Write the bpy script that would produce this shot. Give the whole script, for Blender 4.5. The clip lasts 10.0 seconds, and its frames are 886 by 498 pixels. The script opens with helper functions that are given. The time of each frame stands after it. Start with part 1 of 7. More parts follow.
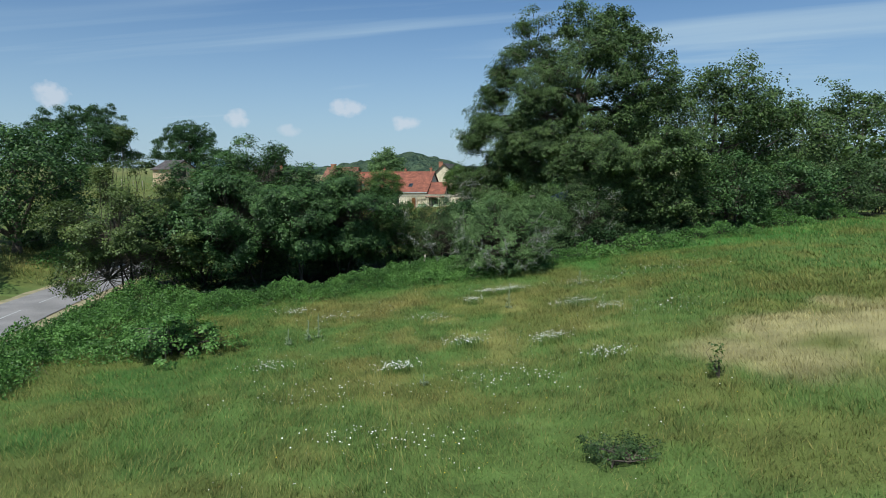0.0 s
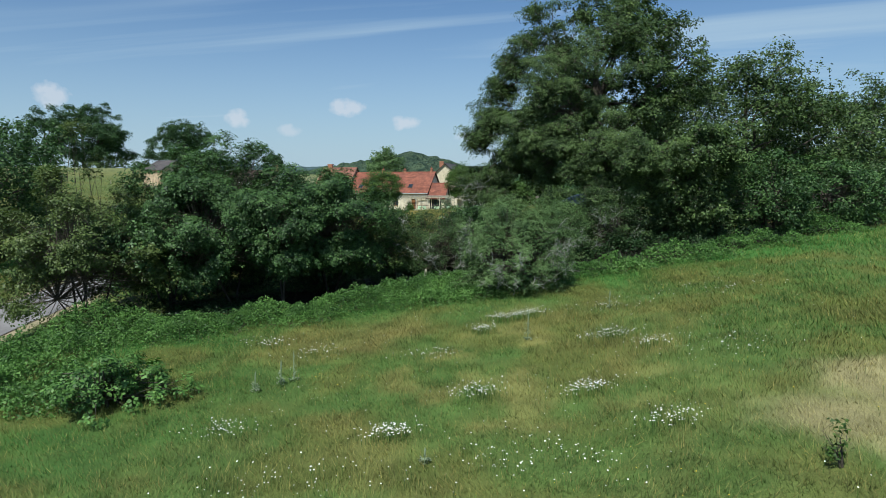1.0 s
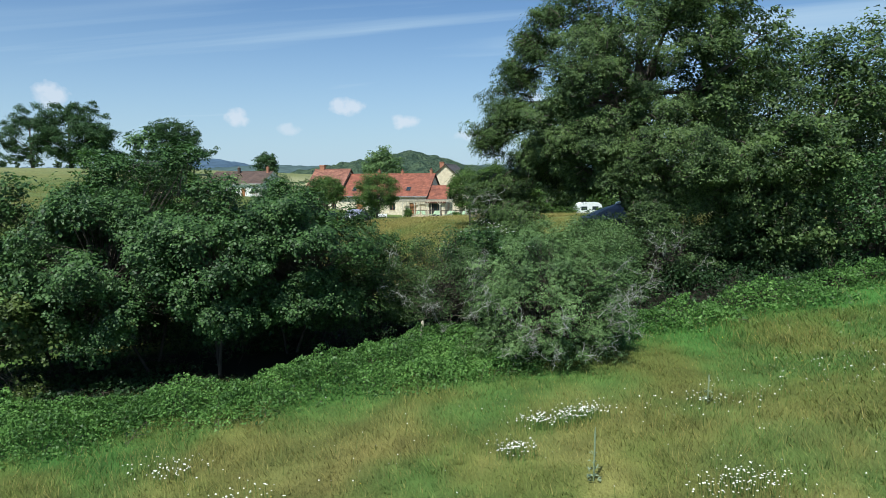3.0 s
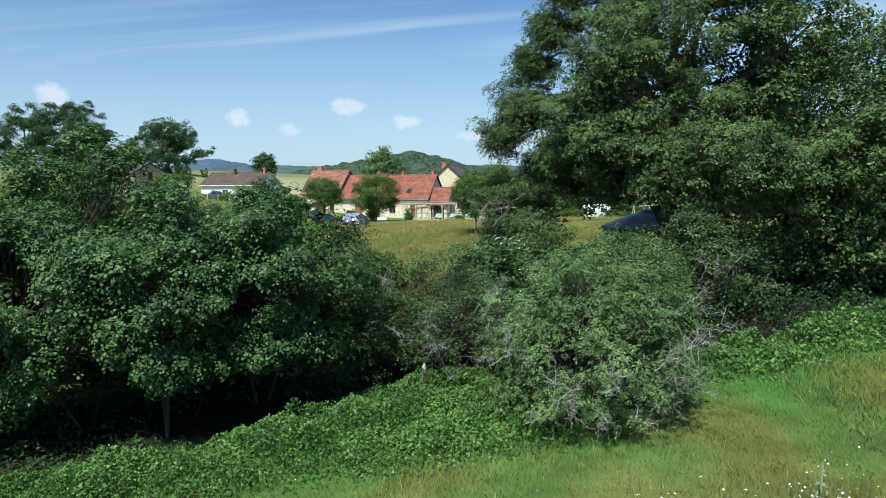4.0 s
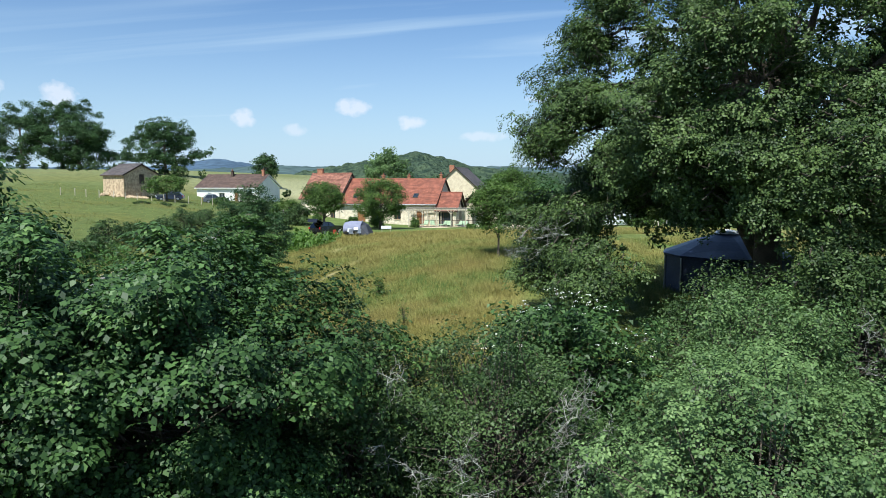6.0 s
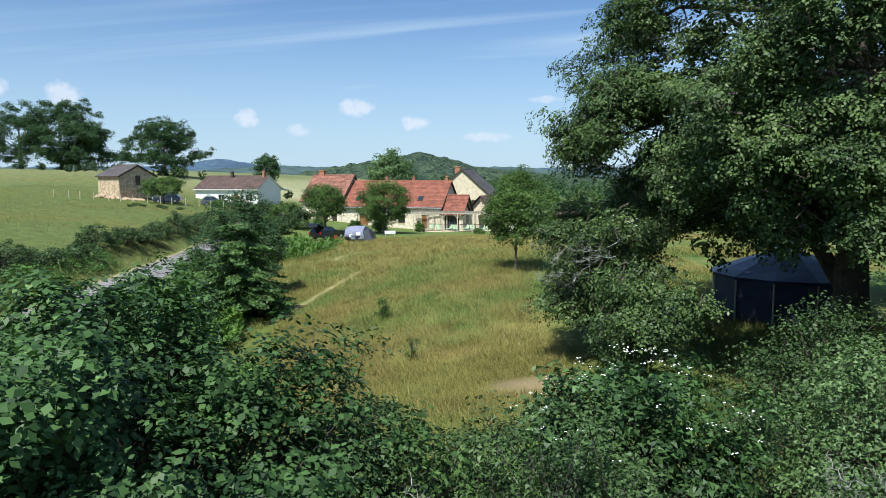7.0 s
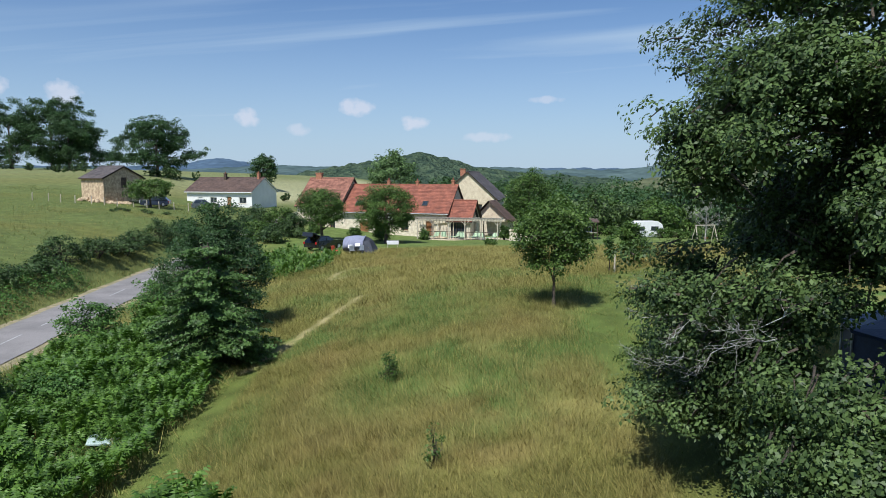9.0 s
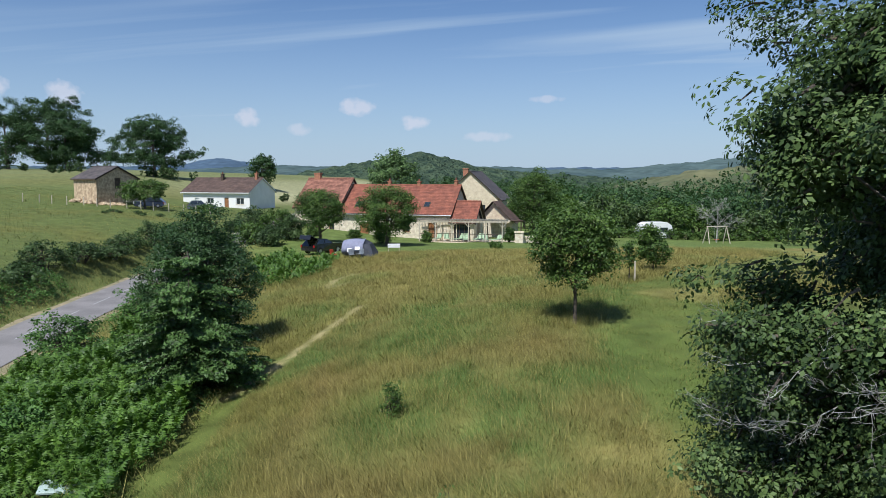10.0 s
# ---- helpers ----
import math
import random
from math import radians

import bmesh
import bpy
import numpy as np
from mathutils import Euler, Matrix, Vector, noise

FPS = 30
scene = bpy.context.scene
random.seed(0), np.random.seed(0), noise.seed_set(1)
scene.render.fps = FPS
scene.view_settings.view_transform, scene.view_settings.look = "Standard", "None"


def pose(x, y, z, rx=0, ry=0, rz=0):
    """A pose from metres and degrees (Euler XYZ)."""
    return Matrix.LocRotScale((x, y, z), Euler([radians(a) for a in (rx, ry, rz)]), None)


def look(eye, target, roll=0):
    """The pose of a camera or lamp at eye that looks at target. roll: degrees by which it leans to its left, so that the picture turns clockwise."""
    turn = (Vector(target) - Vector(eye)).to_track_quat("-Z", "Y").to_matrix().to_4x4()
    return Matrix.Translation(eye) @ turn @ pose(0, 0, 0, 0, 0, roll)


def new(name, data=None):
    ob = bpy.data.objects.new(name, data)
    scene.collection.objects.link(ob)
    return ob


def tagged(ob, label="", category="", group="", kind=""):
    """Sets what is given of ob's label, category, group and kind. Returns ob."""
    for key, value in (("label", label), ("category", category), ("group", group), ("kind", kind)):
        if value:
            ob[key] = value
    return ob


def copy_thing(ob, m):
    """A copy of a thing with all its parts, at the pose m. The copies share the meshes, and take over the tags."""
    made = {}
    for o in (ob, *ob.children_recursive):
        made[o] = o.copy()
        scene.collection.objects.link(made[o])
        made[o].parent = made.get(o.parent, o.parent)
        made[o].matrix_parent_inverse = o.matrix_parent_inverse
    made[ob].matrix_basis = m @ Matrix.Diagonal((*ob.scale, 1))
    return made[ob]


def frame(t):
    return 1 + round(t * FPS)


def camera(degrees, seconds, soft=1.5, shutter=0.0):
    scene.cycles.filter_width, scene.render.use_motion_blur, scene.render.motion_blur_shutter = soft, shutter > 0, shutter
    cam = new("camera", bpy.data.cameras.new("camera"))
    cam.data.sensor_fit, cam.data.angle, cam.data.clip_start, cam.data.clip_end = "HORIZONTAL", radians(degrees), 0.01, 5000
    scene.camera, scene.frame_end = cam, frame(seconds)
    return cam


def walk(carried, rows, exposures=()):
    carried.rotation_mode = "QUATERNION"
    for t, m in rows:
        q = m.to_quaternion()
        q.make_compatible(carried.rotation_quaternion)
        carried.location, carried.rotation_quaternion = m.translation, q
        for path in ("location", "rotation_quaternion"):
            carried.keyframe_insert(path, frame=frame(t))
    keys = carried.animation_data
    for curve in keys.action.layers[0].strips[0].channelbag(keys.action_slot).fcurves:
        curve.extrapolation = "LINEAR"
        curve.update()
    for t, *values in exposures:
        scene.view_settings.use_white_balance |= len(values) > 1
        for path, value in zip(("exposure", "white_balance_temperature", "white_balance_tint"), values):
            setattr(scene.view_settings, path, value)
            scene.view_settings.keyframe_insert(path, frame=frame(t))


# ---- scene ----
cam = camera(66.6, 10.0, soft=0.65)
PATH = [
    (0, (0.672, -85.899, 5.236), (0.697, -83.909, 5.033), -0.2),
    (0.5, (0.612, -83.559, 5.3), (0.637, -81.57, 5.097), -0.2),
    (1, (0.593, -81.206, 5.391), (0.617, -79.216, 5.187), -0.3),
    (1.5, (0.588, -78.902, 5.523), (0.612, -76.913, 5.317), -0.3),
    (2, (0.604, -76.619, 5.641), (0.627, -74.63, 5.435), -0.3),
    (2.5, (0.61, -74.412, 5.801), (0.633, -72.423, 5.596), -0.4),
    (2.7, (0.607, -73.544, 5.871), (0.631, -71.554, 5.665), -0.4),
    (3.8, (0.512, -68.56, 6.123), (0.535, -66.571, 5.914), -0.45),
    (4, (0.507, -67.703, 6.155), (0.527, -65.714, 5.948), -0.45),
    (4.5, (0.448, -65.76, 6.268), (0.466, -63.77, 6.063), -0.3),
    (5, (0.346, -64.063, 6.397), (0.359, -62.073, 6.192), -0.3),
    (5.5, (0.125, -62.308, 6.5), (0.136, -60.318, 6.296), -0.2),
    (6.8, (-0.357, -57.439, 6.873), (-0.356, -55.449, 6.668), -0.15),
    (7, (-0.449, -56.688, 6.902), (-0.45, -54.698, 6.699), -0.1),
    (7.5, (-0.714, -54.909, 7.034), (-0.716, -52.919, 6.832), 0.0),
    (8, (-0.928, -53.145, 7.178), (-0.93, -51.155, 6.975), -0.0),
    (8.5, (-1.139, -51.531, 7.311), (-1.141, -49.541, 7.109), 0.1),
    (9, (-1.269, -49.949, 7.413), (-1.269, -47.959, 7.21), 0.1),
    (9.5, (-1.371, -48.488, 7.486), (-1.373, -46.498, 7.282), 0.0),
    (10, (-1.533, -47.093, 7.483), (-1.535, -45.104, 7.279), -0.0),
]
walk(cam, [(t, look(eye, target, roll)) for t, eye, target, roll in PATH],
     [(0, 0.08, 6000, 2), (2.5, 0.25, 6000, 2), (4.5, 0.5, 6000, 3), (5.5, 0.53, 6000, 4), (7.5, 0.42, 6000, 6), (10, 0.11, 5950, 10)])

# ---- world, sun, light ----
SUN_TO = Vector((-0.75, -1.45, 2.55)).normalized()
world = bpy.data.worlds.new("sky")
scene.world = world
world.use_nodes = True
wn, wl = world.node_tree.nodes, world.node_tree.links
wn.clear()
sky = wn.new("ShaderNodeTexSky")
sky.sky_type, sky.sun_disc = "NISHITA", False
sky.sun_elevation = math.asin(SUN_TO.z)
sky.sun_rotation = math.atan2(SUN_TO.x, SUN_TO.y)
sky.air_density, sky.dust_density, sky.ozone_density = 1.0, 0.6, 1.6
sky_bg, sky_out = wn.new("ShaderNodeBackground"), wn.new("ShaderNodeOutputWorld")
sky_bg.inputs["Strength"].default_value = 0.085
wl.new(sky_bg.outputs[0], sky_out.inputs[0])
way = wn.new("ShaderNodeTexCoord")
split = wn.new("ShaderNodeSeparateXYZ")
wl.new(way.outputs["Generated"], split.inputs[0])


def wmath(op, a, b=None, c=None, clamp=False):
    n = wn.new("ShaderNodeMath")
    n.operation, n.use_clamp = op, clamp
    for i, v in enumerate((a, b, c)):
        if v is None:
            continue
        if isinstance(v, (int, float)):
            n.inputs[i].default_value = v
        else:
            wl.new(v, n.inputs[i])
    return n.outputs[0]


# thin high cloud: streaks on a plane far above
height_z = wmath("MAXIMUM", split.outputs[2], 0.03)
plane_x, plane_y = wmath("DIVIDE", split.outputs[0], height_z), wmath("DIVIDE", split.outputs[1], height_z)
joined = wn.new("ShaderNodeCombineXYZ")
wl.new(wmath("MULTIPLY_ADD", plane_x, 0.45, wmath("MULTIPLY", plane_y, 0.28)), joined.inputs[0])
wl.new(wmath("MULTIPLY_ADD", plane_y, 1.1, wmath("MULTIPLY", plane_x, 0.35)), joined.inputs[1])
streak = wn.new("ShaderNodeTexNoise")
streak.inputs["Scale"].default_value, streak.inputs["Detail"].default_value = 0.55, 7
streak.inputs["Roughness"].default_value, streak.inputs["Distortion"].default_value = 0.5, 0.7
wl.new(joined.outputs[0], streak.inputs["Vector"])
veil = wmath("MULTIPLY", wmath("SUBTRACT", streak.outputs[0], 0.44, clamp=True), 3.4, clamp=True)
# a pale band of haze over the horizon
band = wmath("POWER", wmath("SUBTRACT", 1.0, wmath("MULTIPLY", wmath("ABSOLUTE", split.outputs[2]), 3.6), clamp=True), 1.5)
veil = wmath("MAXIMUM", wmath("MULTIPLY", veil, 0.78), wmath("MULTIPLY", band, 0.84))

# small fair-weather clouds
rag = wn.new("ShaderNodeTexNoise")
rag.inputs["Scale"].default_value, rag.inputs["Detail"].default_value = 75, 6
wl.new(way.outputs["Generated"], rag.inputs["Vector"])
puffy = None
for az, el, wide, tall in ((-15.9, 4.95, 0.9, 0.75), (-7.2, 5.95, 1.5, 0.7), (-2.5, 4.75, 1.2, 0.6), (-29.0, 6.2, 1.2, 0.9),
                           (-12.0, 4.1, 1.1, 0.5), (3.6, 3.6, 1.9, 0.45), (-33.5, 6.6, 1.1, 0.9), (8.5, 6.6, 1.3, 0.3)):
    a, e = radians(az), radians(el)
    d = Vector((math.sin(a) * math.cos(e), math.cos(a) * math.cos(e), math.sin(e)))
    along = Vector((math.cos(a), -math.sin(a), 0))
    dot = wn.new("ShaderNodeVectorMath")
    dot.operation = "DOT_PRODUCT"
    wl.new(way.outputs["Generated"], dot.inputs[0])
    dot.inputs[1].default_value = along
    u = wmath("DIVIDE", wmath("SUBTRACT", dot.outputs["Value"], along.dot(d)), radians(wide))
    v = wmath("DIVIDE", wmath("SUBTRACT", split.outputs[2], d.z), radians(tall))
    r = wmath("ADD", wmath("MULTIPLY", u, u), wmath("MULTIPLY", v, v))
    front = wmath("GREATER_THAN", split.outputs[1], 0.2)
    blob = wmath("MULTIPLY", wmath("SUBTRACT", 1.2, wmath("ADD", r, wmath("MULTIPLY", wmath("SUBTRACT", rag.outputs[0], 0.5), 2.6)), clamp=True), front)
    blob = wmath("MULTIPLY", blob, 0.6 if tall > 0.5 else 0.42)
    puffy = blob if puffy is None else wmath("MAXIMUM", puffy, blob)
mixed = wn.new("ShaderNodeMix")
mixed.data_type = "RGBA"
wl.new(veil, mixed.inputs["Factor"])
tint = wn.new("ShaderNodeMix")
tint.data_type, tint.blend_type = "RGBA", "MULTIPLY"
tint.inputs["Factor"].default_value = 1.0
wl.new(sky.outputs[0], tint.inputs["A"])
tint.inputs["B"].default_value = (0.78, 0.9, 1.06, 1)
wl.new(tint.outputs["Result"], mixed.inputs["A"])
mixed.inputs["B"].default_value = (5.2, 6.4, 7.6, 1)
cumulus = wn.new("ShaderNodeMix")
cumulus.data_type = "RGBA"
wl.new(puffy, cumulus.inputs["Factor"])
wl.new(mixed.outputs["Result"], cumulus.inputs["A"])
cumulus.inputs["B"].default_value = (7.9, 7.7, 8.2, 1)
wl.new(cumulus.outputs["Result"], sky_bg.inputs["Color"])

sun = new("sun", bpy.data.lights.new("sun", "SUN"))
sun.data.energy, sun.data.angle, sun.data.color = 5.0, radians(0.53), (1.0, 0.95, 0.87)
sun.matrix_world = look((0, 0, 60), Vector((0, 0, 60)) - SUN_TO)


# ---- materials ----
def socket_to(links, value, socket):
    if isinstance(value, (int, float, tuple)):
        socket.default_value = value if not isinstance(value, tuple) else (*value, 1)[:4]
    else:
        links.new(value, socket)


def surface(name, colour, second=None, scale=3.0, rough=0.8, fine=40.0, bump=0.3, depth=0.02, metal=0.0, spec=0.3, island=0.0, coat=0.0):
    """A principled surface: two colours mixed by coarse noise, darkened and lightened by fine grain, with relief."""
    m = bpy.data.materials.new(name)
    m.use_nodes = True
    nt = m.node_tree
    n, l = nt.nodes, nt.links
    b = n["Principled BSDF"]
    b.inputs["Roughness"].default_value, b.inputs["Metallic"].default_value = rough, metal
    b.inputs["Specular IOR Level"].default_value, b.inputs["Coat Weight"].default_value = spec, coat
    tc = n.new("ShaderNodeTexCoord")
    big, small = n.new("ShaderNodeTexNoise"), n.new("ShaderNodeTexNoise")
    big.inputs["Scale"].default_value, big.inputs["Detail"].default_value = scale, 4
    small.inputs["Scale"].default_value, small.inputs["Detail"].default_value = fine, 3
    for t in (big, small):
        l.new(tc.outputs["Object"], t.inputs["Vector"])
    ramp = n.new("ShaderNodeValToRGB")
    ramp.color_ramp.elements[0].position, ramp.color_ramp.elements[1].position = 0.36, 0.64
    second = second or tuple(c * 0.75 for c in colour)
    ramp.color_ramp.elements[0].color, ramp.color_ramp.elements[1].color = (*second, 1), (*colour, 1)
    l.new(big.outputs[0], ramp.inputs[0])
    grain = n.new("ShaderNodeMix")
    grain.data_type, grain.blend_type = "RGBA", "OVERLAY"
    grain.inputs["Factor"].default_value = 0.55
    l.new(ramp.outputs[0], grain.inputs["A"])
    l.new(small.outputs[0], grain.inputs["B"])
    out = grain.outputs["Result"]
    if island:
        geo, hsv = n.new("ShaderNodeNewGeometry"), n.new("ShaderNodeHueSaturation")
        mr = n.new("ShaderNodeMapRange")
        mr.inputs["To Min"].default_value, mr.inputs["To Max"].default_value = 1 - island, 1 + island
        l.new(geo.outputs["Random Per Island"], mr.inputs[0])
        l.new(mr.outputs[0], hsv.inputs["Value"])
        l.new(out, hsv.inputs["Color"])
        out = hsv.outputs[0]
    l.new(out, b.inputs["Base Color"])
    bp = n.new("ShaderNodeBump")
    bp.inputs["Strength"].default_value, bp.inputs["Distance"].default_value = bump, depth
    l.new(small.outputs[0], bp.inputs["Height"])
    l.new(bp.outputs[0], b.inputs["Normal"])
    return m


def leafy(name, dark, light, odd=None, see=0.2, rough=0.5, spec=0.26):
    """Leaves: colour from leaf to leaf and in drifts, light shining through them, a slight sheen."""
    m = bpy.data.materials.new(name)
    m.use_nodes = True
    nt = m.node_tree
    n, l = nt.nodes, nt.links
    b, out = n["Principled BSDF"], n["Material Output"]
    b.inputs["Roughness"].default_value, b.inputs["Specular IOR Level"].default_value = rough, spec
    geo, tc, drift = n.new("ShaderNodeNewGeometry"), n.new("ShaderNodeTexCoord"), n.new("ShaderNodeTexNoise")
    drift.inputs["Scale"].default_value, drift.inputs["Detail"].default_value = 0.9, 5
    l.new(tc.outputs["Object"], drift.inputs["Vector"])
    add = n.new("ShaderNodeMath")
    add.operation = "MULTIPLY_ADD"
    l.new(geo.outputs["Random Per Island"], add.inputs[0])
    add.inputs[1].default_value = 0.5
    shift = n.new("ShaderNodeMath")
    shift.operation = "MULTIPLY_ADD"
    l.new(drift.outputs[0], shift.inputs[0])
    shift.inputs[1].default_value, shift.inputs[2].default_value = 1.3, -0.42
    l.new(shift.outputs[0], add.inputs[2])
    ramp = n.new("ShaderNodeValToRGB")
    e = ramp.color_ramp.elements
    e[0].position, e[1].position = 0.22, 0.78
    e[0].color, e[1].color = (*dark, 1), (*light, 1)
    if odd:
        x = e.new(0.97)
        x.color = (*odd, 1)
    l.new(add.outputs[0], ramp.inputs[0])
    l.new(ramp.outputs[0], b.inputs["Base Color"])
    tr, mix = n.new("ShaderNodeBsdfTranslucent"), n.new("ShaderNodeMixShader")
    glow = n.new("ShaderNodeHueSaturation")
    glow.inputs["Saturation"].default_value, glow.inputs["Value"].default_value = 1.15, 1.3
    l.new(ramp.outputs[0], glow.inputs["Color"])
    l.new(glow.outputs[0], tr.inputs["Color"])
    mix.inputs[0].default_value = see
    l.new(b.outputs[0], mix.inputs[1])
    l.new(tr.outputs[0], mix.inputs[2])
    l.new(mix.outputs[0], out.inputs["Surface"])
    return m


def painted_cover(name, rough=0.9, blades=False):
    """Ground cover whose colour (attribute 'tone') runs across the land, with patches and grain."""
    m = bpy.data.materials.new(name)
    m.use_nodes = True
    nt = m.node_tree
    n, l = nt.nodes, nt.links
    b, out = n["Principled BSDF"], n["Material Output"]
    b.inputs["Roughness"].default_value, b.inputs["Specular IOR Level"].default_value = rough, 0.15
    at, tc = n.new("ShaderNodeAttribute"), n.new("ShaderNodeTexCoord")
    at.attribute_name = "tone"
    if blades:
        geo, hsv, mr = n.new("ShaderNodeNewGeometry"), n.new("ShaderNodeHueSaturation"), n.new("ShaderNodeMapRange")
        mr.inputs["To Min"].default_value, mr.inputs["To Max"].default_value = 0.65, 1.36
        l.new(geo.outputs["Random Per Island"], mr.inputs[0])
        l.new(mr.outputs[0], hsv.inputs["Value"])
        l.new(at.outputs["Color"], hsv.inputs["Color"])
        l.new(hsv.outputs[0], b.inputs["Base Color"])
        tr, mix = n.new("ShaderNodeBsdfTranslucent"), n.new("ShaderNodeMixShader")
        l.new(hsv.outputs[0], tr.inputs["Color"])
        mix.inputs[0].default_value = 0.22
        l.new(b.outputs[0], mix.inputs[1])
        l.new(tr.outputs[0], mix.inputs[2])
        l.new(mix.outputs[0], out.inputs["Surface"])
        return m
    mid, fine = n.new("ShaderNodeTexNoise"), n.new("ShaderNodeTexNoise")
    mid.inputs["Scale"].default_value, mid.inputs["Detail"].default_value = 0.9, 6
    fine.inputs["Scale"].default_value, fine.inputs["Detail"].default_value = 30, 6
    for t in (mid, fine):
        l.new(tc.outputs["Object"], t.inputs["Vector"])
    mul = n.new("ShaderNodeMath")
    mul.operation = "MULTIPLY"
    l.new(mid.outputs[0], mul.inputs[0])
    l.new(fine.outputs[0], mul.inputs[1])
    mr = n.new("ShaderNodeMapRange")
    mr.inputs["From Min"].default_value, mr.inputs["From Max"].default_value = 0.12, 0.4
    mr.inputs["To Min"].default_value, mr.inputs["To Max"].default_value = 0.6, 1.25
    l.new(mul.outputs[0], mr.inputs[0])
    hsv = n.new("ShaderNodeHueSaturation")
    l.new(mr.outputs[0], hsv.inputs["Value"])
    l.new(at.outputs["Color"], hsv.inputs["Color"])
    l.new(hsv.outputs[0], b.inputs["Base Color"])
    bp = n.new("ShaderNodeBump")
    bp.inputs["Strength"].default_value, bp.inputs["Distance"].default_value = 0.5, 0.05
    l.new(fine.outputs[0], bp.inputs["Height"])
    l.new(bp.outputs[0], b.inputs["Normal"])
    return m


M_LAND = painted_cover("meadow_soil")
M_BLADE = painted_cover("grass_blades", 0.6, blades=True)
M_ASPHALT = surface("asphalt", (0.235, 0.22, 0.217), (0.175, 0.165, 0.163), 0.6, 0.9, 60, 0.4, 0.01)
M_LINE = surface("road_paint", (0.45, 0.45, 0.44), (0.28, 0.28, 0.28), 6, 0.7, 70, 0.2, 0.004)
M_VERGE = surface("verge_gravel", (0.33, 0.27, 0.17), (0.2, 0.19, 0.10), 1.5, 0.95, 25, 0.7, 0.03)
M_BARK = surface("bark", (0.13, 0.105, 0.08), (0.07, 0.06, 0.05), 3, 0.95, 30, 0.9, 0.04)
# dark brown bark for bush stems, deepened by the shade under their crowns
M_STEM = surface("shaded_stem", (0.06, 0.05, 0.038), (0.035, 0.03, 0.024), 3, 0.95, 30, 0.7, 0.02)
M_TWIG = surface("lichen_twig", (0.46, 0.46, 0.42), (0.16, 0.15, 0.13), 6, 0.9, 50, 0.6, 0.01)
M_OAK = leafy("oak_leaves", (0.022, 0.044, 0.013), (0.122, 0.186, 0.056), (0.22, 0.285, 0.1))
M_HAZEL = leafy("hazel_leaves", (0.016, 0.04, 0.012), (0.092, 0.172, 0.05), (0.2, 0.3, 0.1))
M_OLIVE = leafy("maple_leaves", (0.045, 0.07, 0.018), (0.12, 0.165, 0.045), (0.16, 0.18, 0.05))
M_SALLOW = leafy("sallow_leaves", (0.046, 0.088, 0.028), (0.165, 0.255, 0.09), (0.26, 0.36, 0.15))
M_THORN = leafy("thorn_leaves", (0.02, 0.042, 0.013), (0.092, 0.15, 0.048), (0.17, 0.23, 0.09))
M_BRAMBLE = leafy("bramble_leaves", (0.034, 0.08, 0.018), (0.135, 0.26, 0.06), (0.21, 0.34, 0.095))
# leaf greens darkened so that the filler reads as shade
M_SHADE = leafy("shade_leaves", (0.012, 0.03, 0.010), (0.04, 0.085, 0.024), (0.06, 0.11, 0.03))
M_FERN = leafy("bracken_fronds", (0.036, 0.082, 0.013), (0.124, 0.226, 0.037), (0.18, 0.29, 0.06))
M_SPRUCE = leafy("spruce_needles", (0.04, 0.08, 0.022), (0.12, 0.215, 0.058), (0.17, 0.26, 0.085), see=0.15)
M_ASH = leafy("far_leaves", (0.026, 0.06, 0.020), (0.064, 0.122, 0.040), (0.1, 0.16, 0.06))
M_GARDEN = leafy("garden_leaves", (0.036, 0.075, 0.015), (0.11, 0.182, 0.038), (0.15, 0.215, 0.055))
M_PETAL = surface("white_petals", (0.82, 0.82, 0.76), (0.7, 0.7, 0.62), 20, 0.6, 90, 0.1, 0.002)
M_YELLOW = surface("yellow_petals", (0.75, 0.55, 0.05), None, 20, 0.6, 90, 0.1, 0.002)
M_MULLEIN = surface("woolly_grey_green", (0.25, 0.3, 0.18), (0.18, 0.23, 0.13), 8, 0.9, 60, 0.3, 0.01)
M_STONE = surface("limestone_wall", (0.76, 0.68, 0.53), (0.58, 0.50, 0.38), 2.4, 0.95, 6, 0.8, 0.04)
M_GABLE = surface("sandstone_render", (0.70, 0.60, 0.44), (0.58, 0.48, 0.34), 1.6, 0.95, 7, 0.6, 0.03)
M_BARNWALL = surface("rubble_stone", (0.60, 0.47, 0.31), (0.36, 0.26, 0.17), 2.2, 0.95, 5, 0.9, 0.05)
M_RENDER = surface("white_render", (0.82, 0.81, 0.78), (0.76, 0.75, 0.72), 0.7, 0.85, 40, 0.1, 0.005)
M_TILE = surface("red_clay_tiles", (0.27, 0.098, 0.062), (0.18, 0.068, 0.047), 1.3, 0.85, 9, 0.5, 0.02, island=0.2)
M_TILE_OLD = surface("lichened_clay_tiles", (0.29, 0.135, 0.095), (0.165, 0.075, 0.055), 2.6, 0.9, 8, 0.5, 0.02, island=0.22)
M_TILE_BROWN = surface("brown_tiles", (0.118, 0.078, 0.063), (0.085, 0.058, 0.05), 0.8, 0.85, 9, 0.4, 0.02, island=0.18)
M_SLATE = surface("dark_slate", (0.115, 0.095, 0.092), (0.075, 0.068, 0.068), 1.1, 0.7, 12, 0.4, 0.02, island=0.18)
M_WOOD = surface("weathered_wood", (0.56, 0.50, 0.40), (0.42, 0.37, 0.29), 3, 0.85, 30, 0.4, 0.01)
M_DARKWOOD = surface("dark_timber", (0.10, 0.07, 0.05), (0.06, 0.045, 0.035), 3, 0.8, 25, 0.4, 0.01)
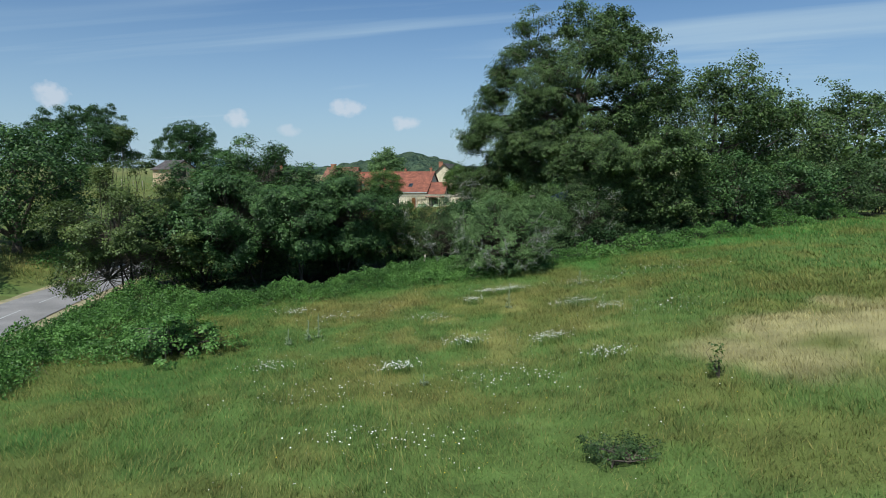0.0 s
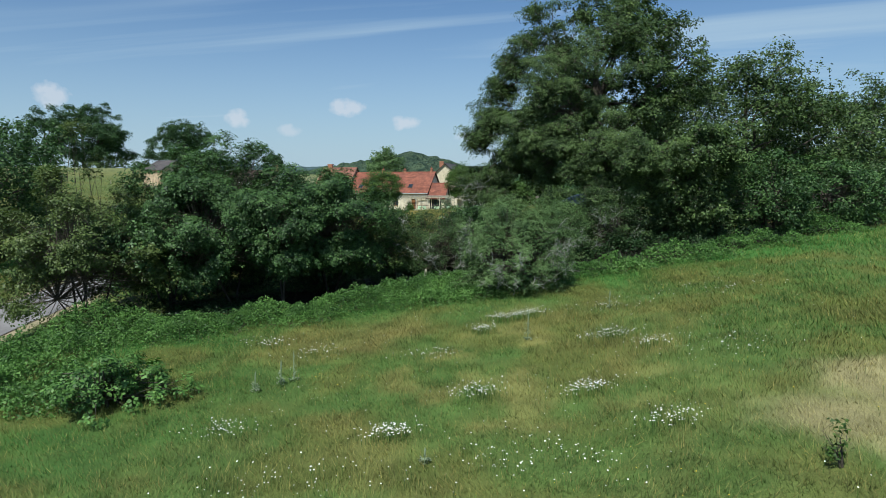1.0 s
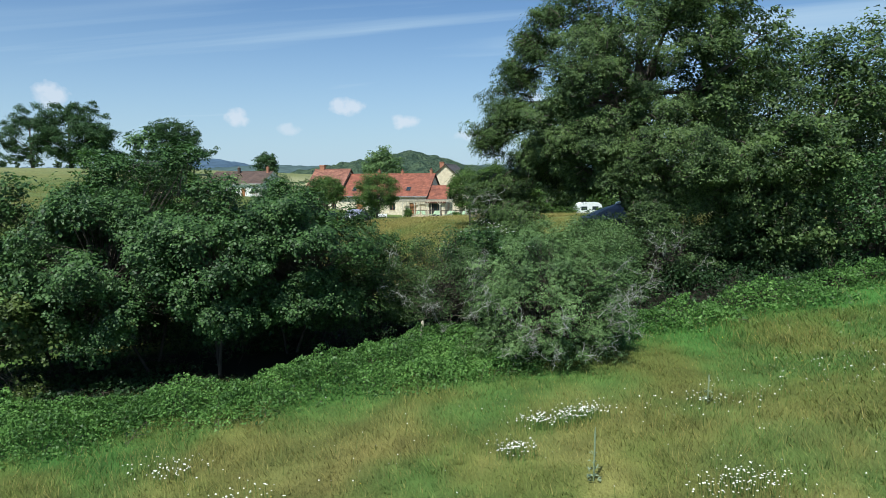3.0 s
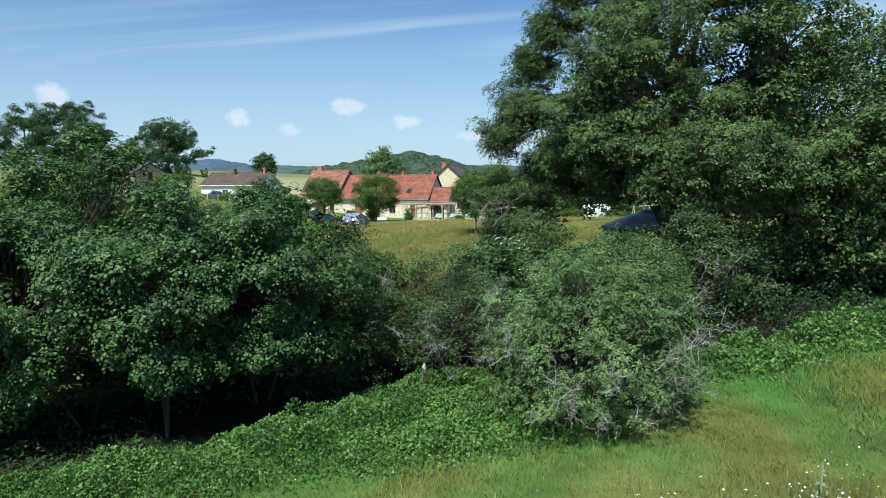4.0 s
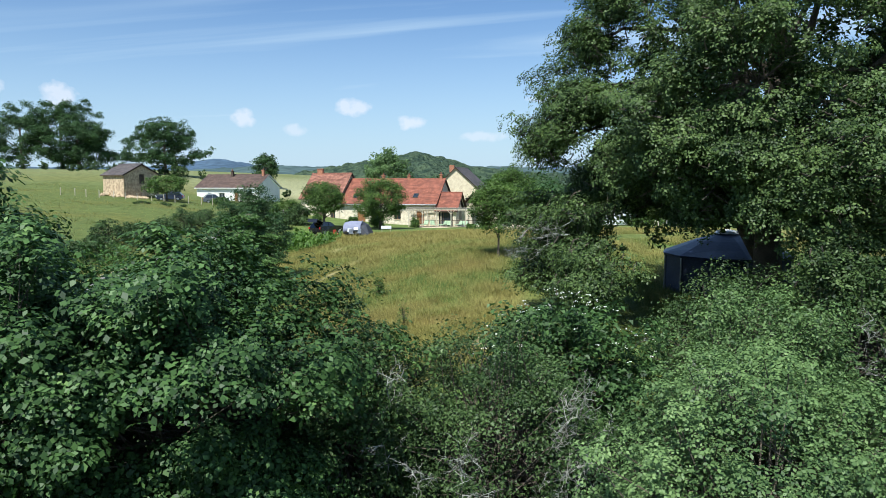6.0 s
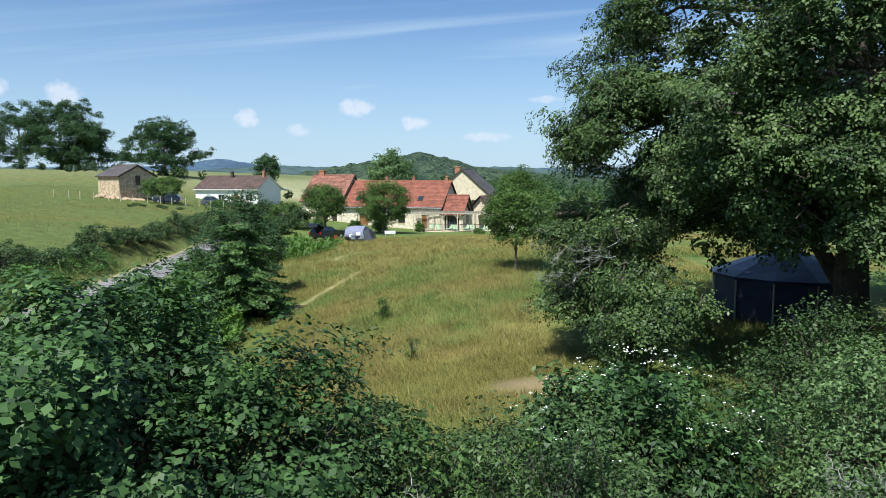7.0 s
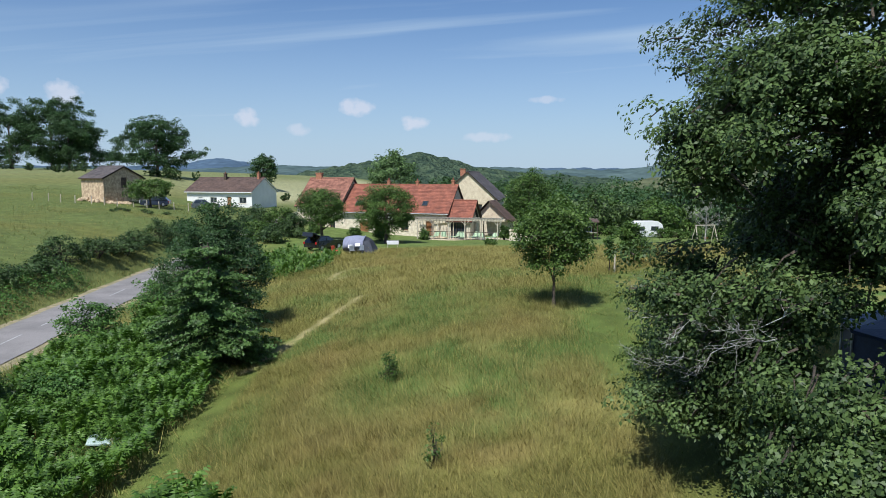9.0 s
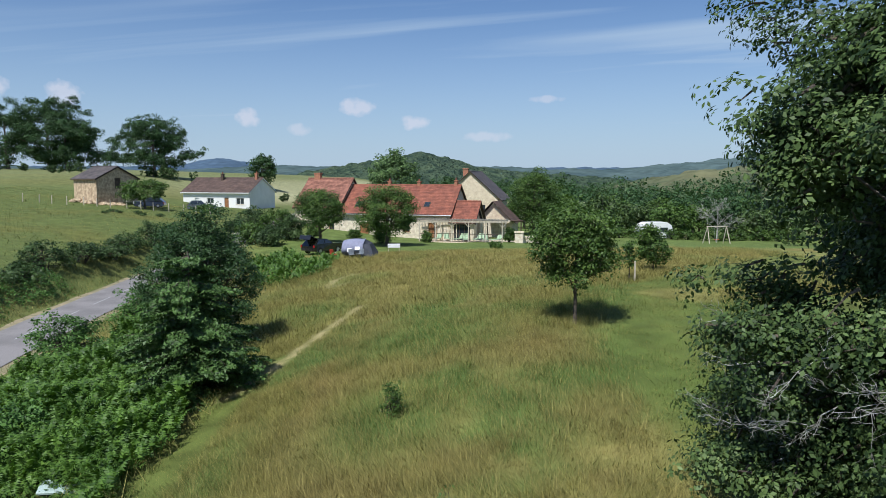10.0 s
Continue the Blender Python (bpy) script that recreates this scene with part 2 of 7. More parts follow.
M_DOOR = surface("varnished_wood", (0.33, 0.16, 0.07), (0.24, 0.11, 0.05), 3, 0.5, 25, 0.3, 0.01)
M_BRICK = surface("chimney_brick", (0.42, 0.19, 0.11), (0.3, 0.14, 0.09), 5, 0.9, 20, 0.6, 0.02)
M_CANVAS = surface("lavender_grey_canvas", (0.24, 0.25, 0.34), (0.20, 0.21, 0.29), 1.2, 0.75, 14, 0.3, 0.02)
M_CANVAS_DARK = surface("dark_mesh_canvas", (0.06, 0.065, 0.08), None, 2, 0.8, 20, 0.2, 0.01)
M_NAVY = surface("navy_tarpaulin", (0.025, 0.04, 0.10), (0.018, 0.03, 0.075), 1.0, 0.42, 12, 0.3, 0.02, spec=0.5)
M_NAVY_WALL = surface("navy_wall_cloth", (0.02, 0.03, 0.06), (0.035, 0.045, 0.075), 1.5, 0.6, 12, 0.3, 0.02)
M_WHITE = surface("white_plastic", (0.8, 0.8, 0.8), (0.74, 0.74, 0.74), 3, 0.4, 50, 0.05, 0.002)
M_GREENCHAIR = surface("pale_green_fabric", (0.42, 0.55, 0.36), (0.35, 0.47, 0.3), 4, 0.8, 60, 0.1, 0.004)
M_RED = surface("red_fabric", (0.6, 0.1, 0.05), None, 4, 0.8, 60, 0.1, 0.004)
M_BLACKCAR = surface("black_car_paint", (0.012, 0.012, 0.014), None, 2, 0.25, 80, 0.02, 0.001, spec=0.5, coat=0.8)
M_GREYCAR = surface("grey_car_paint", (0.14, 0.16, 0.18), None, 2, 0.3, 80, 0.02, 0.001, metal=0.3, spec=0.5, coat=0.8)
M_BLUECAR = surface("dark_blue_car_paint", (0.02, 0.03, 0.06), None, 2, 0.3, 80, 0.02, 0.001, spec=0.5, coat=0.8)
M_GLASS = surface("dark_glass", (0.03, 0.04, 0.05), None, 2, 0.08, 80, 0.0, 0.001, spec=0.8)
M_RUBBER = surface("tyre_rubber", (0.02, 0.02, 0.02), None, 2, 0.9, 80, 0.2, 0.004)
M_STEEL = surface("dull_steel", (0.45, 0.46, 0.47), None, 4, 0.4, 60, 0.05, 0.002, metal=0.8)
M_LAMP = surface("tail_lamp_red", (0.45, 0.02, 0.02), None, 4, 0.2, 60, 0.05, 0.002, spec=0.5)
M_LID = surface("pale_green_plastic_lid", (0.42, 0.52, 0.48), (0.34, 0.43, 0.40), 3, 0.5, 40, 0.1, 0.004)
M_BIN = surface("dark_green_plastic", (0.05, 0.08, 0.06), None, 3, 0.6, 40, 0.1, 0.004)
M_FOREST = surface("far_forest", (0.095, 0.135, 0.08), (0.042, 0.07, 0.05), 0.06, 0.95, 0.16, 1.0, 20.0, spec=0.05)
M_FIELD = surface("far_fields", (0.20, 0.22, 0.10), (0.10, 0.14, 0.06), 0.004, 0.95, 0.05, 0.1, 0.1)
M_SLOPE = surface("hedged_hillside", (0.15, 0.15, 0.08), (0.04, 0.062, 0.036), 0.008, 0.95, 0.05, 0.6, 4.0, spec=0.05)
# the two farthest ridges carry distance haze in their base colours
M_RIDGE = surface("hazed_wooded_ridge", (0.085, 0.122, 0.118), (0.055, 0.085, 0.088), 0.006, 0.95, 0.03, 0.8, 6.0, spec=0.05)
M_PEAK = surface("hazed_blue_ridge", (0.075, 0.115, 0.165), (0.06, 0.095, 0.14), 0.003, 0.95, 0.02, 0.6, 6.0, spec=0.05)


# ---- mesh helpers ----
class Geo:
    """Collects points and faces for one mesh."""

    def __init__(self):
        self.v, self.f = [], []

    def add(self, verts, faces):
        k = len(self.v)
        self.v += [tuple(p) for p in verts]
        self.f += [tuple(i + k for i in f) for f in faces]
        return self

    def box(self, x0, x1, y0, y1, z0, z1, m=None, cut=0.0):
        """A box; cut: width of the chamfer along its upright edges and its top."""
        c = min(cut, (x1 - x0) * 0.4, (y1 - y0) * 0.4, (z1 - z0) * 0.4)
        if c > 0:
            ring = [(x0 + c, y0), (x1 - c, y0), (x1, y0 + c), (x1, y1 - c), (x1 - c, y1), (x0 + c, y1), (x0, y1 - c), (x0, y0 + c)]
            cx, cy = (x0 + x1) / 2, (y0 + y1) / 2
            kx, ky = 1 - 2 * c / (x1 - x0), 1 - 2 * c / (y1 - y0)
            top = [(cx + (x - cx) * kx, cy + (y - cy) * ky, z1) for x, y in ring]
            p = [(x, y, z0) for x, y in ring] + [(x, y, z1 - c) for x, y in ring] + top
            f = [tuple(range(7, -1, -1)), tuple(range(16, 24))]
            for a in (0, 8):
                f += [(a + i, a + (i + 1) % 8, a + 8 + (i + 1) % 8, a + 8 + i) for i in range(8)]
        else:
            p = [(x, y, z) for z in (z0, z1) for x, y in ((x0, y0), (x1, y0), (x1, y1), (x0, y1))]
            f = [(3, 2, 1, 0), (4, 5, 6, 7), (0, 1, 5, 4), (1, 2, 6, 5), (2, 3, 7, 6), (3, 0, 4, 7)]
        if m:
            p = [m @ Vector(q) for q in p]
        return self.add(p, f)

    def tube(self, path, radii, sides=6, cap=True):
        path = [Vector(p) for p in path]
        k0 = len(self.v)
        side = None
        for i, p in enumerate(path):
            d = (path[min(i + 1, len(path) - 1)] - path[max(i - 1, 0)]).normalized()
            side = (side - d * side.dot(d)) if side else d.orthogonal()
            side.normalize()
            other = d.cross(side)
            for k in range(sides):
                a = 2 * math.pi * k / sides
                self.v.append(tuple(p + (side * math.cos(a) + other * math.sin(a)) * radii[i]))
        for i in range(len(path) - 1):
            for k in range(sides):
                a, b = k0 + i * sides + k, k0 + i * sides + (k + 1) % sides
                self.f.append((a, b, b + sides, a + sides))
        if cap:
            n = len(path)
            self.f.append(tuple(k0 + k for k in reversed(range(sides))))
            self.f.append(tuple(k0 + (n - 1) * sides + k for k in range(sides)))
        return self

    def lathe(self, profile, sides=16, centre=(0, 0, 0), m=None):
        """A turned shape from (radius, height) pairs."""
        p, f = [], []
        for r, z in profile:
            for k in range(sides):
                a = 2 * math.pi * k / sides
                p.append(Vector((centre[0] + r * math.cos(a), centre[1] + r * math.sin(a), centre[2] + z)))
        for i in range(len(profile) - 1):
            for k in range(sides):
                a, b = i * sides + k, i * sides + (k + 1) % sides
                f.append((a, b, b + sides, a + sides))
        f.append(tuple(reversed(range(sides))))
        f.append(tuple(range((len(profile) - 1) * sides, len(profile) * sides)))
        if m:
            p = [m @ q for q in p]
        return self.add(p, f)

    def weld(self):
        """Joins points that share a place."""
        seen, order, keep = {}, [], []
        for p in self.v:
            key = tuple(round(q, 4) for q in p)
            if key not in seen:
                seen[key] = len(keep)
                keep.append(p)
            order.append(seen[key])
        self.v, self.f = keep, [tuple(order[i] for i in f) for f in self.f]
        return self

    def mesh(self, name, material, smooth=False):
        me = bpy.data.meshes.new(name)
        me.from_pydata(self.v, [], self.f)
        me.materials.append(material)
        if smooth:
            me.polygons.foreach_set("use_smooth", [True] * len(me.polygons))
        me.update()
        return me


def part(name, geo, material, parent=None, label="", smooth=False):
    ob = new(name, geo.mesh(name, material, smooth))
    ob.parent = parent
    if label:
        ob["label"] = label
    return ob


def thing(name, place, label, category, group=""):
    ob = new(name)
    ob.matrix_world = place
    return tagged(ob, label, category, group)


def soup(name, points, per, material, parent=None, tone=None):
    """One mesh out of many loose faces with `per` corners each. tone: a colour for each corner."""
    me = bpy.data.meshes.new(name)
    n = len(points)
    me.vertices.add(n)
    me.vertices.foreach_set("co", np.ascontiguousarray(points, dtype=np.float32).ravel())
    me.loops.add(n)
    me.loops.foreach_set("vertex_index", np.arange(n, dtype=np.int32))
    me.polygons.add(n // per)
    me.polygons.foreach_set("loop_start", np.arange(0, n, per, dtype=np.int32))
    me.polygons.foreach_set("loop_total", np.full(n // per, per, dtype=np.int32))
    if tone is not None:
        a = me.attributes.new("tone", "FLOAT_COLOR", "POINT")
        a.data.foreach_set("color", np.concatenate([tone, np.ones((n, 1))], 1).astype(np.float32).ravel())
    me.materials.append(material)
    me.update(calc_edges=True)
    ob = new(name, me)
    ob.parent = parent
    return ob


def sheet(name, xs, ys, z, material, tone=None, smooth=True):
    """A grid mesh over xs and ys with heights z[j, i]; or z of shape (j, i, 3) for free places."""
    ny, nx = len(ys), len(xs)
    if z.ndim == 2:
        gx, gy = np.meshgrid(xs, ys)
        pts = np.stack([gx, gy, z], -1).reshape(-1, 3)
    else:
        pts = z.reshape(-1, 3)
    i = np.arange(nx - 1)[None, :] + nx * np.arange(ny - 1)[:, None]
    quads = np.stack([i, i + 1, i + 1 + nx, i + nx], -1).reshape(-1, 4)
    me = bpy.data.meshes.new(name)
    me.vertices.add(len(pts))
    me.vertices.foreach_set("co", pts.astype(np.float32).ravel())
    me.loops.add(quads.size)
    me.loops.foreach_set("vertex_index", quads.astype(np.int32).ravel())
    me.polygons.add(len(quads))
    me.polygons.foreach_set("loop_start", np.arange(0, quads.size, 4, dtype=np.int32))
    me.polygons.foreach_set("loop_total", np.full(len(quads), 4, dtype=np.int32))
    me.polygons.foreach_set("use_smooth", np.full(len(quads), smooth))
    if tone is not None:
        a = me.attributes.new("tone", "FLOAT_COLOR", "POINT")
        a.data.foreach_set("color", np.concatenate([tone.reshape(-1, 3), np.ones((len(pts), 1))], 1).astype(np.float32).ravel())
    me.materials.append(material)
    me.update(calc_edges=True)
    return new(name, me)


LATTICE = np.random.RandomState(11).rand(256, 256)


def drift(x, y, size, octaves=3, seed=0):
    """Smooth noise from 0 to 1 over the plane."""
    total, weight, w = 0.0, 0.0, 1.0
    for o in range(octaves):
        a, b = np.asarray(x) / size + 17.3 * seed + 5.1 * o, np.asarray(y) / size + 9.7 * seed + 3.3 * o
        i, j = np.floor(a).astype(int), np.floor(b).astype(int)
        u, v = a - i, b - j
        u, v = u * u * (3 - 2 * u), v * v * (3 - 2 * v)
        i0, i1, j0, j1 = i % 256, (i + 1) % 256, j % 256, (j + 1) % 256
        total = total + w * ((LATTICE[j0, i0] * (1 - u) + LATTICE[j0, i1] * u) * (1 - v) + (LATTICE[j1, i0] * (1 - u) + LATTICE[j1, i1] * u) * v)
        weight += w
        w *= 0.5
        size = size / 2.1
    return total / weight


def ease(a, b, x):
    t = np.clip((x - a) / (b - a), 0, 1)
    return t * t * (3 - 2 * t)


# ---- the land ----
LAND_X = np.array([-110, -62, -44, -32, -20, -9, 0, 9, 18, 34.0])
LAND_Y = np.array([-66, -50, -36, -24, -12, 4, 18, 34, 60, 100.0])
LAND_Z = np.array([
    (3.0, 1.0, 0.4, -0.4, -1.2, -0.7, -0.25, 0.8, 1.7, 2.4),
    (3.5, 1.5, 0.8, -0.2, -1.1, -0.4, 0.45, 1.0, 1.9, 2.5),
    (5.0, 2.8, 2.0, 0.5, -0.8, -0.2, 1.5, 2.1, 2.4, 2.5),
    (6.0, 3.5, 2.6, 1.0, -0.6, 0.0, 2.15, 2.4, 2.4, 2.3),
    (7.0, 4.0, 3.0, 1.1, -0.5, 0.45, 1.9, 2.4, 2.3, 2.1),
    (7.5, 4.3, 3.1, 1.2, -0.2, 0.55, 1.4, 1.7, 1.7, 1.6),
    (7.6, 4.1, 2.9, 1.3, 0.2, 0.55, 0.75, 0.8, 0.9, 0.9),
    (7.9, 4.3, 3.2, 2.0, 1.0, 0.3, 0.0, 0.0, 0.0, -0.2),
    (8.2, 4.9, 2.9, 2.1, 1.8, 0.9, 0.2, -0.3, -0.8, -1.2),
    (9.6, 6.6, 2.4, 1.9, 1.4, 0.8, 0.0, -0.8, -1.5, -2.5),
])
ROAD_Y = np.array([-140, -100, -75, -57, -50, -43, -28, -11, 4, 12, 30, 60, 120.0])
ROAD_X = np.array([-6.0, -13.0, -17.2, -19.6, -20.5, -21.1, -22.3, -23.7, -24.8, -25.2, -25.6, -24.0, -16.0])
ROAD_Z = np.array([-1.6, -1.45, -1.35, -1.28, -1.25, -1.2, -0.95, -0.65, -0.5, -0.35, 0.6, 2.0, 2.4])


def hermite(xk, yk, x):
    """Cubic through the knots; yk has the knots along its first axis."""
    x = np.clip(x, xk[0], xk[-1])
    s = np.gradient(yk, xk, axis=0)
    i = np.clip(np.searchsorted(xk, x) - 1, 0, len(xk) - 2)
    h = xk[i + 1] - xk[i]
    t = (x - xk[i]) / h
    return i, t, h, s


def along(xk, yk, x):
    i, t, h, s = hermite(xk, yk, x)
    return ((1 + 2 * t) * (1 - t) ** 2 * yk[i] + t * (1 - t) ** 2 * h * s[i] + t * t * (3 - 2 * t) * yk[i + 1] + t * t * (t - 1) * h * s[i + 1])


def land(x, y):
    """Height of the ground."""
    x, y = np.asarray(x, float), np.asarray(y, float)
    shape = np.broadcast(x, y).shape
    x, y = np.broadcast_to(x, shape).ravel(), np.broadcast_to(y, shape).ravel()
    i, t, h, s = hermite(LAND_Y, LAND_Z, y)
    w = ((1 + 2 * t) * (1 - t) ** 2, t * (1 - t) ** 2 * h, t * t * (3 - 2 * t), t * t * (t - 1) * h)
    # interpolate each needed row along x, then blend
    z = np.zeros(len(x))
    for table, index, weight in ((LAND_Z, i, w[0]), (s, i, w[1]), (LAND_Z, i + 1, w[2]), (s, i + 1, w[3])):
        j, u, g, _ = hermite(LAND_X, LAND_X, x)
        sx = np.gradient(table, LAND_X, axis=1)
        a, b, sa, sb = table[index, j], table[index, j + 1], sx[index, j], sx[index, j + 1]
        z += weight * ((1 + 2 * u) * (1 - u) ** 2 * a + u * (1 - u) ** 2 * g * sa + u * u * (3 - 2 * u) * b + u * u * (u - 1) * g * sb)
    # away from the farm the land rises to the left and falls into a valley on the right
    beyond = np.clip(y - 100, 0, 400)
    z += np.where(x < 0, ease(-20, -160, x) * np.clip(beyond, 0, 160) * 0.012, -ease(0, 250, x) * beyond * 0.04)
    z += -np.clip(x - 34, 0, 400) * 0.012 * ease(-30, 30, y) + np.clip(-110 - x, 0, 200) * 0.012
    far = np.hypot(x, y)
    z += -ease(500, 1400, far) * 35
    z += (drift(x, y, 7, 2, 1) - 0.5) * 0.22 * (1 - ease(120, 300, far))
    away = np.abs(x - along(ROAD_Y, ROAD_X, y))
    k = ease(5.2, 2.3, away) * (np.abs(y) < 125)
    z = z * (1 - k) + (along(ROAD_Y, ROAD_Z, y) - 0.06) * k
    return z.reshape(shape)


def near_line(x, y, pts):
    """Distance to a line through points."""
    best = np.full(np.shape(x), 1e9)
    for (ax, ay), (bx, by) in zip(pts, pts[1:]):
        t = np.clip(((x - ax) * (bx - ax) + (y - ay) * (by - ay)) / ((bx - ax) ** 2 + (by - ay) ** 2), 0, 1)
        best = np.minimum(best, np.hypot(x - ax - t * (bx - ax), y - ay - t * (by - ay)))
    return best


PATH_TRODDEN = ((-8.9, -24.5), (-7.9, -21.5), (-6.5, -16), (-5.8, -12.5))
PATH_UPPER = ((-7.6, -3.0), (-9.2, -4.5), (-9.0, -1.0), (-8.0, 1.5))
PATH_MOWN = ((-8.6, -41), (-8.75, -32), (-8.85, -25), (-7.9, -21))
LANE = ((5.2, -38), (5.4, -30), (6.0, -24), (9.0, -16), (16, -8), (24, 2))
HEDGE = ((-17, -51.5), (-8, -50.2), (0, -48.5), (8, -46.5), (16, -44.5), (25, -39.5), (36, -31))
TURF = {
    "green": (0.082, 0.148, 0.034), "lush": (0.05, 0.135, 0.026), "straw": (0.275, 0.238, 0.08), "hay": (0.15, 0.145, 0.038),
    "sorrel": (0.19, 0.145, 0.05), "lawn": (0.125, 0.17, 0.045), "pasture": (0.118, 0.148, 0.043), "mown": (0.115, 0.15, 0.035),
    "shade_soil": (0.016, 0.016, 0.010), "track": (0.36, 0.31, 0.15), "dirt": (0.25, 0.19, 0.115), "field": (0.36, 0.35, 0.19),
    "parched": (0.38, 0.32, 0.165), "verge": (0.13, 0.16, 0.05),
}


def turf(x, y):
    """Colour of the ground cover at a place."""
    x, y = np.asarray(x, float), np.asarray(y, float)
    c = lambda n: np.array(TURF[n])
    mix = lambda a, b, k: a * (1 - k[..., None]) + b * k[..., None]
    n1, n2, n3, n4 = drift(x, y, 5.0, 3, 2), drift(x, y, 2.2, 3, 3), drift(x, y, 9.0, 2, 4), drift(x, y, 1.1, 2, 5)
    col = np.broadcast_to(c("green"), (*x.shape, 3)).copy()
    # near meadow
    col = mix(col, c("lush"), ease(-3, -9, x) * ease(-50, -58, y))
    col = mix(col, c("hay"), ease(0.42, 0.62, n2) * 0.6)
    col = mix(col, c("sorrel"), ease(0.36, 0.58, n1) * 0.8 * np.exp(-(((x - 0.5) / 5.5) ** 2 + ((y + 60) / 5.5) ** 2)))
    col = mix(col, c("straw"), ease(0.5, 0.68, n4) * 0.65 * np.exp(-(((x - 2) / 6) ** 2 + ((y + 63) / 7) ** 2)))
    col = mix(col, c("parched"), ease(1.15, 0.5, ((x - 14.5) / 6.5) ** 2 + ((y + 68.5) / 4.3) ** 2 + (n2 - 0.5) * 2.2) * 0.9)
    # rank green strip along the foot of the hedge
    col = mix(col, c("lush") * 1.2, ease(7.5, 4.0, near_line(x, y, HEDGE) + (n2 - 0.5) * 3) * 0.8 * ease(-48, -50, y - np.clip(x, 0, 40) * 0.3))
    # hay meadow behind the hedge
    hay = ease(-43, -39, y)
    hm = mix(np.broadcast_to(c("hay"), col.shape), c("green"), ease(0.38, 0.6, n1) * 0.9)
    hm = mix(hm, c("straw"), ease(0.5, 0.7, n2) * 0.5)
    hm = mix(hm, c("sorrel"), ease(0.55, 0.7, n3) * ease(0.45, 0.6, n4) * 0.6)
    hm = mix(hm, c("straw"), ease(-20, -4, y) * 0.4)
    # drifts of sorrel along the path and on the crown of the meadow, lush hollows between
    for px, py, rx, ry, kind, k in ((-5.6, -25, 1.1, 6.0, "sorrel", 0.85), (1.4, -25.5, 2.4, 2.6, "sorrel", 0.7), (-4.5, -33, 1.6, 3.0, "sorrel", 0.55), (2.5, -33, 3.0, 2.2, "straw", 0.5),
                                    (-3.2, -30.0, 1.7, 2.6, "green", 0.85), (4.6, -27.5, 1.6, 3.4, "green", 0.8), (-1.5, -20, 2.2, 3.0, "green", 0.65), (-7.2, -31, 0.9, 3.5, "green", 0.7), (-9, -12, 2.4, 5.0, "green", 0.6), (2.0, -12, 4.0, 3.0, "green", 0.45)):
        hm = mix(hm, c(kind), np.exp(-((x - px) / rx) ** 2 - ((y - py) / ry) ** 2) * k * ease(0.25, 0.55, n2))
    col = mix(col, hm, hay)
    col = mix(col, c("mown"), ease(2.4, 1.5, near_line(x, y, LANE)) * 0.8)
    col = mix(col, c("straw"), ease(1.2, 0.5, ((x - 10.0) / 3.0) ** 2 + ((y + 17.6) / 2.2) ** 2 + (n2 - 0.5)) * 0.6)
    col = mix(col, c("mown"), ease(0.9, 0.5, near_line(x, y, PATH_MOWN)) * 0.85)
    col = mix(col, c("track"), ease(0.30, 0.12, near_line(x, y, PATH_TRODDEN)))
    col = mix(col, c("track"), ease(0.35, 0.12, near_line(x, y, PATH_UPPER)) * 0.8)
    col = mix(col, c("dirt"), ease(1.2, 0.6, ((x - 2.2) / 1.5) ** 2 + ((y + 39.2) / 0.55) ** 2 + (n4 - 0.5)) * 0.8)
    col = mix(col, c("lawn"), ease(15.5, 19, y + (n2 - 0.5) * 3) * ease(-24, -18, x))
    # bare earth along the hedge, its colour blackened to paint in the shade there
    col = mix(col, c("shade_soil"), ease(3.4, 1.9, near_line(x, y, HEDGE) + (n4 - 0.5)))
    # beyond the road
    left = ease(-26.5, -28.5, x)
    col = mix(col, mix(np.broadcast_to(c("pasture"), col.shape), c("hay"), ease(0.5, 0.7, n3) * 0.6), left)
    col = mix(col, c("verge"), ease(4.5, 2.5, np.abs(x - along(ROAD_Y, ROAD_X, y))) * 0.8)
    col = mix(col, mix(np.broadcast_to(c("field"), col.shape), c("pasture"), ease(0.52, 0.72, drift(x, y, 90, 2, 6))), ease(70, 130, np.hypot(x, y - 20)) * (1 - 0.75 * ease(-52, -72, x)))
    # far right the land is mixed towards the same dark tone
    col = mix(col, c("shade_soil") * 1.3, ease(60, 110, x) * 0.6)
    return np.clip(col, 0.005, 0.9)


def steps(lo, hi, fine_lo, fine_hi, fine, grow=1.22):
    mid = list(np.arange(fine_lo, fine_hi + fine / 2, fine))
    up, d = [], fine
    while (up[-1] if up else mid[-1]) < hi:
        d *= grow
        up.append((up[-1] if up else mid[-1]) + d)
    down, d = [], fine
    while (down[-1] if down else mid[0]) > lo:
        d *= grow
        down.append((down[-1] if down else mid[0]) - d)
    return np.array(down[::-1] + mid + up)


gx, gy = steps(-4200, 4200, -34, 30, 0.5), steps(-4200, 4200, -92, 42, 0.5)
mx, my = np.meshgrid(gx, gy)
ground = tagged(sheet("ground", gx, gy, land(mx, my), M_LAND, turf(mx, my)), "rolling meadow ground with grass, bare earth and fields, shade painted dark under the hedge", "ground", kind="structure")


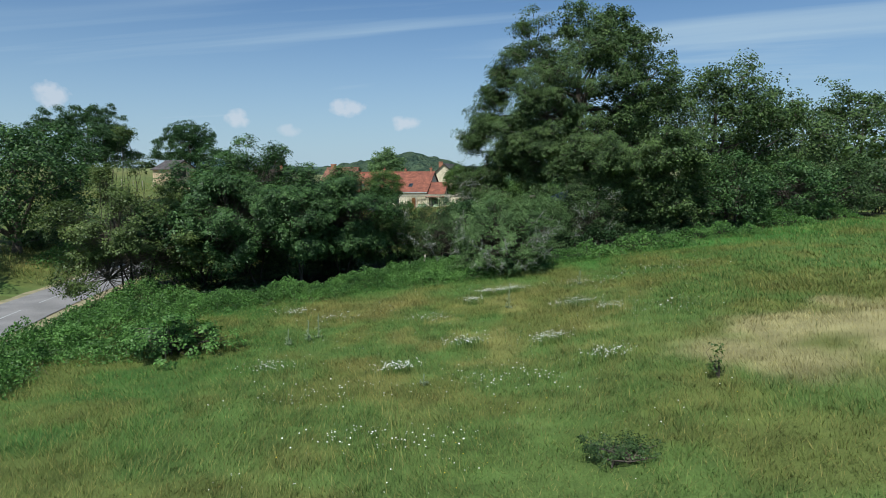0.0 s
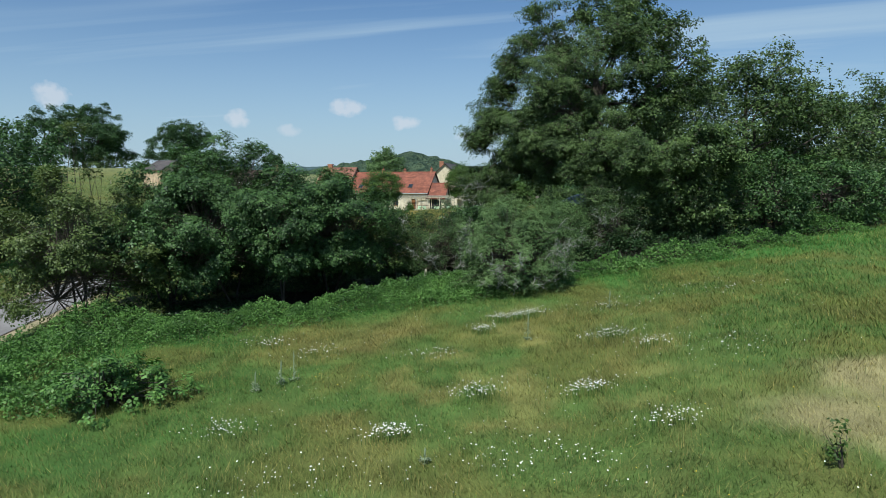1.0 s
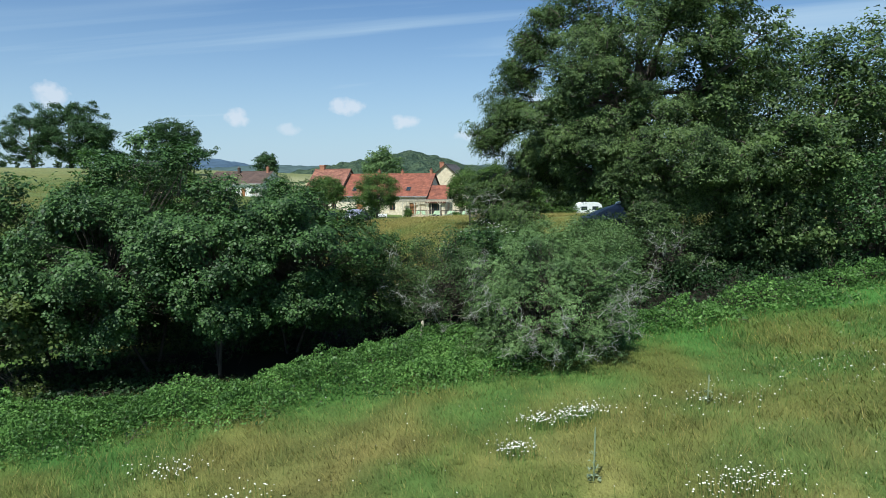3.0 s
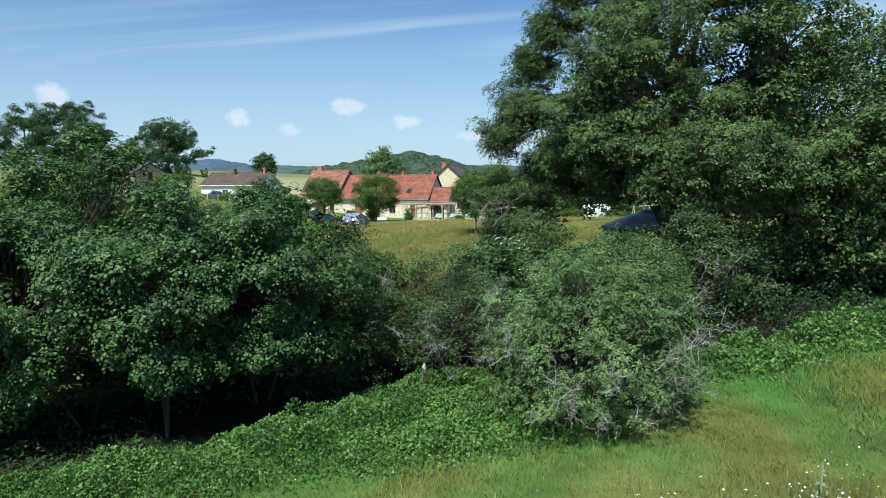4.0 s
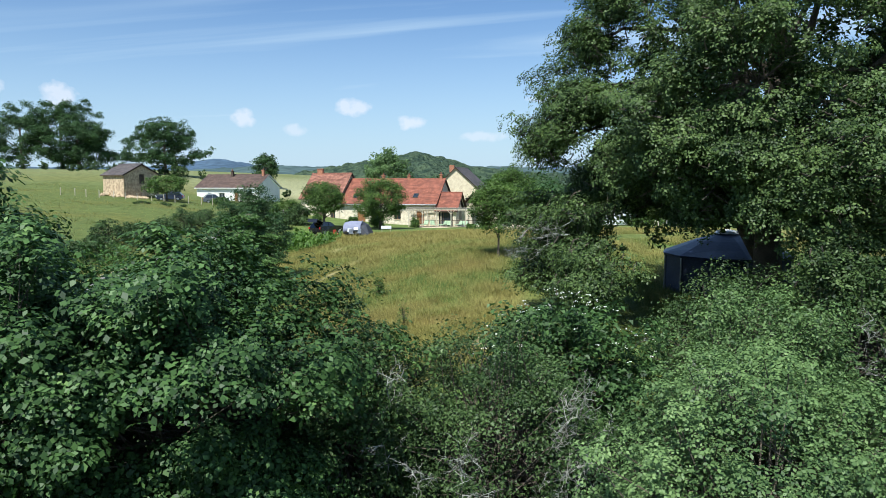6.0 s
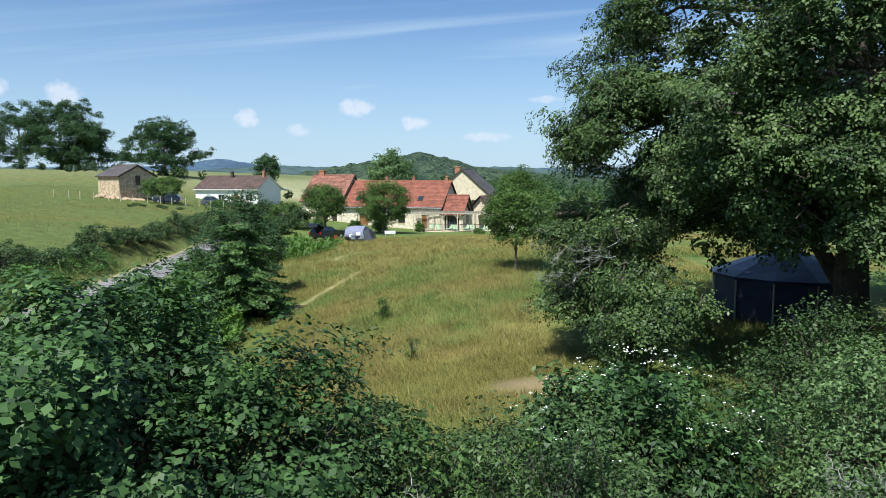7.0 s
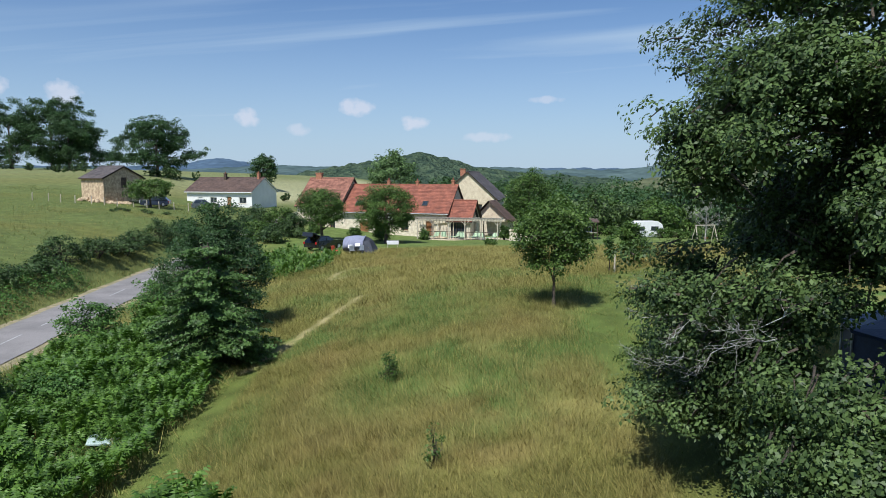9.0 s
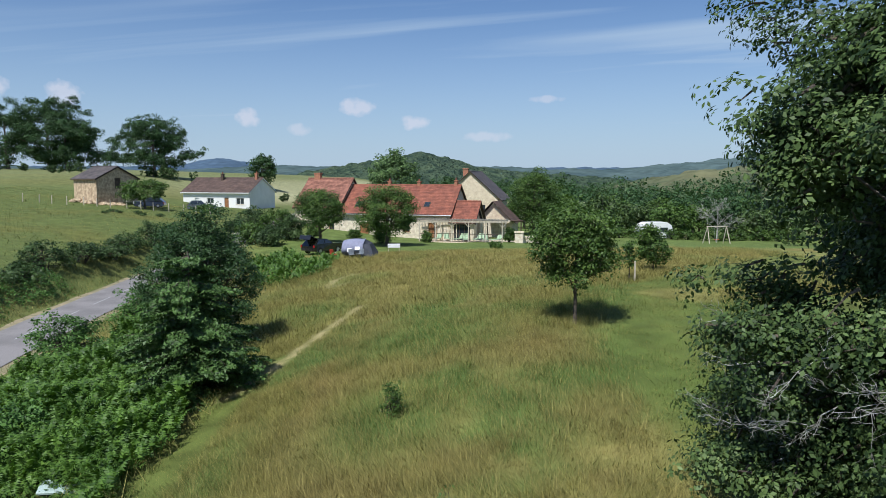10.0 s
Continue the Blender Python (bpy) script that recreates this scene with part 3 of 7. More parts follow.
# ---- the road ----
def ribbon(name, y0, y1, off0, off1, lift, material, step=1.0, bulge=0.0, wobble=0.0):
    ys = np.arange(y0, y1 + step / 2, step)
    xc = along(ROAD_Y, ROAD_X, ys)
    dx = np.gradient(xc, ys)
    nrm = np.stack([np.ones_like(ys), -dx], -1) / np.hypot(1, dx)[:, None]
    k = np.linspace(0, 1, 7)
    off = off0 + (off1 - off0) * k[None, :] + wobble * (drift(ys[:, None] + 0 * k[None, :], k[None, :] * 0, 1.7, 2, 8) - 0.5) * np.where((k == 0) | (k == 1), 1, 0)[None, :]
    px, py = xc[:, None] + off * nrm[:, :1], ys[:, None] + off * nrm[:, 1:]
    z = along(ROAD_Y, ROAD_Z, ys)[:, None] + lift + bulge * (1 - (off / 2.0) ** 2)
    return sheet(name, k, ys, np.stack([px, py, z], -1), material)


tagged(ribbon("verge", -120, 100, -2.6, 2.6, -0.035, M_VERGE, wobble=0.9), "gravelly road verge with sparse dry grass", "verge", kind="structure")
road = tagged(ribbon("road", -120, 100, -1.9, 1.9, 0.0, M_ASPHALT, bulge=0.03, wobble=0.2), "narrow worn grey asphalt country road", "road", kind="structure")
for k in range(34):
    y0 = -96 + k * 4.6
    dash = ribbon("road_marking", y0, y0 + 2.6, -0.04, 0.04, 0.006, M_LINE, 0.65, bulge=0.03)
    dash.parent = road


# ---- distant hills ----
def ridge(name, label, distance, depth, profile, material, foot, lump, seed, az0=-46, az1=46, n=900, rows=16, crowns=0.0):
    """A range of hills whose crest stands at the given angles over the horizon: (degrees across, degrees up)."""
    az = np.radians(np.linspace(az0, az1, n))
    el = np.interp(np.degrees(az), [p[0] for p in profile], [p[1] for p in profile])
    el = np.convolve(np.pad(el, 12, mode="edge"), np.ones(25) / 25, "valid")
    crest = 7.5 + np.tan(np.radians(el)) * distance
    t = np.linspace(0, 1.35, rows)
    r = distance - depth * (1 - t)[:, None] + 0 * az[None, :]
    px, py = np.sin(az)[None, :] * r, -47 + np.cos(az)[None, :] * r
    rise = np.where(t < 1, np.sin(np.minimum(t, 1) * math.pi / 2) ** 1.25, np.cos((t - 1) * 2.2))
    z = foot + (crest[None, :] - foot) * rise[:, None] + (drift(px, py, lump * 3, 3, seed) - 0.5) * lump * ease(0, 0.15, t)[:, None]
    if crowns:
        z += (drift(px, py, 13, 2, seed + 3) - 0.5) * crowns * ease(0, 0.15, t)[:, None]
    return tagged(sheet(name, az, t, np.stack([px, py, z], -1), material), label, "hill", kind="structure")


def deg(px):
    return math.degrees(math.atan((px - 784) / 1193.6))


def up(y):
    return math.degrees(math.atan((319 - y) / 1193.6))


ridge("backdrop_peak", "far mountain ridge on the horizon, haze blue put into its colour", 4100, 900, [(deg(p), up(y)) for p, y in ((0, 300), (300, 297), (345, 290), (385, 281), (440, 291), (490, 297), (1568, 300))], M_PEAK, -30, 20, 1)
ridge("backdrop_ridge", "long wooded ridges across the valley, haze tinted into their colour", 2700, 900, [(deg(p), up(y)) for p, y in ((0, 300), (300, 305), (480, 294), (560, 297), (620, 298), (850, 297), (930, 299), (1050, 303), (1120, 299), (1200, 293), (1300, 284), (1420, 276), (1568, 268))], M_RIDGE, -30, 22, 2, rows=22)
ridge("backdrop_hill", "rounded hill covered in dark green forest", 1250, 420, [(deg(p), up(y)) for p, y in ((0, 330), (440, 330), (500, 316), (560, 306), (600, 299), (650, 289), (700, 277), (745, 273), (800, 287), (850, 300), (900, 306), (1000, 314), (1100, 322), (1568, 330))], M_FOREST, -25, 14, 3, az0=-19, az1=18, n=640, rows=84, crowns=7)
ridge("backdrop_slope", "hillside of hay fields and hedges across the valley", 1000, 350, [(deg(p), up(y)) for p, y in ((0, 345), (1000, 345), (1080, 327), (1140, 320), (1200, 309), (1300, 299), (1568, 288))], M_SLOPE, -25, 8, 4, az0=8, az1=36, n=500, rows=60, crowns=6)


# ---- plants ----
def unit(v):
    return v / np.maximum(np.linalg.norm(v, axis=-1, keepdims=True), 1e-9)


def leaves_at(rng, centre, normal, size, slim=0.62, corners=4):
    """Folded pointed leaves with four corners each, or plain three-cornered ones."""
    n = len(centre)
    tangent = unit(np.cross(normal, rng.normal(size=(n, 3))))
    across = np.cross(normal, tangent)
    s = size[:, None]
    sag = normal * (s * 0.14)
    if corners == 3:
        return np.stack([centre - tangent * s * 0.45 - sag, centre + across * s * slim * 0.62 + tangent * s * 0.12 + sag, centre + tangent * s * 0.55 - across * s * slim * 0.42 - sag], 1).reshape(-1, 3)
    return np.stack([centre - tangent * s * 0.5, centre + across * s * slim * 0.5 + sag - tangent * s * 0.05,
                     centre + tangent * s * 0.5 - sag, centre - across * s * slim * 0.5 + sag - tangent * s * 0.05], 1).reshape(-1, 3)


def puff_leaves(rng, puffs, radii, counts, size, heart, flat=0.75, slim=0.62, corners=4):
    """Leaves in loose tufts round the branch ends."""
    which = np.repeat(np.arange(len(puffs)), counts)
    d = unit(rng.normal(size=(len(which), 3)))
    d[:, 2] = np.where(rng.rand(len(which)) < 0.6, np.abs(d[:, 2]), d[:, 2])
    r = radii[which] * rng.rand(len(which)) ** 0.45
    place = puffs[which] + d * r[:, None] * np.array([1, 1, flat])
    outward = unit(place - heart)
    normal = unit(d * 0.5 + outward * 0.35 + np.array([0, 0, 0.55]) + rng.normal(size=d.shape) * 0.42)
    return leaves_at(rng, place, normal, size * rng.uniform(0.65, 1.3, len(which)), slim, corners)


def spray_leaves(rng, puffs, radii, counts, size, heart, flat=0.75, slim=0.62, ring=5, droop=0.35):
    """Leaves in small rosettes at the twig ends: each rosette lies like a shingle on the outside of its tuft."""
    which = np.repeat(np.arange(len(puffs)), np.maximum(1, counts // ring))
    n = len(which)
    d = unit(rng.normal(size=(n, 3)))
    d[:, 2] = np.where(rng.rand(n) < 0.55, np.abs(d[:, 2]), d[:, 2])
    hub = puffs[which] + d * (radii[which] * rng.rand(n) ** 0.4)[:, None] * np.array([1, 1, flat])
    face = unit(d * 0.35 + unit(hub - heart) * 0.45 + np.array([0, 0, 0.6]) + rng.normal(size=d.shape) * 0.28)
    east = unit(np.cross(face, rng.normal(size=(n, 3))))
    north = np.cross(face, east)
    span = size * rng.uniform(0.75, 1.3, n)
    out = []
    for k in range(ring):
        a = 6.283 * k / ring + rng.normal(size=n) * 0.3
        go = east * np.cos(a)[:, None] + north * np.sin(a)[:, None]
        s = (span * rng.uniform(0.65, 1.2, n))[:, None]
        side = np.cross(face, go) * s * slim * 0.5
        low = face * s * (droop * rng.uniform(0.2, 1.8, n))[:, None]
        base = hub + go * s * rng.uniform(0.05, 0.6, n)[:, None] + face * s * (rng.normal(size=n) * 0.18)[:, None]
        mid = base + go * s * 0.52 - low * 0.3
        out.append(np.stack([base, mid + side, base + go * s - low, mid - side], 1))
    return np.concatenate(out).reshape(-1, 3)


def crown_puffs(rng, heart, radius, count, low=0.35, shell=0.5, lobes=0.3, seed=0, skirt=0.0, clump=0.0):
    """Centres of leaf tufts in an uneven crown; low: how much of the lower half is left; clump: width of the sprays that tufts gather in."""
    out = []
    ox = rng.uniform(0, 50)
    while len(out) < (count // 6 if clump else count):
        d = Vector(rng.normal(size=3)).normalized()
        if d.z < 0 and rng.rand() > low:
            continue
        lobe = 1 + lobes * (noise.noise((d.x * 1.7 + ox, d.y * 1.7 + seed, d.z * 1.7)) * 1.6 + 0.5 * noise.noise((d.x * 4 + ox, d.y * 4, d.z * 4 + seed)))
        r = lobe * (shell + (1 - shell) * rng.rand() ** 0.6)
        wide = 1.0
        if d.z < 0 and skirt:
            wide = 1 + skirt * (min(1.6, 1 / max(0.3, math.hypot(d.x, d.y))) - 1)
        out.append((heart[0] + d.x * radius[0] * r * wide, heart[1] + d.y * radius[1] * r * wide, heart[2] + d.z * radius[2] * r))
    if clump:
        out = np.repeat(np.array(out), 6, 0)
        return out + rng.normal(size=out.shape) * np.array([clump, clump, clump * 0.7])
    return np.array(out)


def limbs(rng, geo, fine, foot, top, trunk_r, puffs, main=7, bare=0.3, twig=0.02, sides=7, reach=1.0):
    """A tapered leaning trunk with limbs that fork towards the tufts."""
    foot, top = Vector(foot), Vector(top)
    mid = foot.lerp(top, 0.5) + Vector((rng.uniform(-1, 1), rng.uniform(-1, 1), 0)) * trunk_r * 1.2
    spine = []
    for k in range(9):
        t = k / 8
        spine.append(foot * (1 - t) ** 2 + mid * 2 * t * (1 - t) + top * t * t)
    geo.tube([spine[0] - Vector((0, 0, 0.3))] + spine, [trunk_r * 1.55] + [trunk_r * (1.25 if k == 0 else 1 - 0.85 * k / 8) for k in range(9)], sides + 2)
    ends = [Vector(p) for p in puffs]
    starts = []
    high = [e for e in ends if e.z > foot.z + 0.3 * (top.z - foot.z)] or ends
    chosen = [high[i] for i in rng.choice(len(high), min(main, len(high)), replace=False)]
    for e in chosen:
        t = rng.uniform(bare, 0.85)
        s = spine[int(t * 8)]
        aim = s.lerp(e, 0.8 * reach)
        bend = (s + aim) / 2 + Vector((0, 0, (aim - s).length * rng.uniform(0.02, 0.22)))
        line = [s * (1 - u) ** 2 + bend * 2 * u * (1 - u) + aim * u * u + Vector(rng.normal(size=3)) * 0.04 * (aim - s).length * u for u in (0, 0.2, 0.4, 0.6, 0.8, 1)]
        r = trunk_r * (1 - 0.8 * t) * 0.62
        geo.tube(line, [r * (1 - 0.16 * i) for i in range(6)], sides)
        starts += line[2:]
    starts += spine[4:]
    sp = np.array([tuple(s) for s in starts])
    for e in ends:
        i = int(np.argmin(np.linalg.norm(sp - np.array(e), axis=1) + rng.rand(len(sp)) * 0.3))
        s = starts[i]
        if (e - s).length > 1.6 or (e - s).length > 0.95 and rng.rand() > 0.08:
            s = e + (s - e).normalized() * 0.36 + Vector(rng.normal(size=3)) * 0.12
        m = (s + e) / 2 + Vector(rng.normal(size=3)) * 0.16 * (e - s).length
        fine.tube([s, m, e], [twig * 1.8, twig * 1.2, twig * 0.4], 3, cap=False)


def tree(name, x, y, height, radius, leaf, counts, label, material, base=0.3, trunk_r=0.2, puff=0.9, seed=1, category="tree", group="", offset=(0, 0), low=0.5, lobes=0.3, twig=0.02, main=8, flat=0.75, bark=None, shell=0.5, sink=0.0, skirt=0.5, boughs=(), fine_side=99.0, clump=0.0):
    # fine_side: tufts beyond this side have smaller, denser leaves
    """height over the ground; radius (across, along) of the crown; counts (tufts, leaves in each); base: where the crown begins."""
    rng = np.random.RandomState(seed)
    z0 = float(land(x, y)) - sink
    ob = thing(name, pose(x, y, z0), label, category, group)
    zr = height * (1 - base) / 2
    heart = (offset[0], offset[1], height - zr)
    puffs = crown_puffs(rng, heart, (radius[0] - puff * 0.6, radius[1] - puff * 0.6, zr - puff * 0.4), counts[0], low, shell, lobes, seed, skirt, clump)
    for cx, cy, cz, rx, ry, rz, count in boughs:
        puffs = np.concatenate([puffs, crown_puffs(rng, (cx, cy, cz), (rx, ry, rz), count, 1.0, 0.4, 0.3, seed, 0.0, clump * 0.7)])
    geo, fine = Geo(), Geo()
    limbs(rng, geo, fine, (0, 0, 0), (offset[0] * 0.5, offset[1] * 0.5, height * 0.82), trunk_r, puffs, main, max(base, 0.15), twig)
    for cx, cy, cz, rx, ry, rz, count in boughs:
        if cz > 4.0:
            a, e = Vector((cx * 0.03, cy * 0.03, min(cz * 0.75 + 1.5, height * 0.7))), Vector((cx, cy, cz - rz * 0.3))
            pts = [a.lerp(e, t) + Vector((0, 0, 0.9 * math.sin(math.pi * t))) + Vector(rng.normal(size=3)) * 0.12 for t in (0, 0.2, 0.4, 0.6, 0.8, 1)]
            geo.tube(pts, [0.13, 0.11, 0.09, 0.07, 0.05, 0.025], 6)
            for k in range(6):
                q = pts[4 + k % 2] + Vector(rng.normal(size=3)) * 0.1
                geo.tube([q, q + Vector((rng.normal() * rx * 0.4, rng.normal() * ry * 0.4, rng.normal() * rz * 0.4))], [0.03, 0.012], 4)
    part("trunk", geo, bark or M_BARK, ob, smooth=True)
    tagged(part("twig_network", fine, bark or M_BARK, ob), kind="stuff")
    near = puffs[:, 0] * -0.75 + puffs[:, 1] * -0.66 > fine_side
    wide = puff * rng.uniform(0.6, 1.25, len(puffs))
    for side, density, share, corners in ((near, 2.2, 0.5, 4), (~near, 0.85, 1.0, 3)):
        if side.any():
            n = rng.poisson(density * counts[1], side.sum()).clip(4)
            if corners == 4:
                soup("bough_foliage", spray_leaves(rng, puffs[side], wide[side], n, leaf * share, np.array(heart), flat), 4, material, ob)
            else:
                soup("crown", puff_leaves(rng, puffs[side], wide[side], n, leaf, np.array(heart), flat, corners=3), 3, material, ob)
    return ob


def bush(name, x, y, height, radius, leaf, counts, label, material, seed=1, stems=9, puff=0.6, category="shrub", group="", twig=0.014, low=0.7, lobes=0.32, dead=0, dome=0.62, flat=0.8, shell=0.45, skirt=0.6, corners=3, clump=0.0):
    """Many stems from one stool; dead: bare lichened twigs that stand out of the leaves."""
    rng = np.random.RandomState(seed)
    ob = thing(name, pose(x, y, float(land(x, y))), label, category, group)
    zr = height * dome
    heart = (0, 0, height - zr)
    puffs = crown_puffs(rng, heart, (radius[0] - puff * 0.5, radius[1] - puff * 0.5, zr - puff * 0.4), counts[0], low, shell, lobes, seed, skirt, clump)
    puffs = puffs[puffs[:, 2] > 0.15]
    ends = [Vector(p) for p in puffs]
    fine = Geo()
    for k in range(stems):
        geo = Geo()
        e = ends[rng.randint(len(ends))] * 0.8
        a = rng.uniform(0, 6.28)
        s = Vector((0.35 * math.cos(a), 0.35 * math.sin(a), -0.2)) * min(1, radius[0] / 2)
        m = (s + e) / 2 + Vector((0, 0, 0.15 * height))
        geo.tube([s, s.lerp(m, 0.6), m, e], [twig * 4, twig * 3.2, twig * 2.4, twig], 5, cap=False)
        for j in range(len(ends) // stems + 1):
            q = ends[(k + j * stems) % len(ends)]
            fine.tube([m, (m + q) / 2 + Vector(rng.normal(size=3)) * 0.1, q], [twig * 1.4, twig, twig * 0.4], 3, cap=False)
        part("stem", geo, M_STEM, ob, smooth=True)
    tagged(part("twig_network", fine, M_BARK, ob), kind="stuff")
    n = rng.poisson(counts[1], len(puffs)).clip(3)
    wide = puff * rng.uniform(0.6, 1.25, len(puffs))
    if corners == 4:
        soup("foliage", spray_leaves(rng, puffs, wide, n, leaf, np.array(heart), flat, 0.72), 4, material, ob)
    else:
        soup("foliage", puff_leaves(rng, puffs, wide, n, leaf, np.array(heart), flat, corners=3), 3, material, ob)
    if dead:
        order = sorted(range(len(ends)), key=lambda i: ends[i].y - 0.5 * abs(ends[i].x))
        for i in order[:2 * dead:2]:
            twigs = Geo()
            bare_twig(rng, twigs, ends[i] * 0.8, ends[i] * 1.1 + Vector((0, -0.25, 0.05)), twig * 1.0)
            part("dead_branch", twigs, M_TWIG, ob, "bare grey branch with pale lichen", smooth=True)
    return ob


def bare_twig(rng, geo, a, b, r, depth=2):
    """A crooked bare branch with side twigs."""
    a, b = Vector(a), Vector(b)
    pts = [a.lerp(b, t) + Vector(rng.normal(size=3)) * 0.05 * (b - a).length * (0 < t) for t in (0, 0.25, 0.5, 0.75, 1)]
    geo.tube(pts, [r, r * 0.85, r * 0.7, r * 0.5, r * 0.25], 3, cap=False)
    if depth:
        for p in pts[1:]:
            for _ in range(2):
                d = ((b - a).normalized() * 0.6 + Vector(rng.normal(size=3)) * 0.7).normalized()
                bare_twig(rng, geo, p, p + d * (b - a).length * rng.uniform(0.25, 0.5), r * 0.55, depth - 1)


def thicket(name, spots, leaf, per_m2, label, material, height, seed=1, category="brambles", slim=0.75, canes=60, upright=0.8):
    """Low rambling growth over a stretch of ground: spots are (x, y, radius across, radius along, height)."""
    rng = np.random.RandomState(seed)
    x0, y0 = spots[0][:2]
    ob = thing(name, pose(x0, y0, float(land(x0, y0))), label, category)
    ob["kind"] = "stuff"
    pts, geo = [], Geo()
    z00 = float(land(x0, y0))
    for x, y, rx, ry, h in spots:
        n = int(per_m2 * math.pi * rx * ry)
        a, r = rng.uniform(0, 6.283, n), np.sqrt(rng.rand(n)) * (1 + 0.18 * rng.normal(size=n)).clip(0.5, 1.3)
        px, py = x + rx * r * np.cos(a), y + ry * r * np.sin(a)
        top = h * (1 - 0.65 * r ** 2).clip(0.12) * (0.1 + 1.75 * drift(px, py, 0.8, 3, seed % 7) ** 1.4)
        pz = land(px, py) + top * (1 - 0.55 * rng.rand(n) ** 1.8) + 0.03
        pts.append(np.stack([px - x0, py - y0, pz - z00], -1))
        for _ in range(int(canes * rx * ry / 4)):
            i = rng.randint(n)
            e = Vector(pts[-1][i])
            s = Vector((e.x + rng.normal() * 0.35, e.y + rng.normal() * 0.35, 0))
            s.z = float(land(s.x + x0, s.y + y0)) - z00
            geo.tube([s, (s + e) / 2 + Vector((0, 0, 0.12)), e], [0.006, 0.005, 0.003], 3, cap=False)
    p = np.concatenate(pts)
    nrm = unit(np.array([0, -0.12, upright]) + rng.normal(size=p.shape) * 0.75)
    soup("leaves", leaves_at(rng, p, nrm, leaf * rng.uniform(0.6, 1.35, len(p)), slim, 3), 3, material, ob)
    part("canes", geo, M_BARK, ob)
    return ob


def bracken(name, spots, per_m2, label, height=1.0, seed=1):
    """Bracken: arching fronds with paired side leaflets that shorten towards the tip."""
    rng = np.random.RandomState(seed)
    x0, y0 = spots[0][:2]
    z00 = float(land(x0, y0))
    ob = thing(name, pose(x0, y0, z00), label, "bracken")
    ob["kind"] = "stuff"
    foot = []
    for x, y, rx, ry, h in spots:
        n = int(per_m2 * math.pi * rx * ry)
        a, r = rng.uniform(0, 6.283, n), np.sqrt(rng.rand(n))
        foot.append(np.stack([x + rx * r * np.cos(a), y + ry * r * np.sin(a), np.full(n, h)], -1))
    foot = np.concatenate(foot)
    n = len(foot)
    base = np.stack([foot[:, 0] - x0, foot[:, 1] - y0, land(foot[:, 0], foot[:, 1]) - z00], -1)
    az = rng.uniform(0, 6.283, n)
    d = np.stack([np.cos(az), np.sin(az), np.zeros(n)], -1)
    side = np.stack([-np.sin(az), np.cos(az), np.zeros(n)], -1)
    h = foot[:, 2] * np.clip(np.hypot(foot[:, 0] + 10.9, foot[:, 1] + 31.9) / 2.0, 0.25, 1) * rng.uniform(0.45, 1.3, n) * (0.4 + 1.2 * drift(foot[:, 0], foot[:, 1], 1.6, 3, 3))
    length = (0.14 + 0.2 * h) * rng.uniform(0.6, 1.25, n)
    out = []
    pairs = 5
    up3 = np.array([0, 0, 1.0])
    for k in range(pairs):
        t = 0.1 + 0.9 * k / pairs
        t2 = t + 0.85 / pairs
        c = lambda u: base + up3 * (h * (0.5 + 0.75 * u - 0.4 * u * u))[:, None] + d * (length * (0.1 + 0.8 * u))[:, None]
        a, b = c(t), c(t2)
        w = (length * 0.46 * (1 - t) ** 0.8 + 0.025)[:, None]
        for sgn in (-1, 1):
            tip = (a + b) / 2 + side * sgn * w + d * w * 0.35 - up3 * w * rng.uniform(0.05, 0.3, n)[:, None]
            out.append(np.stack([a, tip, b], 1))
    soup("fronds", np.concatenate(out).reshape(-1, 3), 3, M_FERN, ob)
    geo = Geo()
    for i in range(0, n, 3):
        p = Vector(base[i])
        geo.tube([p, p + Vector((0, 0, h[i] * 0.58))], [0.008, 0.006], 3, cap=False)
    part("stalks", geo, M_FERN, ob)
    return ob


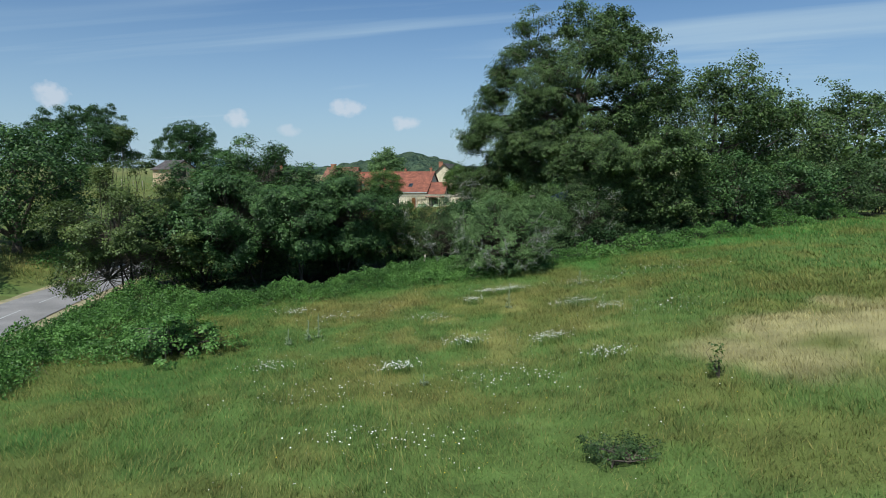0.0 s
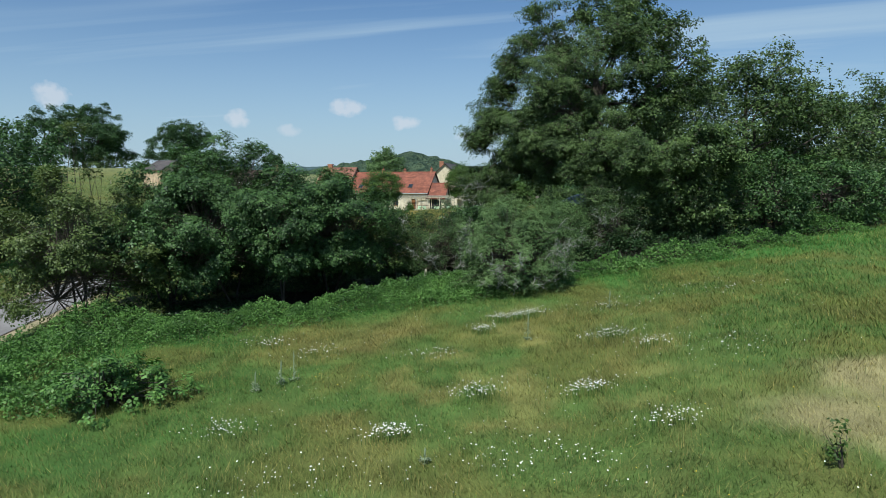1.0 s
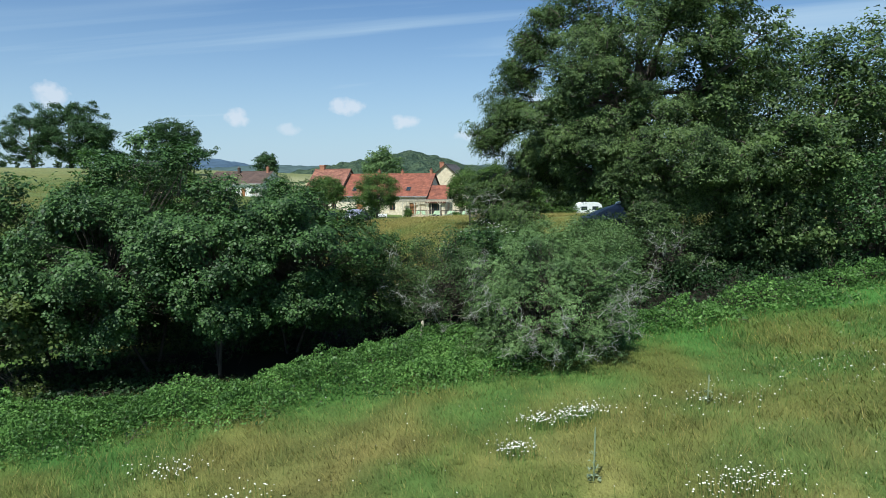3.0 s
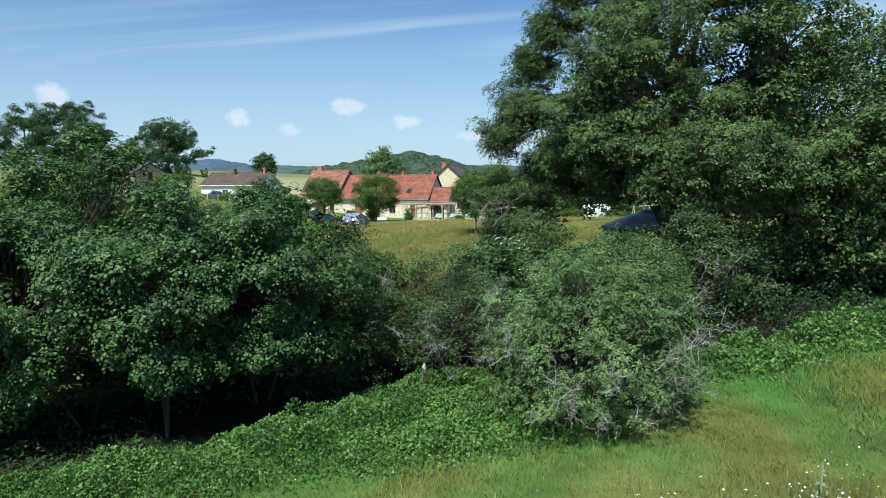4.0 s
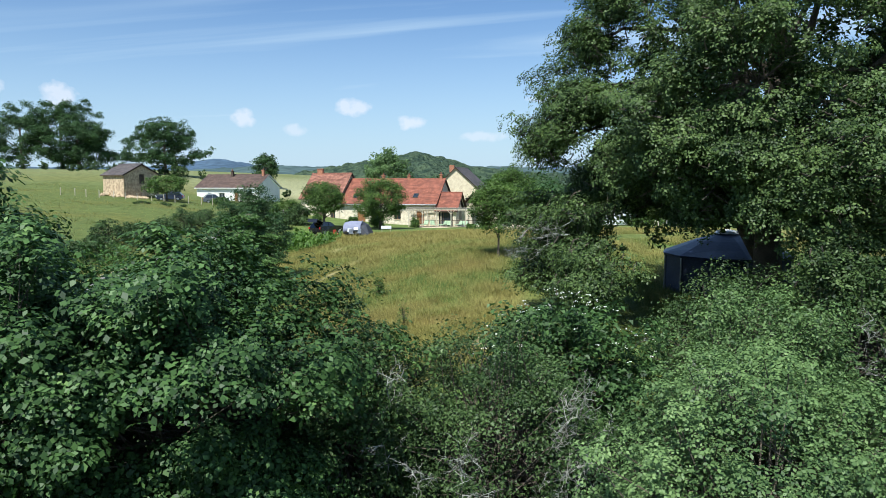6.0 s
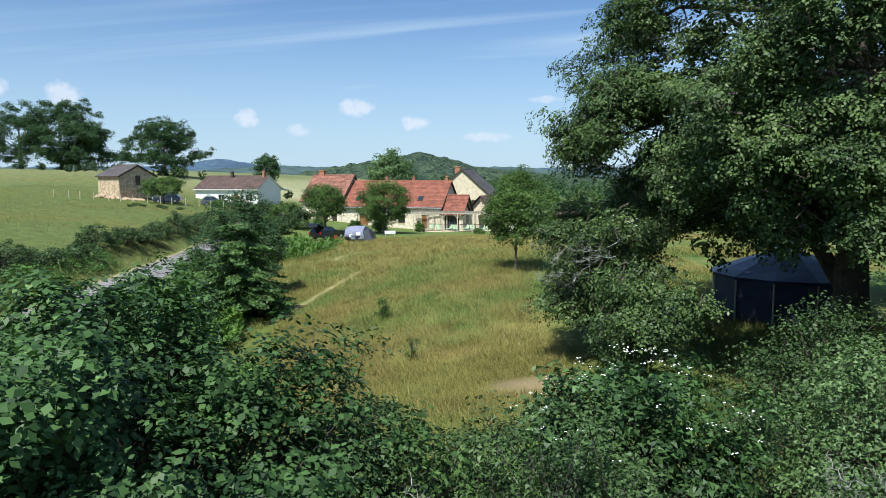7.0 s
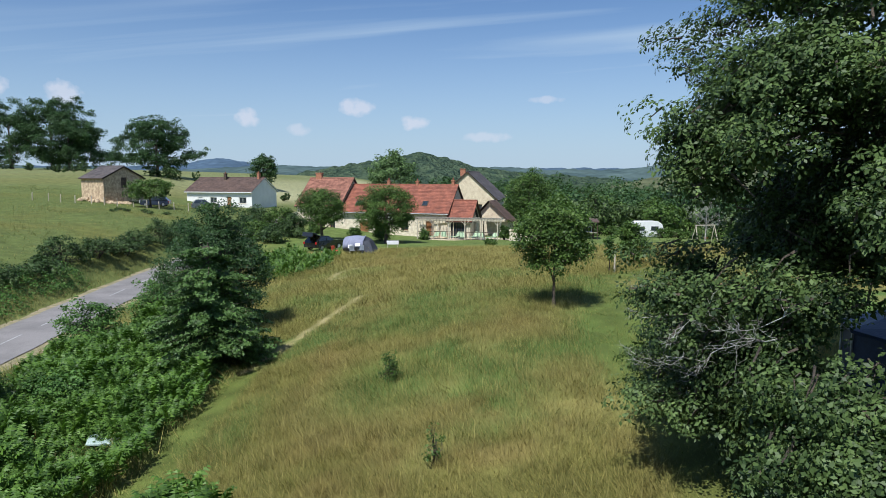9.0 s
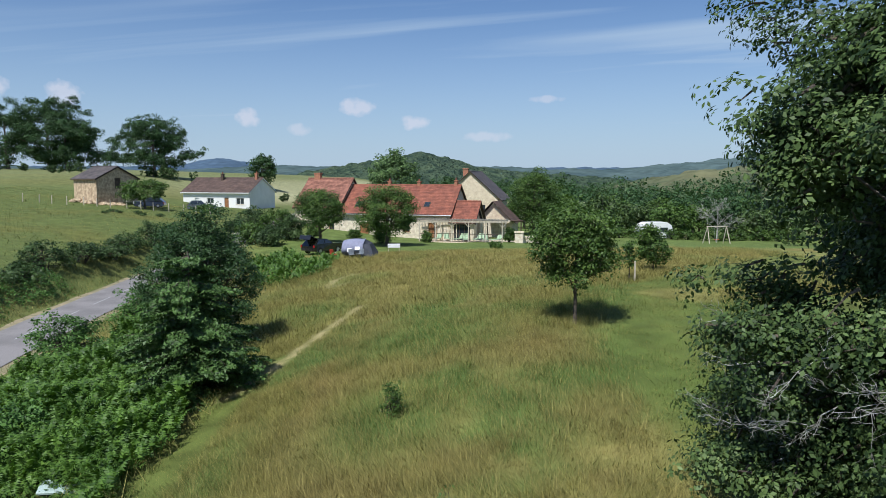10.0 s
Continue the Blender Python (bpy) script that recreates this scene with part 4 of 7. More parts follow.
def spruce(name, x, y, height, radius, label, seed=1):
    """A conifer with drooping whorls of branches and needle sprays."""
    rng = np.random.RandomState(seed)
    ob = thing(name, pose(x, y, float(land(x, y))), label, "conifer", "conifers by the hay meadow")
    geo = Geo()
    geo.tube([(0, 0, -0.2), (0.05, 0, height * 0.5), (0, 0, height * 0.98)], [0.14, 0.08, 0.015], 7)
    cen, nor, size = [], [], []
    z = 0.25
    while z < height * 0.97:
        t = z / height
        reach = radius * (1 - t) ** 0.38 * (0.68 + 0.32 * min(1, t * 5)) * rng.uniform(0.85, 1.1)
        for k in range(int(6 + 7 * (1 - t))):
            a = rng.uniform(0, 6.283)
            l = reach * rng.uniform(0.6, 1.15)
            drop = -0.22 * l + 0.1
            tip = Vector((math.cos(a) * l, math.sin(a) * l, z + drop + rng.normal() * 0.08))
            root = Vector((0, 0, z + 0.1 * l))
            mid = (root + tip) / 2 + Vector((0, 0, -0.06 * l))
            geo.tube([root, mid, tip], [0.02, 0.013, 0.004], 3, cap=False)
            m = int(20 + 120 * l)
            u = rng.rand(m) ** 0.7
            along_b = np.array(root)[None] * (1 - u[:, None]) ** 2 + 2 * (u * (1 - u))[:, None] * np.array(mid)[None] + (u ** 2)[:, None] * np.array(tip)[None]
            spread = 0.4 * (1 - 0.6 * u)[:, None] * l ** 0.5
            sideways = np.array([-math.sin(a), math.cos(a), 0])[None] * rng.uniform(-1, 1, (m, 1)) * spread
            cen.append(along_b + sideways + np.array([0, 0, -1])[None] * rng.rand(m, 1) * 0.07)
            nor.append(unit(np.array([math.cos(a) * 0.4, math.sin(a) * 0.4, 0.8])[None] + rng.normal(size=(m, 3)) * 0.4))
            size.append(rng.uniform(0.09, 0.2, m))
        z += height * 0.042
    part("trunk", geo, M_BARK, ob)
    soup("needles", leaves_at(rng, np.concatenate(cen), np.concatenate(nor), np.concatenate(size), 0.5, 3), 3, M_SPRUCE, ob)
    return ob


# ---- trees and shrubs of the hedge ----
OAK = tree("oak_tree", 10.8, -38.4, 15.4, (6.9, 6.9), 0.17, (2000, 70), "tall spreading oak with dense dark green leaves", M_OAK, base=0.16, trunk_r=0.5, puff=0.58, seed=3, offset=(0.0, 0.0), low=1.0, lobes=0.15, twig=0.014, main=24, group="oaks in the hedge", skirt=0.7, shell=0.4, flat=0.75, fine_side=3.0, clump=0.38,
           boughs=((-7.4, 0.0, 5.8, 0.95, 1.2, 0.5, 90), (-6.4, 0.0, 6.9, 1.0, 1.4, 0.7, 80), (-3.2, -2.0, 3.7, 1.4, 1.2, 0.45, 70), (0.5, -7.2, 4.6, 2.0, 1.3, 0.8, 120), (4.0, -7.4, 4.8, 2.2, 1.3, 0.9, 120), (-6.5, 0.3, 7.2, 1.1, 2.0, 0.9, 108), (-6.0, 0.0, 9.0, 1.0, 2.2, 1.0, 108), (-5.0, 0.0, 10.8, 1.1, 2.2, 1.1, 108), (-6.9, 0.3, 3.1, 1.5, 1.8, 1.5, 170), (-5.4, 0.8, 4.7, 1.3, 1.8, 0.9, 110), (-4.8, -2.6, 4.9, 1.4, 1.3, 0.9, 130), (-3.2, -4.0, 5.7, 1.4, 1.2, 0.9, 100), (-6.6, 0.4, 1.3, 1.5, 2.0, 1.1, 100), (-6.3, -2.4, 1.6, 1.3, 1.7, 1.3, 90),
                   (-2.8, -5.0, 0.6, 1.8, 1.4, 0.6, 48), (-0.5, -5.5, 2.4, 1.5, 1.4, 1.7, 130), (2.0, -6.0, 2.4, 1.7, 1.5, 2.0, 110), (4.8, -5.6, 3.2, 2.2, 1.8, 2.2, 80), (5.0, -6.2, 1.8, 2.4, 1.6, 1.6, 80), (-6.4, 2.6, 2.2, 1.4, 1.8, 1.8, 80), (0.0, -5.0, 6.2, 2.4, 1.8, 1.6, 90), (-4.6, -3.6, 6.6, 1.5, 1.5, 1.3, 130), (-3.6, -4.6, 8.7, 1.5, 1.3, 1.2, 100),
                   (-0.6, -4.9, 4.1, 2.6, 1.8, 1.0, 130), (-3.4, -3.9, 4.4, 2.0, 1.8, 1.1, 110), (3.0, -5.0, 4.6, 2.2, 1.8, 1.5, 100), (-4.4, 1.6, 5.0, 1.6, 2.2, 1.3, 90), (-1.5, -2.5, 3.9, 2.4, 1.8, 0.8, 80), (-4.0, 3.4, 4.2, 1.6, 1.6, 1.0, 70)))
rng = np.random.RandomState(5)
for _ in range(9):
    a = rng.uniform(2.85, 3.55)
    r0 = rng.uniform(6.6, 7.6)
    s = Vector((math.cos(a) * r0, math.sin(a) * r0, rng.uniform(1.2, 3.6)))
    e = s + Vector((math.cos(a) * 0.9, math.sin(a) * 0.9, rng.uniform(-0.9, 0.4)))
    bare = Geo()
    bare_twig(rng, bare, s, e, 0.011)
    part("dead_branch", bare, M_TWIG, OAK, "bare grey branch with pale lichen", smooth=True)
tree("oak_tree", 21.5, -35.5, 11.0, (6.6, 6.3), 0.2, (620, 80), "broad oak with a rounded dark green crown", M_OAK, base=0.1, trunk_r=0.36, puff=0.9, clump=0.8, seed=7, low=0.8, main=12, group="oaks in the hedge")
tree("oak_tree", 30, -28, 9.5, (5.5, 5.5), 0.24, (330, 70), "smaller oak with drooping dark green boughs", M_OAK, base=0.1, trunk_r=0.28, puff=0.9, clump=0.7, seed=8, low=0.8, group="oaks in the hedge")
tree("oak_tree", 43, -19, 12.0, (5.5, 5.5), 0.26, (330, 60), "upright oak standing apart at the field corner", M_OAK, base=0.25, trunk_r=0.3, puff=0.9, clump=0.7, seed=9, low=0.6, group="oaks in the hedge")
bush("hazel_bush", -8.8, -50.4, 7.2, (4.1, 3.9), 0.088, (640, 170), "big round hazel with bright green leaves", M_HAZEL, 11, 2, 0.6, group="hazels in the hedge", low=0.7, dome=0.45, skirt=0.2, shell=0.55, corners=4, clump=0.25, lobes=0.26)
bush("hazel_bush", -4.2, -49.9, 5.9, (3.3, 3.1), 0.085, (460, 165), "hazel leaning over a shaded bank", M_HAZEL, 12, 2, 0.55, group="hazels in the hedge", low=0.65, dome=0.45, skirt=0.2, shell=0.55, corners=4, clump=0.22, lobes=0.24)
bush("hazel_bush", -6.3, -51.2, 6.0, (2.7, 2.4), 0.088, (300, 155), "hazel between two larger ones", M_HAZEL, 35, 2, 0.55, group="hazels in the hedge", low=0.6, dome=0.45, skirt=0.2, shell=0.55, corners=4, clump=0.22, lobes=0.24)
bush("hazel_bush", -11.6, -50.2, 6.7, (3.2, 3.0), 0.13, (340, 80), "hazel in full leaf beside the road", M_HAZEL, 13, 6, 0.62, group="hazels in the hedge", low=0.85, dome=0.46, corners=4, clump=0.25, lobes=0.26)
bush("field_maple", -14.4, -52.4, 7.9, (3.5, 2.9), 0.1, (500, 105), "olive-brown field maple at the road bank", M_OLIVE, 14, 6, 0.58, "shrub", low=1.0, corners=4, clump=0.2, dome=0.56, skirt=0.9)
bush("hawthorn_bush", -1.6, -48.2, 4.2, (2.0, 1.9), 0.075, (260, 130), "dark green hawthorn in the hedge", M_THORN, 15, 9, 0.45, group="thorns in the hedge", dead=4)
bush("blackthorn_bush", 0.9, -48.9, 3.7, (2.1, 1.7), 0.06, (300, 120), "tangled blackthorn with bare grey twigs", M_THORN, 16, 12, 0.42, group="thorns in the hedge", dead=16)
bush("sallow_bush", 4.1, -52.3, 4.0, (2.7, 2.3), 0.048, (640, 190), "grey-green sallow bush with lichened bare branches", M_SALLOW, 17, 7, 0.42, dead=18, low=1.0, lobes=0.22, skirt=1.0, corners=4, dome=0.56)
ELDER = bush("elder_bush", 2.5, -46.4, 3.4, (2.2, 1.7), 0.12, (240, 70), "elder bush with flat white flower heads", M_HAZEL, 18, 9, 0.48)
rng = np.random.RandomState(19)
disc = Geo()
for _ in range(65):
    a, r = rng.uniform(0, 6.283), math.sqrt(rng.rand()) * 0.95
    h = 3.35 - 1.3 * r * r + rng.normal() * 0.12
    c = Vector((math.cos(a) * 2.1 * r, math.sin(a) * 1.6 * r, h))
    for _ in range(4):
        q = c + Vector((rng.normal() * 0.035, rng.normal() * 0.035, rng.normal() * 0.012))
        disc.lathe([(0.005, -0.005), (0.015, 0.0), (0.01, 0.006)], 6, q)
part("blossom", disc, M_PETAL, ELDER, "flat creamy white flower heads")
bush("hawthorn_bush", 7.4, -43.4, 2.9, (2.3, 1.6), 0.08, (220, 90), "hawthorn before the pavilion tent", M_THORN, 33, 7, 0.45, group="thorns in the hedge")
bush("hawthorn_bush", 6.6, -46.6, 3.4, (2.4, 1.9), 0.075, (300, 120), "hawthorn at the foot of the oak", M_SALLOW, 20, 9, 0.5, group="thorns in the hedge", dead=5)
bush("hawthorn_bush", 10.2, -44.8, 3.2, (2.4, 1.9), 0.09, (260, 85), "hawthorn in the shade of the oak", M_THORN, 21, 9, 0.5, group="thorns in the hedge", dead=6)
bush("hawthorn_bush", 14.6, -43.4, 4.0, (2.8, 2.2), 0.11, (260, 80), "tall hawthorn in the hedge", M_THORN, 22, 9, 0.6, group="thorns in the hedge")
bush("hazel_bush", 19.5, -43.2, 4.8, (3.2, 2.6), 0.16, (260, 65), "hazel with pale green leaves in the hedge", M_HAZEL, 23, 9, 0.6, group="hazels in the hedge")
bush("hazel_bush", 25.0, -39.6, 4.6, (3.4, 2.8), 0.17, (240, 60), "wide hazel along the upper hedge", M_HAZEL, 24, 9, 0.6, group="hazels in the hedge")
bush("hawthorn_bush", 31.0, -35.6, 4.6, (3.4, 2.8), 0.17, (220, 60), "hawthorn on the meadow's far edge", M_THORN, 25, 9, 0.65, group="thorns in the hedge")
bush("hawthorn_bush", 37.0, -31.0, 4.8, (3.6, 3.0), 0.2, (200, 55), "hawthorn at the field corner", M_THORN, 26, 9, 0.7, group="thorns in the hedge")
bush("hazel_bush", -5.4, -46.4, 5.2, (2.2, 1.7), 0.12, (250, 100), "hazel at the back of the hedge", M_HAZEL, 34, 8, 0.5, group="hazels in the hedge", dome=0.6)
bush("hazel_bush", -9.4, -41.8, 4.0, (2.2, 1.9), 0.11, (230, 95), "young hazel beside the mown path", M_HAZEL, 27, 8, 0.5, group="hazels in the hedge")
bush("hazel_bush", -10.8, -46.0, 8.2, (3.0, 2.6), 0.115, (420, 105), "tall hazel standing above the hedge", M_HAZEL, 28, 8, 0.55, group="hazels in the hedge", corners=4, clump=0.25)
bush("hazel_bush", -14.6, -45.6, 4.4, (2.6, 2.4), 0.16, (220, 65), "hazel overhanging the road bank", M_HAZEL, 29, 8, 0.55, group="hazels in the hedge")
tree("roadside_tree", -29.5, -37.0, 9.6, (6.2, 6.0), 0.22, (420, 85), "dense roadside tree shading the lane", M_HAZEL, base=0.1, trunk_r=0.3, puff=1.0, seed=30, low=0.85, main=10)
tree("roadside_tree", -31.5, -49.0, 8.8, (5.0, 5.0), 0.24, (300, 75), "dark tree behind the lane", M_OAK, base=0.12, trunk_r=0.28, puff=1.0, seed=31, low=0.85)

thicket("bramble_thicket", ((-1.6, -53.0, 3.2, 1.6, 1.1), (-6.0, -54.6, 2.8, 1.3, 0.8), (1.6, -52.6, 2.2, 1.6, 0.9), (-9.6, -55.9, 2.4, 1.3, 0.7), (0.2, -50.6, 2.2, 1.1, 0.6), (-8.6, -54.4, 2.8, 1.0, 0.5)), 0.072, 900, "bright green brambles spilling from the hedge", M_BRAMBLE, 1.0, 41)
# added filler growth; its dark leaves stand for the shade beneath the hedge
thicket("shade_undergrowth", ((-8.0, -48.6, 4.6, 1.4, 1.3), (-9.8, -50.8, 2.6, 1.3, 0.4), (-9.0, -52.5, 3.6, 1.1, 0.35), (10.8, -46.7, 5.0, 1.5, 1.0), (17.0, -44.6, 3.0, 1.3, 0.9), (-3.8, -48.4, 3.2, 1.4, 1.2), (-12.6, -50.6, 3.0, 2.6, 0.8), (11.0, -43.5, 7.5, 3.4, 1.0), (3.0, -47.6, 4.0, 2.0, 0.8)), 0.11, 130, "leafy filler added under the hedge, coloured dark as its shade", M_SHADE, 0.9, 47)
thicket("bramble_thicket", ((8.5, -50.0, 2.4, 1.0, 0.8), (12.5, -49.0, 2.6, 1.0, 0.9), (17.0, -46.9, 2.8, 1.1, 0.9), (22, -43.6, 2.8, 1.2, 0.9), (27.5, -39.0, 3.0, 1.4, 1.0)), 0.095, 420, "bramble fringe along the meadow's upper edge", M_BRAMBLE, 0.9, 42)
thicket("bramble_thicket", ((-13.2, -58.0, 2.0, 3.0, 1.2), (-13.6, -62.5, 1.8, 3.0, 1.1), (-13.2, -67.5, 1.6, 3.2, 1.1), (-12.6, -54.6, 2.4, 1.8, 1.4), (-10.4, -62.6, 2.2, 1.5, 0.7)), 0.085, 620, "brambles along the roadside bank", M_BRAMBLE, 0.9, 43)
bush("dogwood_bush", -8.2, -63.2, 1.45, (1.9, 1.4), 0.1, (150, 60), "low ragged dogwood in the grass", M_BRAMBLE, 44, 9, 0.3, dome=0.8, lobes=0.75, shell=0.3, corners=4)
bush("broom_bush", 4.0, -74.1, 0.4, (1.05, 0.6), 0.045, (110, 80), "flattened dark broom bush in the meadow", M_THORN, 45, 8, 0.22, dome=0.8)
bush("oak_seedling", 7.35, -70.4, 0.95, (0.3, 0.3), 0.085, (14, 12), "young oak seedling in the meadow", M_GARDEN, 46, 3, 0.16, "sapling", group="young trees in the grass", dome=0.75, twig=0.006)
bush("oak_seedling", -2.9, -29.9, 1.05, (0.42, 0.42), 0.07, (40, 26), "young tree in the tall hay", M_GARDEN, 47, 3, 0.2, "sapling", group="young trees in the grass", dome=0.75, twig=0.006)
bush("oak_seedling", -1.45, -35.9, 1.0, (0.36, 0.36), 0.07, (16, 18), "sparse young tree in the tall hay", M_GARDEN, 48, 3, 0.16, "sapling", group="young trees in the grass", dome=0.75, twig=0.006)

# ---- the far side: hay meadow, road bank, garden ----
spruce("spruce_tree", -10.5, -23.6, 5.3, 2.85, "bushy dark spruce at the meadow's edge", 51)
bush("fir_thicket", -12.2, -17.6, 6.4, (2.5, 2.2), 0.11, (330, 120), "dense round-topped young fir by the meadow", M_ASH, 52, 7, 0.5, "conifer", dome=0.52, lobes=0.22)
tree("maple_tree", 3.15, -23.4, 4.5, (1.6, 1.5), 0.11, (200, 110), "young round-headed maple in the hay meadow", M_GARDEN, base=0.28, trunk_r=0.07, puff=0.5, seed=53, low=0.7, lobes=0.42, twig=0.012)
tree("cherry_sapling", 7.9, -13.1, 2.1, (0.5, 0.5), 0.12, (30, 45), "staked cherry sapling in the meadow", M_GARDEN, base=0.25, trunk_r=0.03, puff=0.25, seed=54, low=0.8, twig=0.008, category="sapling")
tree("ash_sapling", 10.4, -9.0, 2.5, (1.15, 1.1), 0.14, (90, 70), "bushy young ash in the meadow", M_GARDEN, base=0.05, trunk_r=0.04, puff=0.4, seed=55, low=0.9, twig=0.01, category="sapling")
bracken("bracken", ((-12.6, -26.5, 2.6, 4.2, 1.1), (-15.5, -22.0, 2.8, 4.5, 1.0), (-14.2, -33.6, 1.7, 2.6, 1.0), (-16.5, -30.5, 2.6, 3.6, 1.0), (-15.0, -14.0, 2.6, 4.0, 1.0), (-11.2, -33.0, 1.9, 3.6, 0.9), (-11.4, -37.0, 1.6, 2.0, 0.8), (-10.7, -28.6, 1.4, 2.8, 0.8)), 120, "stand of bright green bracken", 1.0, 56)
bracken("bracken", ((-13.2, 4.5, 2.8, 6.0, 0.9), (-16.2, 10.0, 2.6, 5.0, 0.9), (-12.2, 11.0, 1.6, 3.0, 0.7)), 24, "bracken below the garden", 0.9, 57)
bracken("bracken", ((-6.7, -38.2, 1.3, 1.7, 1.2),), 130, "bright clump of bracken at the mown path", 1.2, 58)
bush("bramble_bush", -12.0, -37.6, 2.0, (1.9, 1.6), 0.12, (160, 70), "bramble clump beside the green bin", M_BRAMBLE, 59, 8, 0.4, dome=0.85)
for i, (x, y, h, r) in enumerate(((-14.6, -27.0, 1.4, 1.2), (-17.2, -27.8, 1.9, 2.0), (-16.4, -33.0, 1.9, 1.6), (-13.4, -20.6, 1.7, 1.4), (-17.6, -11.0, 2.4, 2.0), (-19.0, -6.0, 2.2, 1.8), (-18.6, -17.0, 2.0, 1.8), (-20.2, -25.0, 1.4, 1.5), (-18.6, -36.0, 2.2, 1.9))):
    bush("hawthorn_bush", x, y, h, (r, r), 0.13, (120, 60), "rounded hawthorn between bracken and road", M_GARDEN if i % 2 else M_BRAMBLE, 60 + i, 8, 0.45, group="thorns by the road", dome=0.8)
for i in range(15):
    y = -34 + i * 4.4
    bush("roadside_hedge_bush", -29.6 - 0.06 * i + 0.5 * math.sin(i * 2.1), y, 1.8 + 0.5 * math.sin(i * 1.7), (1.8, 2.8), 0.16, (90, 60), "low hedge bush on the pasture bank", M_THORN, 70 + i, 7, 0.5, group="hedge along the pasture", dome=0.85)
thicket("bramble_thicket", tuple((float(along(ROAD_Y, ROAD_X, y)) - 4.4, y, 1.5, 4.2, 0.9) for y in (-36.0, -28.0, -20.0, -12.0, -4.0)), 0.13, 150, "rank weeds and brambles on the far road bank", M_BRAMBLE, 0.9, 49)


# ---- buildings and garden ----
def wall(parent, name, length, height, thick, material, openings=(), m=None, gable=0.0, label=""):
    """A wall along x from 0 to length, its outer face at y = 0, with openings (x0, x1, z0, z1) right through it. gable: rise of a peak."""
    geo = Geo()
    xs = sorted({0.0, length, *[o[0] for o in openings], *[o[1] for o in openings]})
    zs = sorted({0.0, height, *[o[2] for o in openings], *[o[3] for o in openings]})
    for a, b in zip(xs, xs[1:]):
        for c, d in zip(zs, zs[1:]):
            if not any(o[0] <= a and b <= o[1] and o[2] <= c and d <= o[3] for o in openings):
                geo.box(a, b, 0, thick, c, d, m)
    if gable:
        p = [(0, 0, height), (length, 0, height), (length / 2, 0, height + gable), (0, thick, height), (length, thick, height), (length / 2, thick, height + gable)]
        p = [m @ Vector(q) for q in p] if m else p
        geo.add(p, [(0, 1, 2), (5, 4, 3), (1, 4, 5, 2), (0, 2, 5, 3), (0, 3, 4, 1)])
    return part(name, geo.weld(), material, parent, label)


def window(parent, x0, x1, z0, z1, m=None, frame_mat=None, cross=True, depth=0.12):
    """A casement set back in its opening, with frame, sill and glass."""
    m = m or Matrix()
    g, w = Geo(), 0.07
    g.box(x0, x1, depth, depth + 0.06, z0, z0 + w, m).box(x0, x1, depth, depth + 0.06, z1 - w, z1, m)
    g.box(x0, x0 + w, depth, depth + 0.06, z0 + w, z1 - w, m).box(x1 - w, x1, depth, depth + 0.06, z0 + w, z1 - w, m)
    if cross:
        c = (x0 + x1) / 2
        g.box(c - 0.03, c + 0.03, depth, depth + 0.06, z0 + w, z1 - w, m)
    ob = part("window", g, frame_mat or M_WHITE, parent)
    part("pane", Geo().box(x0 + w, x1 - w, depth + 0.02, depth + 0.035, z0 + w, z1 - w, m), M_GLASS, ob)
    part("sill", Geo().box(x0 - 0.06, x1 + 0.06, -0.08, depth, z0 - 0.07, z0, m, 0.01), M_GABLE, ob)
    return ob


def door(parent, x0, x1, z1, material, m=None):
    m = m or Matrix()
    g = Geo()
    k = (x1 - x0) / 4
    for i in range(4):
        g.box(x0 + i * k + 0.006, x0 + (i + 1) * k - 0.006, 0.14, 0.19, 0.02, z1 - 0.02, m)
    g.box(x0, x1, 0.16, 0.2, 0.02, z1 - 0.02, m)
    ob = part("door", g, material, parent)
    part("door_handle", Geo().box(x1 - 0.2, x1 - 0.1, 0.1, 0.14, 1.0, 1.04, m), M_STEEL, ob)
    return ob


def slope_tiles(rng, geo, a, b, c, d, course=0.3, thick=0.035):
    """Overlapping runs of tiles on the roof slope a-b (eave) to d-c (ridge)."""
    a, b, c, d = (Vector(p) for p in (a, b, c, d))
    n = max(3, int((d - a).length / course))
    nor = (b - a).cross(d - a).normalized()
    for i in range(n):
        t0, t1 = i / n, min(1, (i + 1.12) / n)
        u, total = 0.0, (b - a).length
        while u < total - 0.02:
            w = min(rng.uniform(0.3, 0.7), total - u)
            s0, s1 = u / total, (u + w) / total
            lift = nor * (thick + rng.uniform(-0.004, 0.006))
            p = []
            for t, k in ((t0, 1.0), (t1, 0.35)):
                for s in (s0, s1):
                    q = a.lerp(b, s).lerp(d.lerp(c, s), t)
                    p += [q, q + lift * k]
            geo.add(p, [(1, 3, 7, 5), (0, 2, 3, 1), (2, 6, 7, 3), (4, 0, 1, 5)])
            u += w


